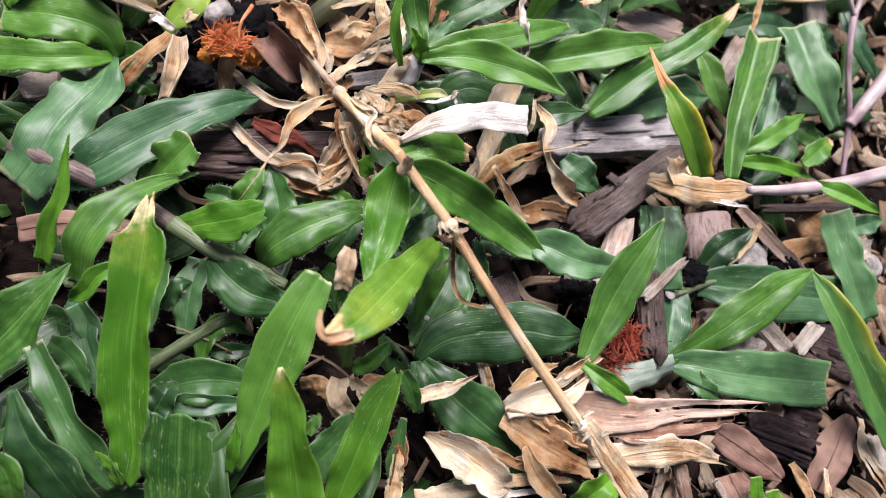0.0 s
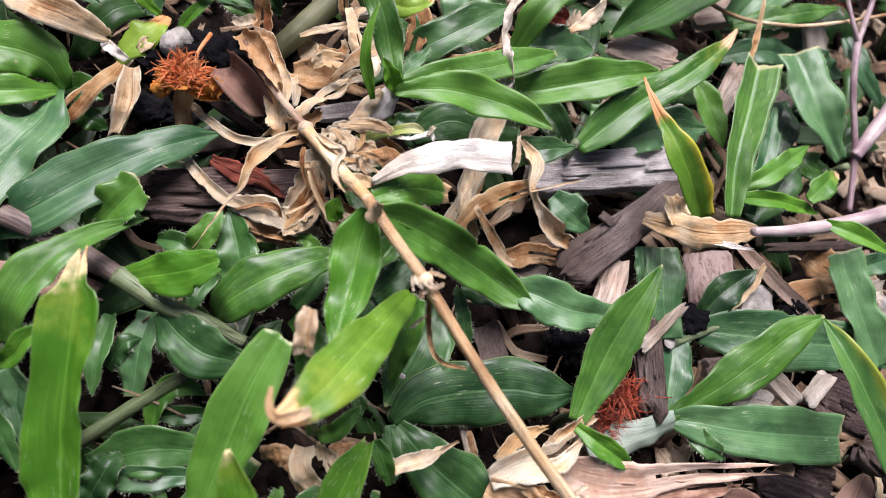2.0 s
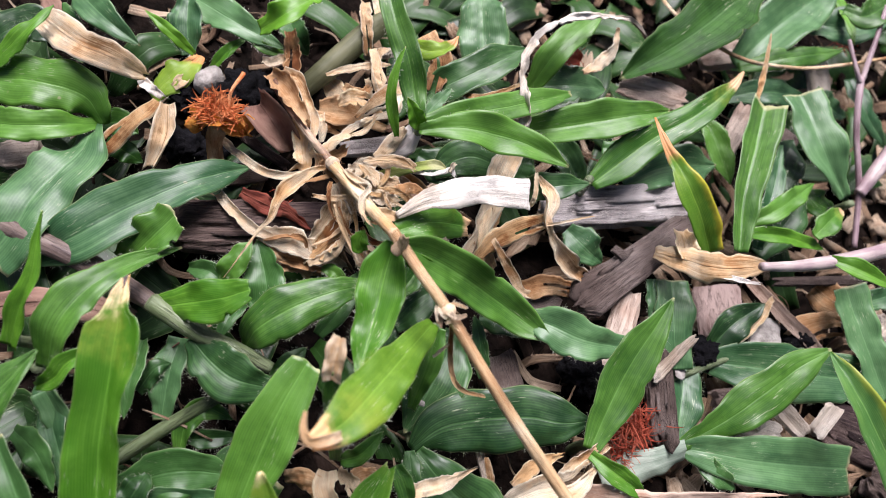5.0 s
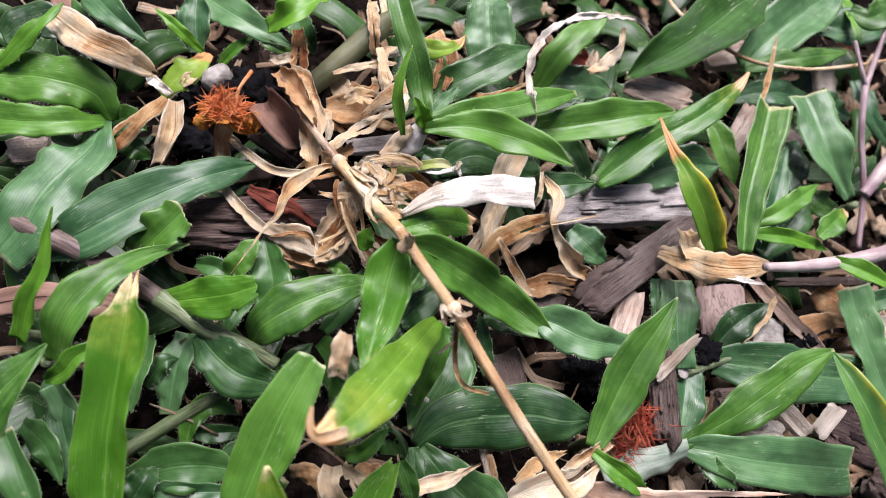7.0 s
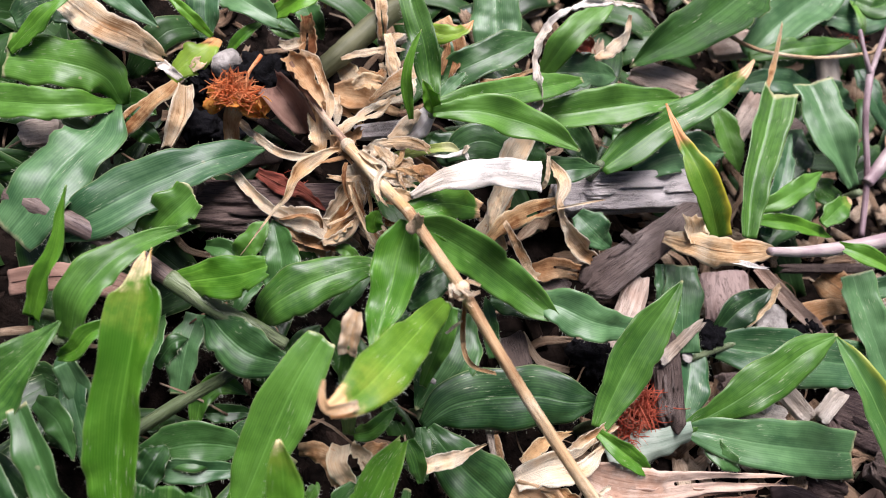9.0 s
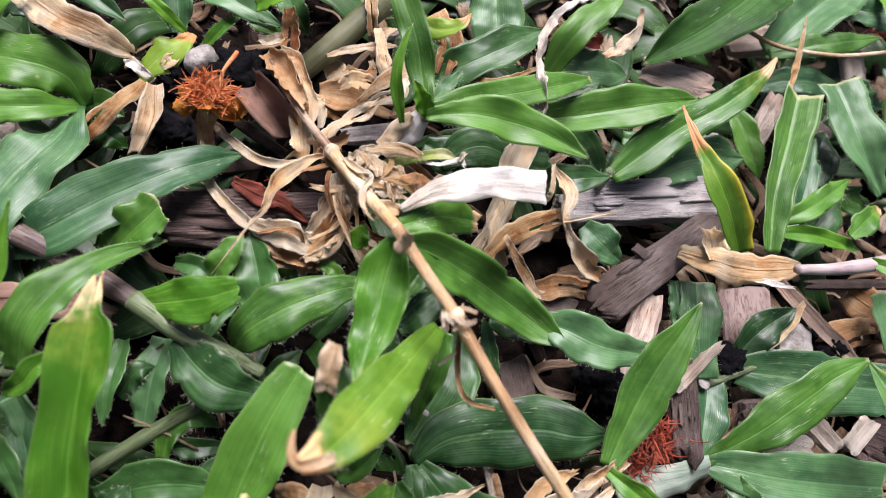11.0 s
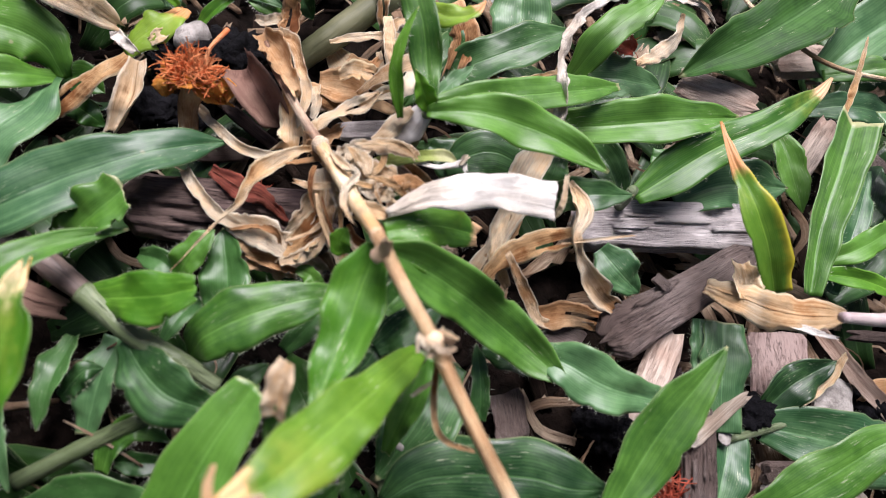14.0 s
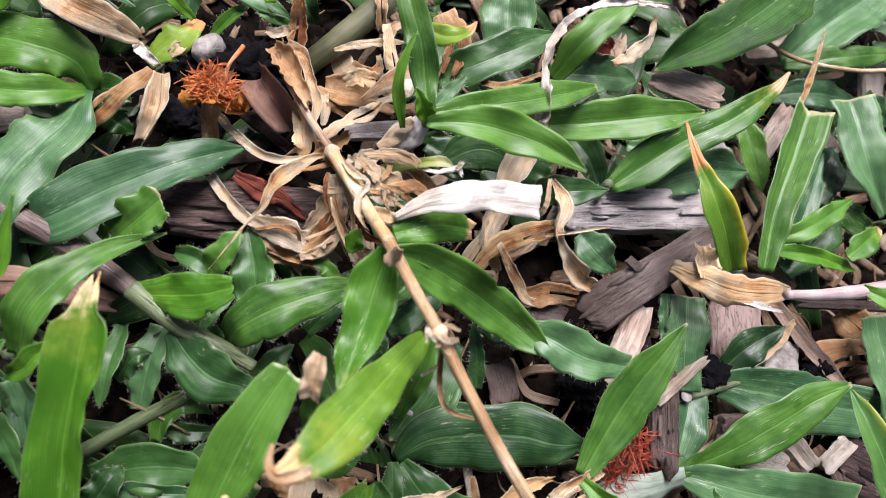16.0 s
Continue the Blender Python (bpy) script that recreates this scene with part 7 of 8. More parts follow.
ribbon([(0.0540, 0.0732, 0.0100), (0.0566, 0.0791, 0.0120), (0.0607, 0.0834, 0.0120)], [0.0025, 0.0033, 0.0010], STRAW, label='small tan dry leaf under the stalk', twist=0.0, torn=0.09, crease=0.07, crumple=0.04, crinkle=0.035, ragged=0.5)
ribbon([(0.0659, 0.0781, 0.0080), (0.0743, 0.0787, 0.0100), (0.0836, 0.0825, 0.0110), (0.0944, 0.0891, 0.0120), (0.1111, 0.0980, 0.0120)], [0.0052, 0.0093, 0.0078, 0.0047, 0.0011], LEAF_PINK, label='lobed pinkish-brown dead leaf under the stalk', twist=0.0, torn=0.09, crease=0.07, crumple=0.03, crinkle=0.035, ragged=0.6)
ribbon([(0.0761, 0.0765, 0.0080), (0.0844, 0.0794, 0.0100), (0.0945, 0.0852, 0.0100), (0.1074, 0.0936, 0.0090)], [0.0052, 0.0067, 0.0058, 0.0016], LEAF_PINK, label='split pinkish dry strip of leaf with a frayed end', twist=0.0, torn=0.09, crease=0.07, crumple=0.04, crinkle=0.035, ragged=0.6)
ribbon([(0.0770, 0.0684, 0.0060), (0.0846, 0.0731, 0.0080), (0.0940, 0.0790, 0.0090), (0.1084, 0.0832, 0.0060)], [0.0038, 0.0062, 0.0073, 0.0019], STRAW_PALE, label='cream-coloured broad dry leaf', twist=0.0, torn=0.09, crease=0.07, crumple=0.04, crinkle=0.035, ragged=0.5, curl=-0.2)
ribbon([(0.0813, 0.0674, 0.0040), (0.0872, 0.0704, 0.0050), (0.0920, 0.0740, 0.0050)], [0.0039, 0.0039, 0.0013], STRAW_PALE, label='bleached dry leaf under the cream one', twist=0.0, torn=0.09, crease=0.07, crumple=0.04, crinkle=0.035, ragged=0.5)
ribbon([(0.0547, 0.0680, 0.0080), (0.0624, 0.0675, 0.0090), (0.0707, 0.0673, 0.0080), (0.0800, 0.0684, 0.0060)], [0.0055, 0.0090, 0.0088, 0.0046], STRAW_BROWN, label='broad brown dry leaf under the stalk', twist=0.0, torn=0.09, crease=0.07, crumple=0.03, crinkle=0.035, ragged=0.5)
ribbon([(0.0584, 0.0713, 0.0100), (0.0663, 0.0710, 0.0100), (0.0748, 0.0705, 0.0090)], [0.0025, 0.0043, 0.0025], STRAW, label='tan dry leaf lying along the stalk', twist=0.0, torn=0.09, crease=0.07, crumple=0.04, crinkle=0.035, ragged=0.5)
ribbon([(0.0408, 0.0575, 0.0050), (0.0490, 0.0569, 0.0080), (0.0571, 0.0559, 0.0070), (0.0632, 0.0560, 0.0040)], [0.0017, 0.0088, 0.0081, 0.0013], STRAW_PALE, label='hollow greyish-pale dry leaf on dark soil', twist=0.0, torn=0.09, crease=0.07, crumple=0.04, crinkle=0.035, ragged=0.5, curl=0.5, fold=0.25, rip=0)
ribbon([(0.0433, 0.0588, 0.0080), (0.0539, 0.0599, 0.0080), (0.0663, 0.0607, 0.0060)], [0.0010, 0.0030, 0.0018], STRAW_BROWN, label='narrow brown dry strip on the hollow leaf', twist=0.0, torn=0.09, crease=0.07, crumple=0.04, crinkle=0.035, ragged=0.5)
ribbon([(0.0451, 0.0446, 0.0020), (0.0547, 0.0513, 0.0040), (0.0655, 0.0583, 0.0050), (0.0749, 0.0628, 0.0040)], [0.0042, 0.0037, 0.0030, 0.0015], STRAW_PALE, label='long pale dry leaf on dark soil', twist=0.0, torn=0.09, crease=0.07, crumple=0.04, crinkle=0.035, ragged=0.5)
ribbon([(0.0518, 0.0467, 0.0020), (0.0613, 0.0531, 0.0030), (0.0705, 0.0584, 0.0030)], [0.0017, 0.0022, 0.0010], STRAW_WHITE, label='straight bleached dry straw on soil', twist=0.0, torn=0.09, crease=0.07, crumple=0.04, crinkle=0.035, ragged=0.5)
ribbon([(0.0616, 0.0642, 0.0090), (0.0664, 0.0602, 0.0080), (0.0742, 0.0578, 0.0050)], [0.0017, 0.0052, 0.0043], STRAW_ORANGE, label='curled orange-tan dry leaf beside the fresh leaf', twist=0.0, torn=0.09, crease=0.07, crumple=0.04, crinkle=0.035, ragged=0.5, curl=0.4)
ribbon([(0.0354, 0.0631, 0.0110), (0.0400, 0.0669, 0.0120), (0.0448, 0.0723, 0.0120)], [0.0036, 0.0032, 0.0004], STRAW_PALE, label='torn pale dry leaf between blades', twist=0.0, torn=0.09, crease=0.07, crumple=0.04, crinkle=0.035, ragged=0.6)
ribbon([(0.0347, 0.0558, 0.0030), (0.0380, 0.0520, 0.0040), (0.0400, 0.0453, 0.0020)], [0.0037, 0.0029, 0.0024], STRAW_BROWN, label='brown dry leaf between blades', twist=0.0, torn=0.09, crease=0.07, crumple=0.04, crinkle=0.035, ragged=0.5)
ribbon([(0.0246, 0.0591, 0.0030), (0.0257, 0.0620, 0.0050), (0.0297, 0.0630, 0.0030)], [0.0050, 0.0050, 0.0025], STRAW_BROWN, label='rusty-brown dry sheath between blades', twist=0.0, torn=0.09, crease=0.07, crumple=0.03, crinkle=0.035, ragged=0.5)
ribbon([(0.0467, 0.0759, 0.0100), (0.0493, 0.0734, 0.0080), (0.0512, 0.0718, 0.0060)], [0.0010, 0.0018, 0.0010], STRAW_PALE, label='small pale sliver under the wide blade', twist=0.0, torn=0.09, crease=0.07, crumple=0.04, crinkle=0.035, ragged=0.5)
ribbon([(0.0014, 0.1223, 0.0180), (0.0079, 0.1236, 0.0120), (0.0130, 0.1229, 0.0080)], 0.0046, STRAW_BROWN, label='brown dry leaf under the white strip')
ribbon([(-0.0290, 0.1647, 0.0160), (-0.0241, 0.1568, 0.0160), (-0.0206, 0.1528, 0.0120)], 0.0034, STRAW_PALE, label='grey bleached dry leaf hanging down')
ribbon([(-0.0279, 0.1691, 0.0140), (-0.0237, 0.1639, 0.0140), (-0.0218, 0.1616, 0.0120)], 0.0024, STRAW_PALE, label='small grey dry strip of leaf')
ribbon([(-0.0190, 0.1600, 0.0100), (-0.0198, 0.1549, 0.0100), (-0.0146, 0.1482, 0.0070)], 0.0032, STRAW_PALE, label='curled tan dry grass leaf on the litter')
ribbon([(0.0015, 0.1521, 0.0160), (0.0100, 0.1519, 0.0200), (0.0173, 0.1621, 0.0200)], 0.0017, STRAW, label='thin dry twig-like straw', fold=0.6)
ribbon([(0.0346, 0.1229, 0.0240), (0.0453, 0.1316, 0.0260)], 0.0006, STRAW_PALE, label='needle-thin dry grass bristle')
ribbon([(0.0277, 0.1197, 0.0160), (0.0359, 0.1172, 0.0100), (0.0416, 0.1160, 0.0070), (0.0508, 0.1222, 0.0060)], 0.0024, STRAW_PALE, label='curled tan dry grass leaf on the litter')
ribbon([(0.0385, 0.1152, 0.0060), (0.0444, 0.1197, 0.0080), (0.0515, 0.1242, 0.0050)], 0.0054, STRAW_BROWN, label='brown dry leaf wedged under bark')
ribbon([(0.0316, 0.1174, 0.0080), (0.0259, 0.1199, 0.0130), (0.0240, 0.1271, 0.0150)], 0.0029, STRAW, label='curled tan dry grass leaf on the litter')
ribbon([(-0.0870, 0.1173, 0.0140), (-0.0744, 0.1135, 0.0180), (-0.0677, 0.1153, 0.0160), (-0.0635, 0.1203, 0.0070)], 0.0081, STRAW_PALE, label='large pale ribbed dry leaf', crease=0.05, cut=0.2, rip=0)
ribbon([(-0.0563, 0.1140, 0.0100), (-0.0583, 0.1061, 0.0090), (-0.0615, 0.0975, 0.0040)], 0.0046, STRAW, label='curled tan dry grass leaf on the litter', cut=0.8)
ribbon([(-0.0538, 0.1144, 0.0100), (-0.0500, 0.1077, 0.0080), (-0.0500, 0.1009, 0.0030)], 0.005, STRAW_PALE, label='pale hollow dry sheath on soil', curl=0.9)
ribbon([(-0.0253, 0.1354, 0.0060), (-0.0185, 0.1373, 0.0080), (-0.0091, 0.1419, 0.0050)], 0.0071, STRAW_BROWN, label='dull brown dry leaf behind the stalk')
ribbon([(-0.0281, 0.1450, 0.0050), (-0.0200, 0.1402, 0.0070), (-0.0177, 0.1457, 0.0050)], 0.0058, STRAW, label='curled tan dry grass leaf on the litter')
ribbon([(-0.0190, 0.1487, 0.0090), (-0.0165, 0.1452, 0.0100), (-0.0147, 0.1430, 0.0080)], 0.0017, STRAW_ORANGE, label='small orange dry scale of bark')
ribbon([(-0.0298, 0.1321, 0.0040), (-0.0210, 0.1332, 0.0060), (-0.0147, 0.1339, 0.0040)], 0.0048, STRAW_BROWN, label='curled tan dry grass leaf on the litter')
ribbon([(-0.0100, 0.1486, 0.0100), (-0.0089, 0.1430, 0.0100), (-0.0136, 0.1367, 0.0090)], 0.0037, STRAW_PALE, label='curled tan dry grass leaf on the litter')
ribbon([(0.0952, 0.1513, 0.0060), (0.1069, 0.1447, 0.0070), (0.1215, 0.1423, 0.0040)], 0.0041, WOOD_PINK, label='greyish-pink dry strip across bark')
ribbon([(0.1012, 0.1483, 0.0080), (0.0982, 0.1382, 0.0070), (0.0962, 0.1313, 0.0040)], 0.0026, STRAW, label='thin dry straw across the bark')
ribbon([(0.1107, 0.1409, 0.0040), (0.1155, 0.1481, 0.0060), (0.1256, 0.1549, 0.0050)], 0.0075, STRAW_BROWN, label='brown flaking dead leaf on bark')
ribbon([(0.1135, 0.1598, 0.0060), (0.1200, 0.1574, 0.0070), (0.1303, 0.1584, 0.0050)], 0.0091, STRAW_BROWN, label='brown flaking dead leaf on bark')
ribbon([(-0.0579, 0.0574, 0.0030), (-0.0477, 0.0637, 0.0060), (-0.0317, 0.0695, 0.0030)], 0.0064, LEAF_BROWN, label='reddish-brown dead leaf under the grass', crease=0.02, crumple=0.012, torn=0.01, twist=0.0, fold=0.12, curl=-0.1)
ribbon([(-0.0359, 0.1251, 0.0120), (-0.0301, 0.1212, 0.0140), (-0.0247, 0.1208, 0.0070)], 0.0079, LEAF_BROWN, label='purple-brown curved seed husk', name='seed_husk', category='seed husk', cut=0.05, curl=0.9, crinkle=0.01, ragged=0.05, crease=0.02, crumple=0.012, torn=0.01)
ribbon([(0.1328, 0.1579, 0.0100), (0.1283, 0.1524, 0.0110), (0.1268, 0.1511, 0.0100)], 0.0059, WOOD_PALE, label='curled tan dry grass leaf on the litter')
ribbon([(0.0574, 0.0572, 0.0050), (0.0633, 0.0618, 0.0070), (0.0715, 0.0638, 0.0060)], 0.002, STRAW_PALE, label='curled tan dry grass leaf on the litter', crinkle=0.09, ragged=0.7)
ribbon([(0.1371, 0.0889, 0.0010), (0.1371, 0.1006, 0.0050), (0.1367, 0.1088, 0.0080)], 0.0094, LEAF_BROWN, label='oval brown dead leaf on litter', cut=0.2, belly=0.55, ragged=0.02, crinkle=0.02, crease=0.02, crumple=0.012, torn=0.01, twist=0.0, fold=0.12, curl=-0.1)
ribbon([(0.1070, 0.0901, 0.0030), (0.1165, 0.0881, 0.0050), (0.1256, 0.0864, 0.0040)], 0.0085, LEAF_BROWN, label='dark reddish dead leaf on soil', cut=0.2, ragged=0.05, crease=0.02, crumple=0.012, torn=0.01, twist=0.0, fold=0.12, curl=-0.1)
ribbon([(0.1137, 0.0824, 0.0010), (0.1166, 0.0780, 0.0030), (0.1223, 0.0736, 0.0010)], 0.0089, LEAF_BROWN, label='pinkish dead leaf on dark soil', cut=0.3, ragged=0.05, crease=0.02, crumple=0.012, torn=0.01, twist=0.0, fold=0.12, curl=-0.1)
ribbon([(0.1419, 0.1107, 0.0050), (0.1441, 0.1024, 0.0060), (0.1544, 0.0968, 0.0040)], 0.0031, STRAW_PALE, label='curled tan dry grass leaf on the litter')
ribbon([(0.1268, 0.0913, 0.0040), (0.1299, 0.0884, 0.0050), (0.1357, 0.0839, 0.0030)], 0.0025, STRAW, label='curled tan dry grass leaf on the litter')
ribbon([(0.1360, 0.0942, 0.0040), (0.1370, 0.0888, 0.0050), (0.1389, 0.0854, 0.0030)], 0.0017, STRAW_PALE, label='curled tan dry grass leaf on the litter')
ribbon([(0.0409, 0.0407, 0.0020), (0.0392, 0.0462, 0.0040), (0.0371, 0.0515, 0.0050)], 0.0036, STRAW, label='curled tan dry grass leaf on the litter')
ribbon([(0.0114, 0.0550, 0.0040), (0.0174, 0.0562, 0.0070), (0.0224, 0.0524, 0.0040)], 0.0042, STRAW_BROWN, label='brown crumpled dry leaf between blades', crinkle=0.1)
ribbon([(0.0185, 0.0596, 0.0060), (0.0201, 0.0560, 0.0080), (0.0243, 0.0539, 0.0050)], 0.0048, STRAW_ORANGE, label='curled tan dry grass leaf on the litter')
ribbon([(0.0207, 0.0609, 0.0050), (0.0256, 0.0589, 0.0070), (0.0281, 0.0557, 0.0050)], 0.0037, STRAW, label='curled tan dry grass leaf on the litter')
ribbon([(0.0218, 0.1811, 0.0170), (0.0247, 0.1793, 0.0190), (0.0279, 0.1818, 0.0170)], 0.0051, FILAMENT_RED, label='crumpled red fallen petal between blades', name='fallen_petal', category='petal', fold=0.5)
branch((-0.038, 0.0911, 0.003), (-0.0038, 0.1103, 0.004), 0.0124, 0.009, BARK_DARK, 'dark damp broken branch half buried in litter', relief=0.0009)
branch((0.0371, 0.14, 0.006), (0.0734, 0.1641, 0.008), 0.0111, 0.008, WOOD_GREY, 'weathered grey ridged piece of branch', jag=0.04, relief=0.0006)
branch((0.0538, 0.1193, 0.0080), (0.0726, 0.1536, 0.0130), 0.0108, 0.0045, BARK_BROWN, 'thick brown-grey slab of bark leaning on wood', flakes=1, name='bark_slab', category='bark', jag=0.08, relief=0.0005, taper=0.35)
chip((0.0555, 0.1352, 0.0132), (0.0589, 0.1344, 0.0132), 0.0022, 0.0012, BARK_BROWN, 'small flake stuck to the bark', name='bark_flake', category='bark')
chip((0.0408, 0.1858, 0.013), (0.0604, 0.1908, 0.014), 0.007, 0.002, WOOD_PINK, 'mauve-grey split wood chip behind grass')
chip((0.0786, 0.1853, 0.005), (0.0787, 0.2026, 0.012), 0.0056, 0.003, WOOD_PINK, 'pale pink upright wood chip')
chip((0.0671, 0.1097, 0.003), (0.0652, 0.1298, 0.007), 0.0068, 0.003, WOOD_PINK, 'pink-tan split wood chip beside bark')
chip((0.0769, 0.1109, 0.007), (0.0838, 0.127, 0.007), 0.0028, 0.003, WOOD_PALE, 'pale thin stick of wood')
chip((0.0866, 0.1454, 0.005), (0.0936, 0.133, 0.004), 0.0127, 0.002, WOOD_MAUVE, 'flat mauve-brown square of bark', jag=0.03, uneven=0.03)
chip((0.1026, 0.1435, 0.004), (0.1052, 0.1328, 0.004), 0.0081, 0.004, STONE, 'crumbly white chip among bark')
branch((0.0768, 0.1209, 0.004), (0.0855, 0.0987, 0.004), 0.0068, 0.006, BARK_BROWN, 'brown ridged splinter of bark', flakes=4, name='bark_chunk', category='bark', relief=0.0009, jag=0.2)
chip((0.1087, 0.1237, 0.004), (0.121, 0.1196, 0.002), 0.0048, 0.003, WOOD_PALE, 'cream-coloured flat splinter of wood')
chip((0.1025, 0.1135, 0.002), (0.1145, 0.1165, 0.002), 0.0062, 0.003, WOOD_PALE, 'whitish frayed wood chip')
branch((0.1259, 0.1255, 0.001), (0.1494, 0.1286, 0.001), 0.0131, 0.006, BARK_DARK, 'dark fissured bark chunk', flakes=4, name='bark_chunk', category='bark', relief=0.0009, jag=0.2)
chip((0.1226, 0.1204, 0.003), (0.1251, 0.1293, 0.006), 0.0043, 0.003, WOOD_PALE, 'small cream splinter of wood')
chip((0.1003, 0.1529, 0.008), (0.1256, 0.1676, 0.009), 0.0025, 0.002, BARK_BROWN, 'thin dark brown dead twig', name='twig', category='twig')
chip((-0.0151, 0.1277, 0.006), (-0.0021, 0.137, 0.008), 0.0043, 0.003, WOOD_GREY, 'grey split wood chip under straw')
chip((-0.08, 0.0873, 0.001), (-0.0729, 0.0934, 0.002), 0.0059, 0.004, WOOD_PINK, 'brown wood chip under leaves')
chip((-0.037, 0.1189, 0.005), (-0.024, 0.1178, 0.004), 0.0025, 0.003, BARK_DARK, 'dark thin splinter of bark')
chip((0.0429, 0.1155, 0.004), (0.0508, 0.1174, 0.004), 0.0077, 0.003, BARK_BROWN, 'mauve-brown flat piece of bark')
chip((0.0426, 0.1019, 0.001), (0.0486, 0.0944, 0.001), 0.0066, 0.003, BARK_BROWN, 'brown chip in the hollow')
chip((0.0701, 0.1251, 0.003), (0.0747, 0.1152, 0.003), 0.0039, 0.003, BARK_DARK, 'dark chip beside the pink wood')
chip((0.0818, 0.1497, 0.005), (0.0953, 0.1551, 0.006), 0.0046, 0.003, BARK_BROWN, 'brown strip of bark under straw')
chip((0.0621, 0.2181, 0.005), (0.0769, 0.2327, 0.005), 0.008, 0.004, WOOD_PINK, 'mauve wood chip behind the grass')
chip((0.1005, 0.2502, 0.003), (0.1056, 0.2278, 0.004), 0.0062, 0.004, WOOD_PALE, 'pale grey wood chip')
chip((0.0917, 0.19, 0.003), (0.098, 0.2091, 0.005), 0.0069, 0.004, BARK_BROWN, 'brown chip between blades')
chip((0.0948, 0.1163, 0.003), (0.1045, 0.1229, 0.003), 0.0043, 0.003, BARK_BROWN, 'brown chip under the blade')
chip((0.0961, 0.1146, 0.003), (0.1035, 0.113, 0.003), 0.0061, 0.003, STONE, 'pale grey chip of wood')
chip((-0.0241, 0.158, 0.005), (-0.0181, 0.1629, 0.006), 0.0025, 0.002, WOOD_PALE, 'tan splinter behind the runner')
chip((0.0042, 0.1615, 0.009), (0.0044, 0.1689, 0.012), 0.0039, 0.003, BARK_BROWN, 'dark brown upright bark flake')
chip((-0.0367, 0.1072, 0.003), (-0.0276, 0.1147, 0.003), 0.0049, 0.005, BARK_BROWN, 'brown bark bit above the branch')
chip((0.1224, 0.1526, 0.009), (0.1328, 0.1512, 0.009), 0.0056, 0.004, WOOD_PALE, 'pale knobbly wood chip')
branch((0.1258, 0.1057, -0.002), (0.1358, 0.1073, -0.002), 0.0069, 0.004, BARK_DARK, 'dark damp chunk of bark on soil', flakes=4, name='bark_chunk', category='bark', relief=0.0009, jag=0.2)
branch((0.1167, 0.0958, 0.001), (0.1344, 0.0981, 0.001), 0.0101, 0.005, BARK_DARK, 'dark damp chunk of bark on soil', flakes=4, name='bark_chunk', category='bark', relief=0.0009, jag=0.2)
branch((0.139, 0.1177, 0.003), (0.1536, 0.1134, 0.003), 0.0089, 0.005, BARK_BROWN, 'purple-brown damp piece of bark', flakes=4, name='bark_chunk', category='bark', relief=0.0009, jag=0.2)
chip((0.0999, 0.0788, 0.002), (0.1045, 0.0711, 0.002), 0.0029, 0.003, WOOD_PINK, 'thin brown splinter of wood')
chip((0.1099, 0.0792, 0.002), (0.1139, 0.0761, 0.002), 0.0019, 0.002, WOOD_PALE, 'tan splinter of split wood')
chip((0.1482, 0.1093, 0.003), (0.1538, 0.1011, 0.003), 0.0035, 0.003, WOOD_PALE, 'pale splinter of split wood')
chip((0.046, 0.0785, 0.003), (0.0504, 0.0732, 0.002), 0.0018, 0.002, WOOD_PALE, 'small white splinter of wood')
lump((-0.0504, 0.1262, 0.008), 0.0037, STONE, 'stone', 'small rough whitish stone', 'stone', seed=2, rough=0.22, freq=2.0, squash=(0.85, 1, 1))
lump((-0.0419, 0.1286, 0.008), 0.0053, CHARCOAL, 'charcoal_lump', 'round black charcoal lump', 'charcoal', sub=4, freq=5.0, seed=3, rough=0.45)
lump((-0.0333, 0.1271, 0.006), 0.0033, CHARCOAL, 'charcoal_lump', 'small black charcoal lump', 'charcoal', sub=4, freq=5.0, seed=5, rough=0.45)
lump((-0.0541, 0.1222, 0.004), 0.0042, CHARCOAL, 'charcoal_lump', 'black charcoal lump beside the flower', 'charcoal', sub=4, freq=5.0, seed=7, rough=0.45)
lump((0.0888, 0.1264, 0.003), 0.0036, CHARCOAL, 'charcoal_lump', 'blue-black charcoal lump among bark', 'charcoal', sub=4, freq=5.0, seed=9, rough=0.45)
lump((0.1129, 0.1428, 0.003), 0.0042, CHARCOAL, 'charcoal_lump', 'blue-black charcoal lump on soil', 'charcoal', sub=4, freq=5.0, seed=11, rough=0.45)
lump((0.0628, 0.1072, 0.001), 0.0049, CHARCOAL, 'charcoal_lump', 'blue-black charcoal lump in the hollow', 'charcoal', sub=4, freq=5.0, seed=13, rough=0.45)
lump((-0.0486, 0.1112, 0.001), 0.0041, CHARCOAL, 'charcoal_lump', 'dull black charcoal crumbs on soil', 'charcoal', sub=4, freq=5.0, seed=15, rough=0.45)
lump((-0.0418, 0.1125, 0.0), 0.0036, CHARCOAL, 'charcoal_lump', 'dull black charcoal crumbs on soil', 'charcoal', sub=4, freq=5.0, seed=17, rough=0.45)
lump((0.1056, 0.1179, 0.003), 0.0034, STONE, 'stone', 'small grey pebble under a blade', 'stone', seed=19)
lump((0.0694, 0.1824, 0.004), 0.0036, STONE, 'stone', 'brown-grey pebble between blades', 'stone', seed=21)
lump((0.1361, 0.1543, 0.005), 0.004, STONE, 'stone', 'pale crumbly pebble among bark', 'stone', seed=23)
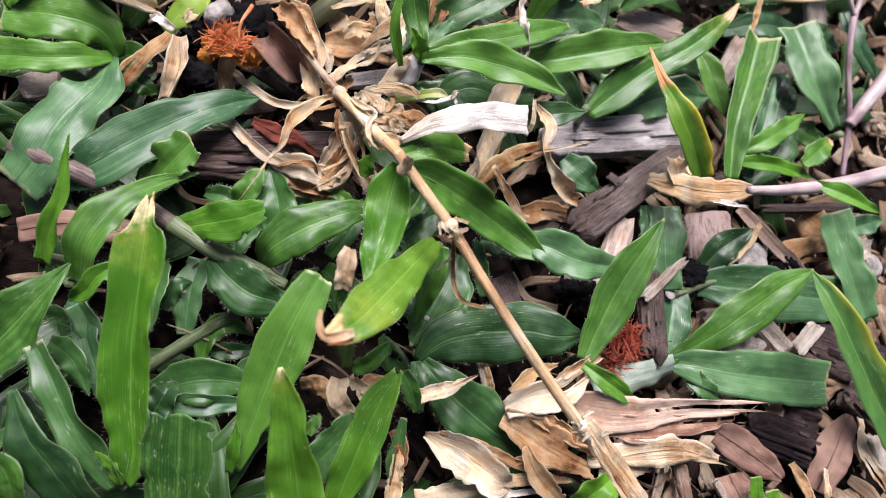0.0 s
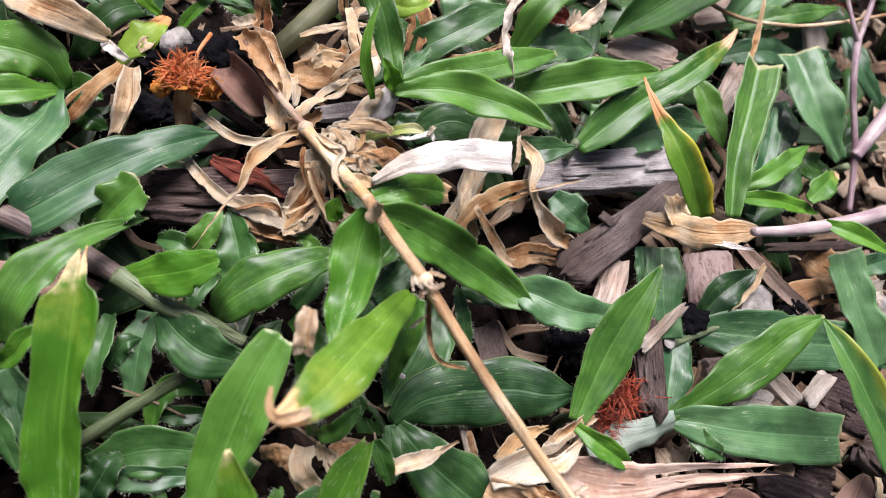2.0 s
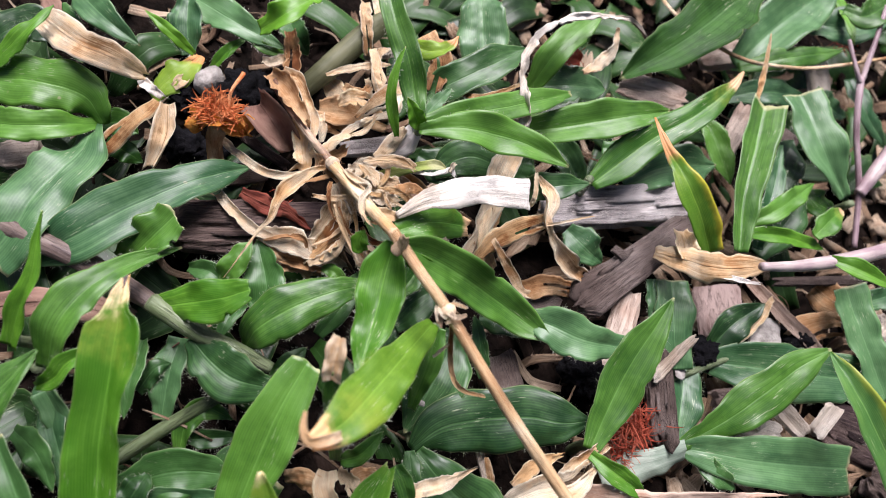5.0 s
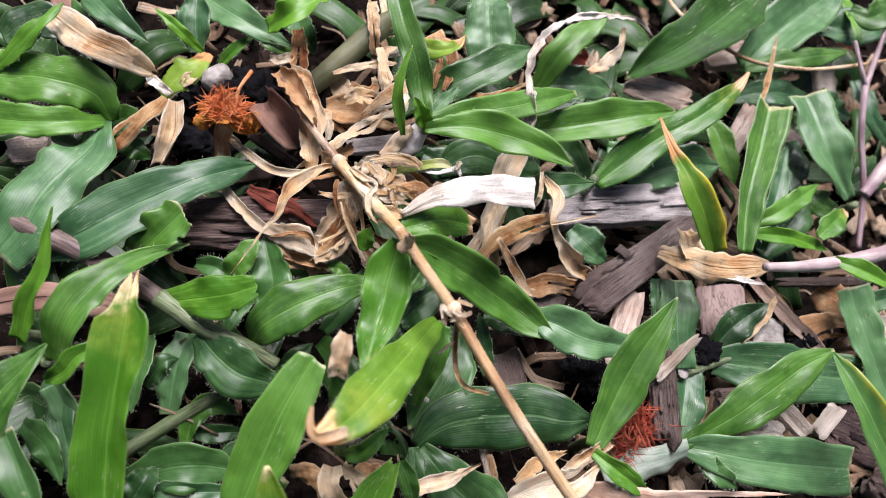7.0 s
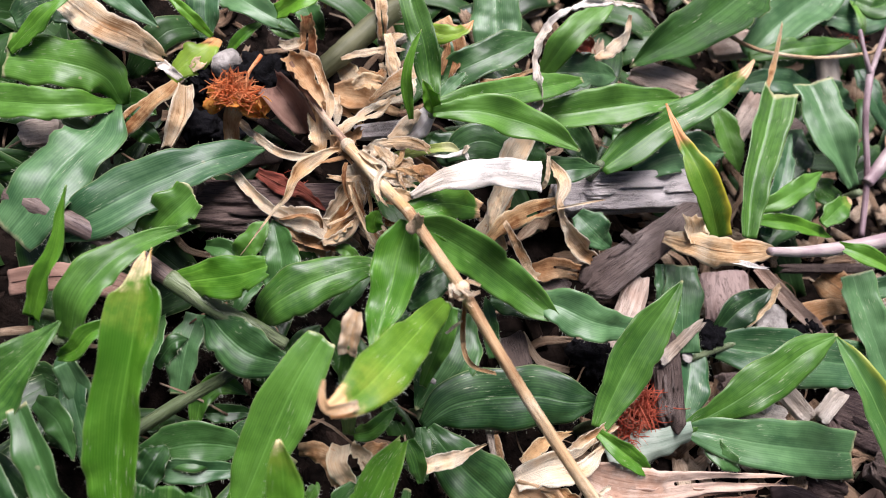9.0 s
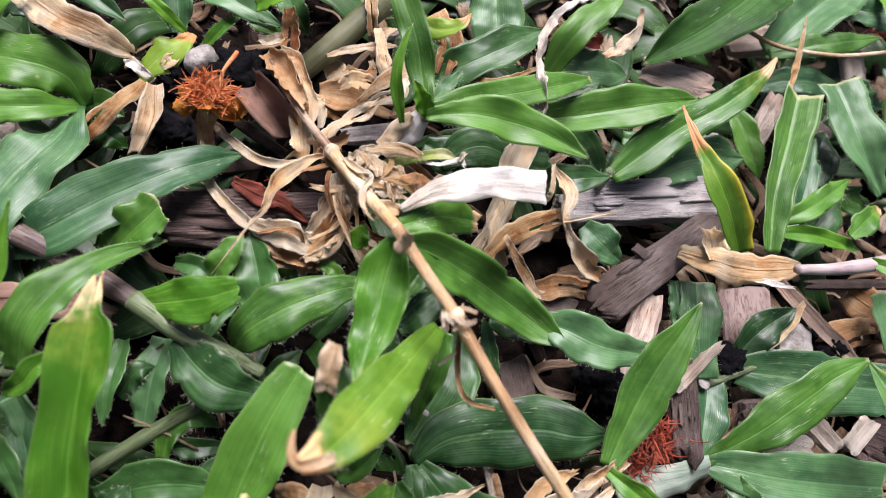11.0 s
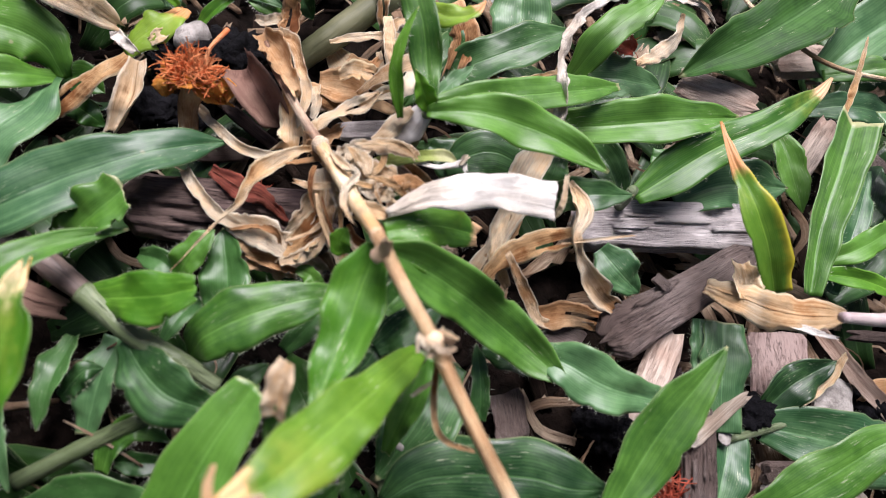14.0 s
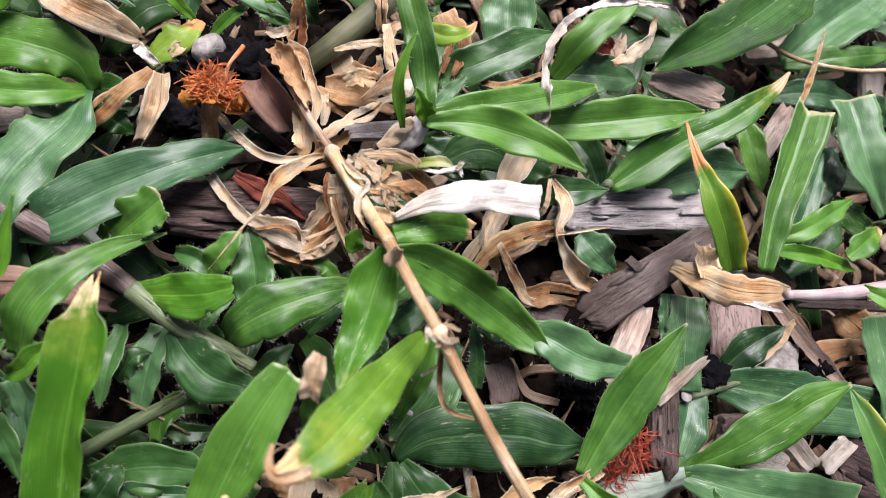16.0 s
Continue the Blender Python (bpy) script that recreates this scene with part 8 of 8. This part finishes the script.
ribbon([(-0.0986, 0.1285, 0.0040), (-0.0921, 0.1244, 0.0060), (-0.0899, 0.1228, 0.0040)], 0.0047, LEAF_BROWN, label='rust-brown dead leaf behind the grass', cut=0.4, crease=0.02, crumple=0.012, torn=0.01, twist=0.0, fold=0.12, curl=-0.1)
lump((0.0844, 0.1175, 0.0046), 0.0015, STONE, 'white_fleck', 'chalky white fleck on a grass blade', 'fleck', squash=(1, 1, 0.2), sub=2)
lump((0.0297, 0.0804, 0.0075), 0.001, STONE, 'tan_fleck', 'small oval tan fleck on a blade', 'fleck', squash=(1, 0.6, 0.25), sub=2)
g = plant((-0.0382, 0.1094, 0.005), 'fallen orange flower with shrivelled petals and tangled filaments', name='fallen_flower', category='flower', group='')
tube([(-0.0380, 0.1089, 0.0040), (-0.0399, 0.1117, 0.0090), (-0.0401, 0.1146, 0.0140)], [0.00197, 0.00184, 0.00236], STRAW_BROWN, 'flower_stalk', g, label='olive-brown flower stalk')
ribbon([(-0.0402, 0.1149, 0.0150), (-0.0418, 0.1132, 0.0170), (-0.0436, 0.1102, 0.0120)], 0.0029, PETAL, parent=g, name='petal', cut=0.2, crinkle=0.06, ragged=0.1, crease=0.03)
ribbon([(-0.0403, 0.1158, 0.0150), (-0.0362, 0.1150, 0.0160), (-0.0346, 0.1156, 0.0120)], 0.0029, PETAL, parent=g, name='petal', cut=0.2, crinkle=0.06, ragged=0.1, crease=0.03)
ribbon([(-0.0399, 0.1151, 0.0150), (-0.0363, 0.1139, 0.0150), (-0.0339, 0.1179, 0.0090)], 0.0029, PETAL, parent=g, name='petal', cut=0.2, crinkle=0.06, ragged=0.1, crease=0.03)
ribbon([(-0.0430, 0.1123, 0.0160), (-0.0388, 0.1122, 0.0180), (-0.0374, 0.1158, 0.0160)], 0.0029, PETAL, parent=g, name='petal', cut=0.2, crinkle=0.06, ragged=0.1, crease=0.03)
ribbon([(-0.0408, 0.1137, 0.0160), (-0.0424, 0.1118, 0.0160), (-0.0430, 0.1106, 0.0130)], 0.0029, PETAL, parent=g, name='petal', cut=0.2, crinkle=0.06, ragged=0.1, crease=0.03)
ribbon([(-0.0467, 0.1133, 0.0140), (-0.0438, 0.1136, 0.0170), (-0.0408, 0.1138, 0.0170)], 0.0029, PETAL, parent=g, name='petal', cut=0.2, crinkle=0.06, ragged=0.1, crease=0.03)
tuft((-0.0406, 0.1149, 0.017), 0.0046, 420, FILAMENT, 'stamen_tuft', g, seed=1, flat=0.4, up=0.45, thick=0.00026, sway=0.45)
tuft((-0.0368, 0.1162, 0.014), 0.003, 60, FILAMENT, 'stamen_tuft', g, seed=2, up=0.1)
ribbon([(-0.0433, 0.1122, 0.0160), (-0.0445, 0.1106, 0.0150), (-0.0438, 0.1098, 0.0120)], [0.0018, 0.0036, 0.0016], PETAL, parent=g, name='petal', crinkle=0.04, ragged=0.1, crease=0.03, twist=0.0)
ribbon([(-0.0364, 0.1173, 0.0150), (-0.0345, 0.1177, 0.0140), (-0.0345, 0.1165, 0.0110)], [0.0018, 0.0037, 0.0013], PETAL, parent=g, name='petal', crinkle=0.04, ragged=0.1, crease=0.03, twist=0.0)
ribbon([(-0.0433, 0.1114, 0.0165), (-0.0403, 0.1138, 0.0175), (-0.0362, 0.1157, 0.0165)], [0.0018, 0.0025, 0.0015], PETAL, parent=g, name='petal', crinkle=0.04, ragged=0.1, crease=0.03, twist=0.0)
ribbon([(-0.0396, 0.1136, 0.0155), (-0.0378, 0.1141, 0.0140), (-0.0371, 0.1136, 0.0120)], [0.0018, 0.0029, 0.0013], PETAL, parent=g, name='petal', crinkle=0.04, ragged=0.1, crease=0.03, twist=0.0)
tube([(-0.0384, 0.1164, 0.0180), (-0.0397, 0.1193, 0.0200), (-0.0402, 0.1254, 0.0200)], [0.00038, 0.00038, 0.0005], FILAMENT, 'pistil', g)
tuft((0.0762, 0.0998, 0.004), 0.0062, 220, FILAMENT_RED, 'stamen_tuft', None, 'tangle of dark red fallen flower filaments', 'flower filaments', seed=1112, thick=0.00022, sway=0.7)
tuft((0.0776, 0.093, 0.002), 0.004, 60, FILAMENT_RED, 'stamen_tuft', None, 'small tangle of red filaments', 'flower filaments', seed=1100)
tuft((0.0245, 0.1832, 0.015), 0.004, 90, FILAMENT_RED, 'stamen_tuft', None, 'red fallen flower filaments behind the grass', 'flower filaments', seed=1000)
tuft((0.1073, 0.2603, 0.006), 0.0045, 70, FILAMENT_RED, 'stamen_tuft', None, 'orange-red dried flower behind the pink stems', 'flower filaments', seed=1490)
tuft((-0.0195, 0.106, 0.007), 0.004, 30, FILAMENT_RED, 'stamen_tuft', None, 'red shredded flower threads', 'flower filaments', seed=490)
tuft((0.0719, 0.0641, 0.003), 0.0028, 40, FILAMENT, 'stamen_tuft', None, 'small orange flower threads', 'flower filaments', seed=8)
g = plant((0.0445, 0.2274, 0.01), 'thin bare tan tendril arching over the grass', name='tendril', category='tendril', group='')
tube([(0.0408, 0.2254, 0.0140), (0.0492, 0.2147, 0.0180), (0.0679, 0.2091, 0.0200), (0.0845, 0.2149, 0.0210), (0.0972, 0.2239, 0.0220), (0.1180, 0.2438, 0.0220)], [0.00049, 0.00056, 0.00056, 0.00056, 0.00056, 0.00049], STALK, 'stem', g, n=60)


# ---- loose litter and the lawn round about ----
def gather(pieces, name, material, label, category):
    """One object out of many small pieces of vertices, faces and uvs."""
    verts, faces, uvs, at = [], [], [], 0
    for v, f, uv in pieces:
        verts.append(v)
        uvs.append(uv)
        faces += [tuple(i + at for i in q) for q in f]
        at += len(v)
    ob = mesh_object(name, np.concatenate(verts), faces, np.concatenate(uvs), [material])
    return tagged(ob, label, category, kind="stuff")


def aslant(x, y):
    """Across and along the patch, which runs aslant to the axes."""
    x, y = x - 0.04, y - 0.12
    return x * 0.86 + y * 0.5, y * 0.86 - x * 0.5


def litter(count, seed, size, half, where, name, label, material, slim=(0.12, 0.5), lift=0.0035):
    rng = np.random.default_rng(seed)
    pieces = []
    while len(pieces) < count:
        x, y = rng.uniform(-half, half) + 0.04, rng.uniform(-half, half) + 0.12
        if not where(*aslant(x, y)):
            continue
        a, long = rng.uniform(0, 6.28), size * rng.uniform(0.5, 1.6)
        z = ground_height(x, y) + rng.uniform(0.0003, lift)
        d = np.array([math.cos(a) * long / 2, math.sin(a) * long / 2, rng.uniform(-0.1, 0.2) * long])
        c = np.array([x, y, z])
        pieces.append(splinter(c - d, c + d, long * rng.uniform(*slim), long * rng.uniform(0.05, 0.14), rng.uniform(-30, 30), len(pieces), 0.2, 4, 7, 0.25))
    return gather(pieces, name, material, label, "litter")


def anywhere(p, q):
    return True


def barky_side(p, q):
    return p > 0.015


litter(800, 3, 0.009, 0.2, anywhere, "dark_litter", "dark bark crumbs on black soil, deepened for shade", LITTER_DARK)
litter(1500, 5, 0.0035, 0.17, anywhere, "fine_litter", "fine crumbs of bark and soil, darkened for shade", LITTER_DARK)
litter(380, 7, 0.011, 0.15, barky_side, "bark_litter", "mauve and tan chips of bark and wood", LITTER, lift=0.006)
litter(600, 9, 0.006, 0.15, anywhere, "straw_litter", "small tan bits of straw and bark", LITTER, slim=(0.08, 0.3), lift=0.005)


def lawn(count, seed, where, reach, low, name, label, material, tall=1.0):
    """Short broad blades scattered over a part of the place."""
    rng = np.random.default_rng(seed)
    pieces = []
    while len(pieces) < count:
        x, y = rng.uniform(-reach, reach) + 0.04, rng.uniform(-reach, reach) + 0.12
        if not where(*aslant(x, y)) or math.hypot(x - 0.04, y - 0.12) > reach:
            continue
        a, long = rng.uniform(0, 6.28), rng.uniform(0.02, 0.045)
        z = ground_height(x, y)
        h = low * rng.uniform(0.3, 1.0)
        pts = [(x, y, z), (x + math.cos(a) * long * 0.5, y + math.sin(a) * long * 0.5, z + h), (x + math.cos(a) * long, y + math.sin(a) * long, z + h * rng.uniform(0.4, 1.0) * tall)]
        pieces.append(sheet(pts, rng.uniform(0.006, 0.011), seed=len(pieces), n=10, m=4, cut=rng.choice([0, 0, 0.6]), roll=rng.uniform(-25, 25), crinkle=0.02)[:3])
    return gather(pieces, name, material, label, "grass")


def straws(count, seed, where, name, label, material, slim=(0.0012, 0.0045), lift=0.007):
    """Torn bits of dry leaf lying every way."""
    rng = np.random.default_rng(seed)
    pieces = []
    while len(pieces) < count:
        x, y = rng.uniform(-0.15, 0.15) + 0.04, rng.uniform(-0.15, 0.15) + 0.12
        if not where(*aslant(x, y)):
            continue
        a, long = rng.uniform(0, 6.28), rng.uniform(0.006, 0.02)
        z, t = ground_height(x, y) + rng.uniform(0.001, lift), rng.uniform(-0.3, 0.3)
        dx, dy = math.cos(a) * long, math.sin(a) * long
        pts = [(x - dx / 2, y - dy / 2, z), (x + dy * t, y - dx * t, z + 0.002 * rng.random()), (x + dx / 2, y + dy / 2, z + rng.uniform(-0.002, 0.003))]
        pieces.append(sheet(pts, rng.uniform(*slim), seed=len(pieces), n=9, m=4, cut=rng.uniform(0, 0.9), base=0.8, crinkle=0.06, ragged=0.5, twist=rng.uniform(-90, 90), roll=rng.uniform(-40, 40))[:3])
    return gather(pieces, name, material, label, "litter")


def littered(p, q):
    return p > 0.0 or (q > 0.0 and p > -0.09)


straws(360, 21, littered, "straw_bits", "torn tan and brown bits of dry leaf", LITTER)
straws(220, 23, anywhere, "dry_fibres", "fine pale fibres of dry grass and root", LITTER, (0.0003, 0.0007), 0.011)


def outside(p, q):
    return abs(p) > 0.15 or abs(q) > 0.12


def grassy_side(p, q):
    return abs(q) < 0.13 and (p < -0.02 or q > 0.035) and not (p < -0.03 and q > 0.015 and p > -0.1)


lawn(2800, 11, outside, 0.75, 0.022, "surrounding_grass", "green broad-bladed lawn grass round the litter", COVER_SHADED)
lawn(210, 13, grassy_side, 0.16, 0.011, "low_grass", "low grass blades close to the soil, coloured dark for shade", COVER_SHADED, 0.6)
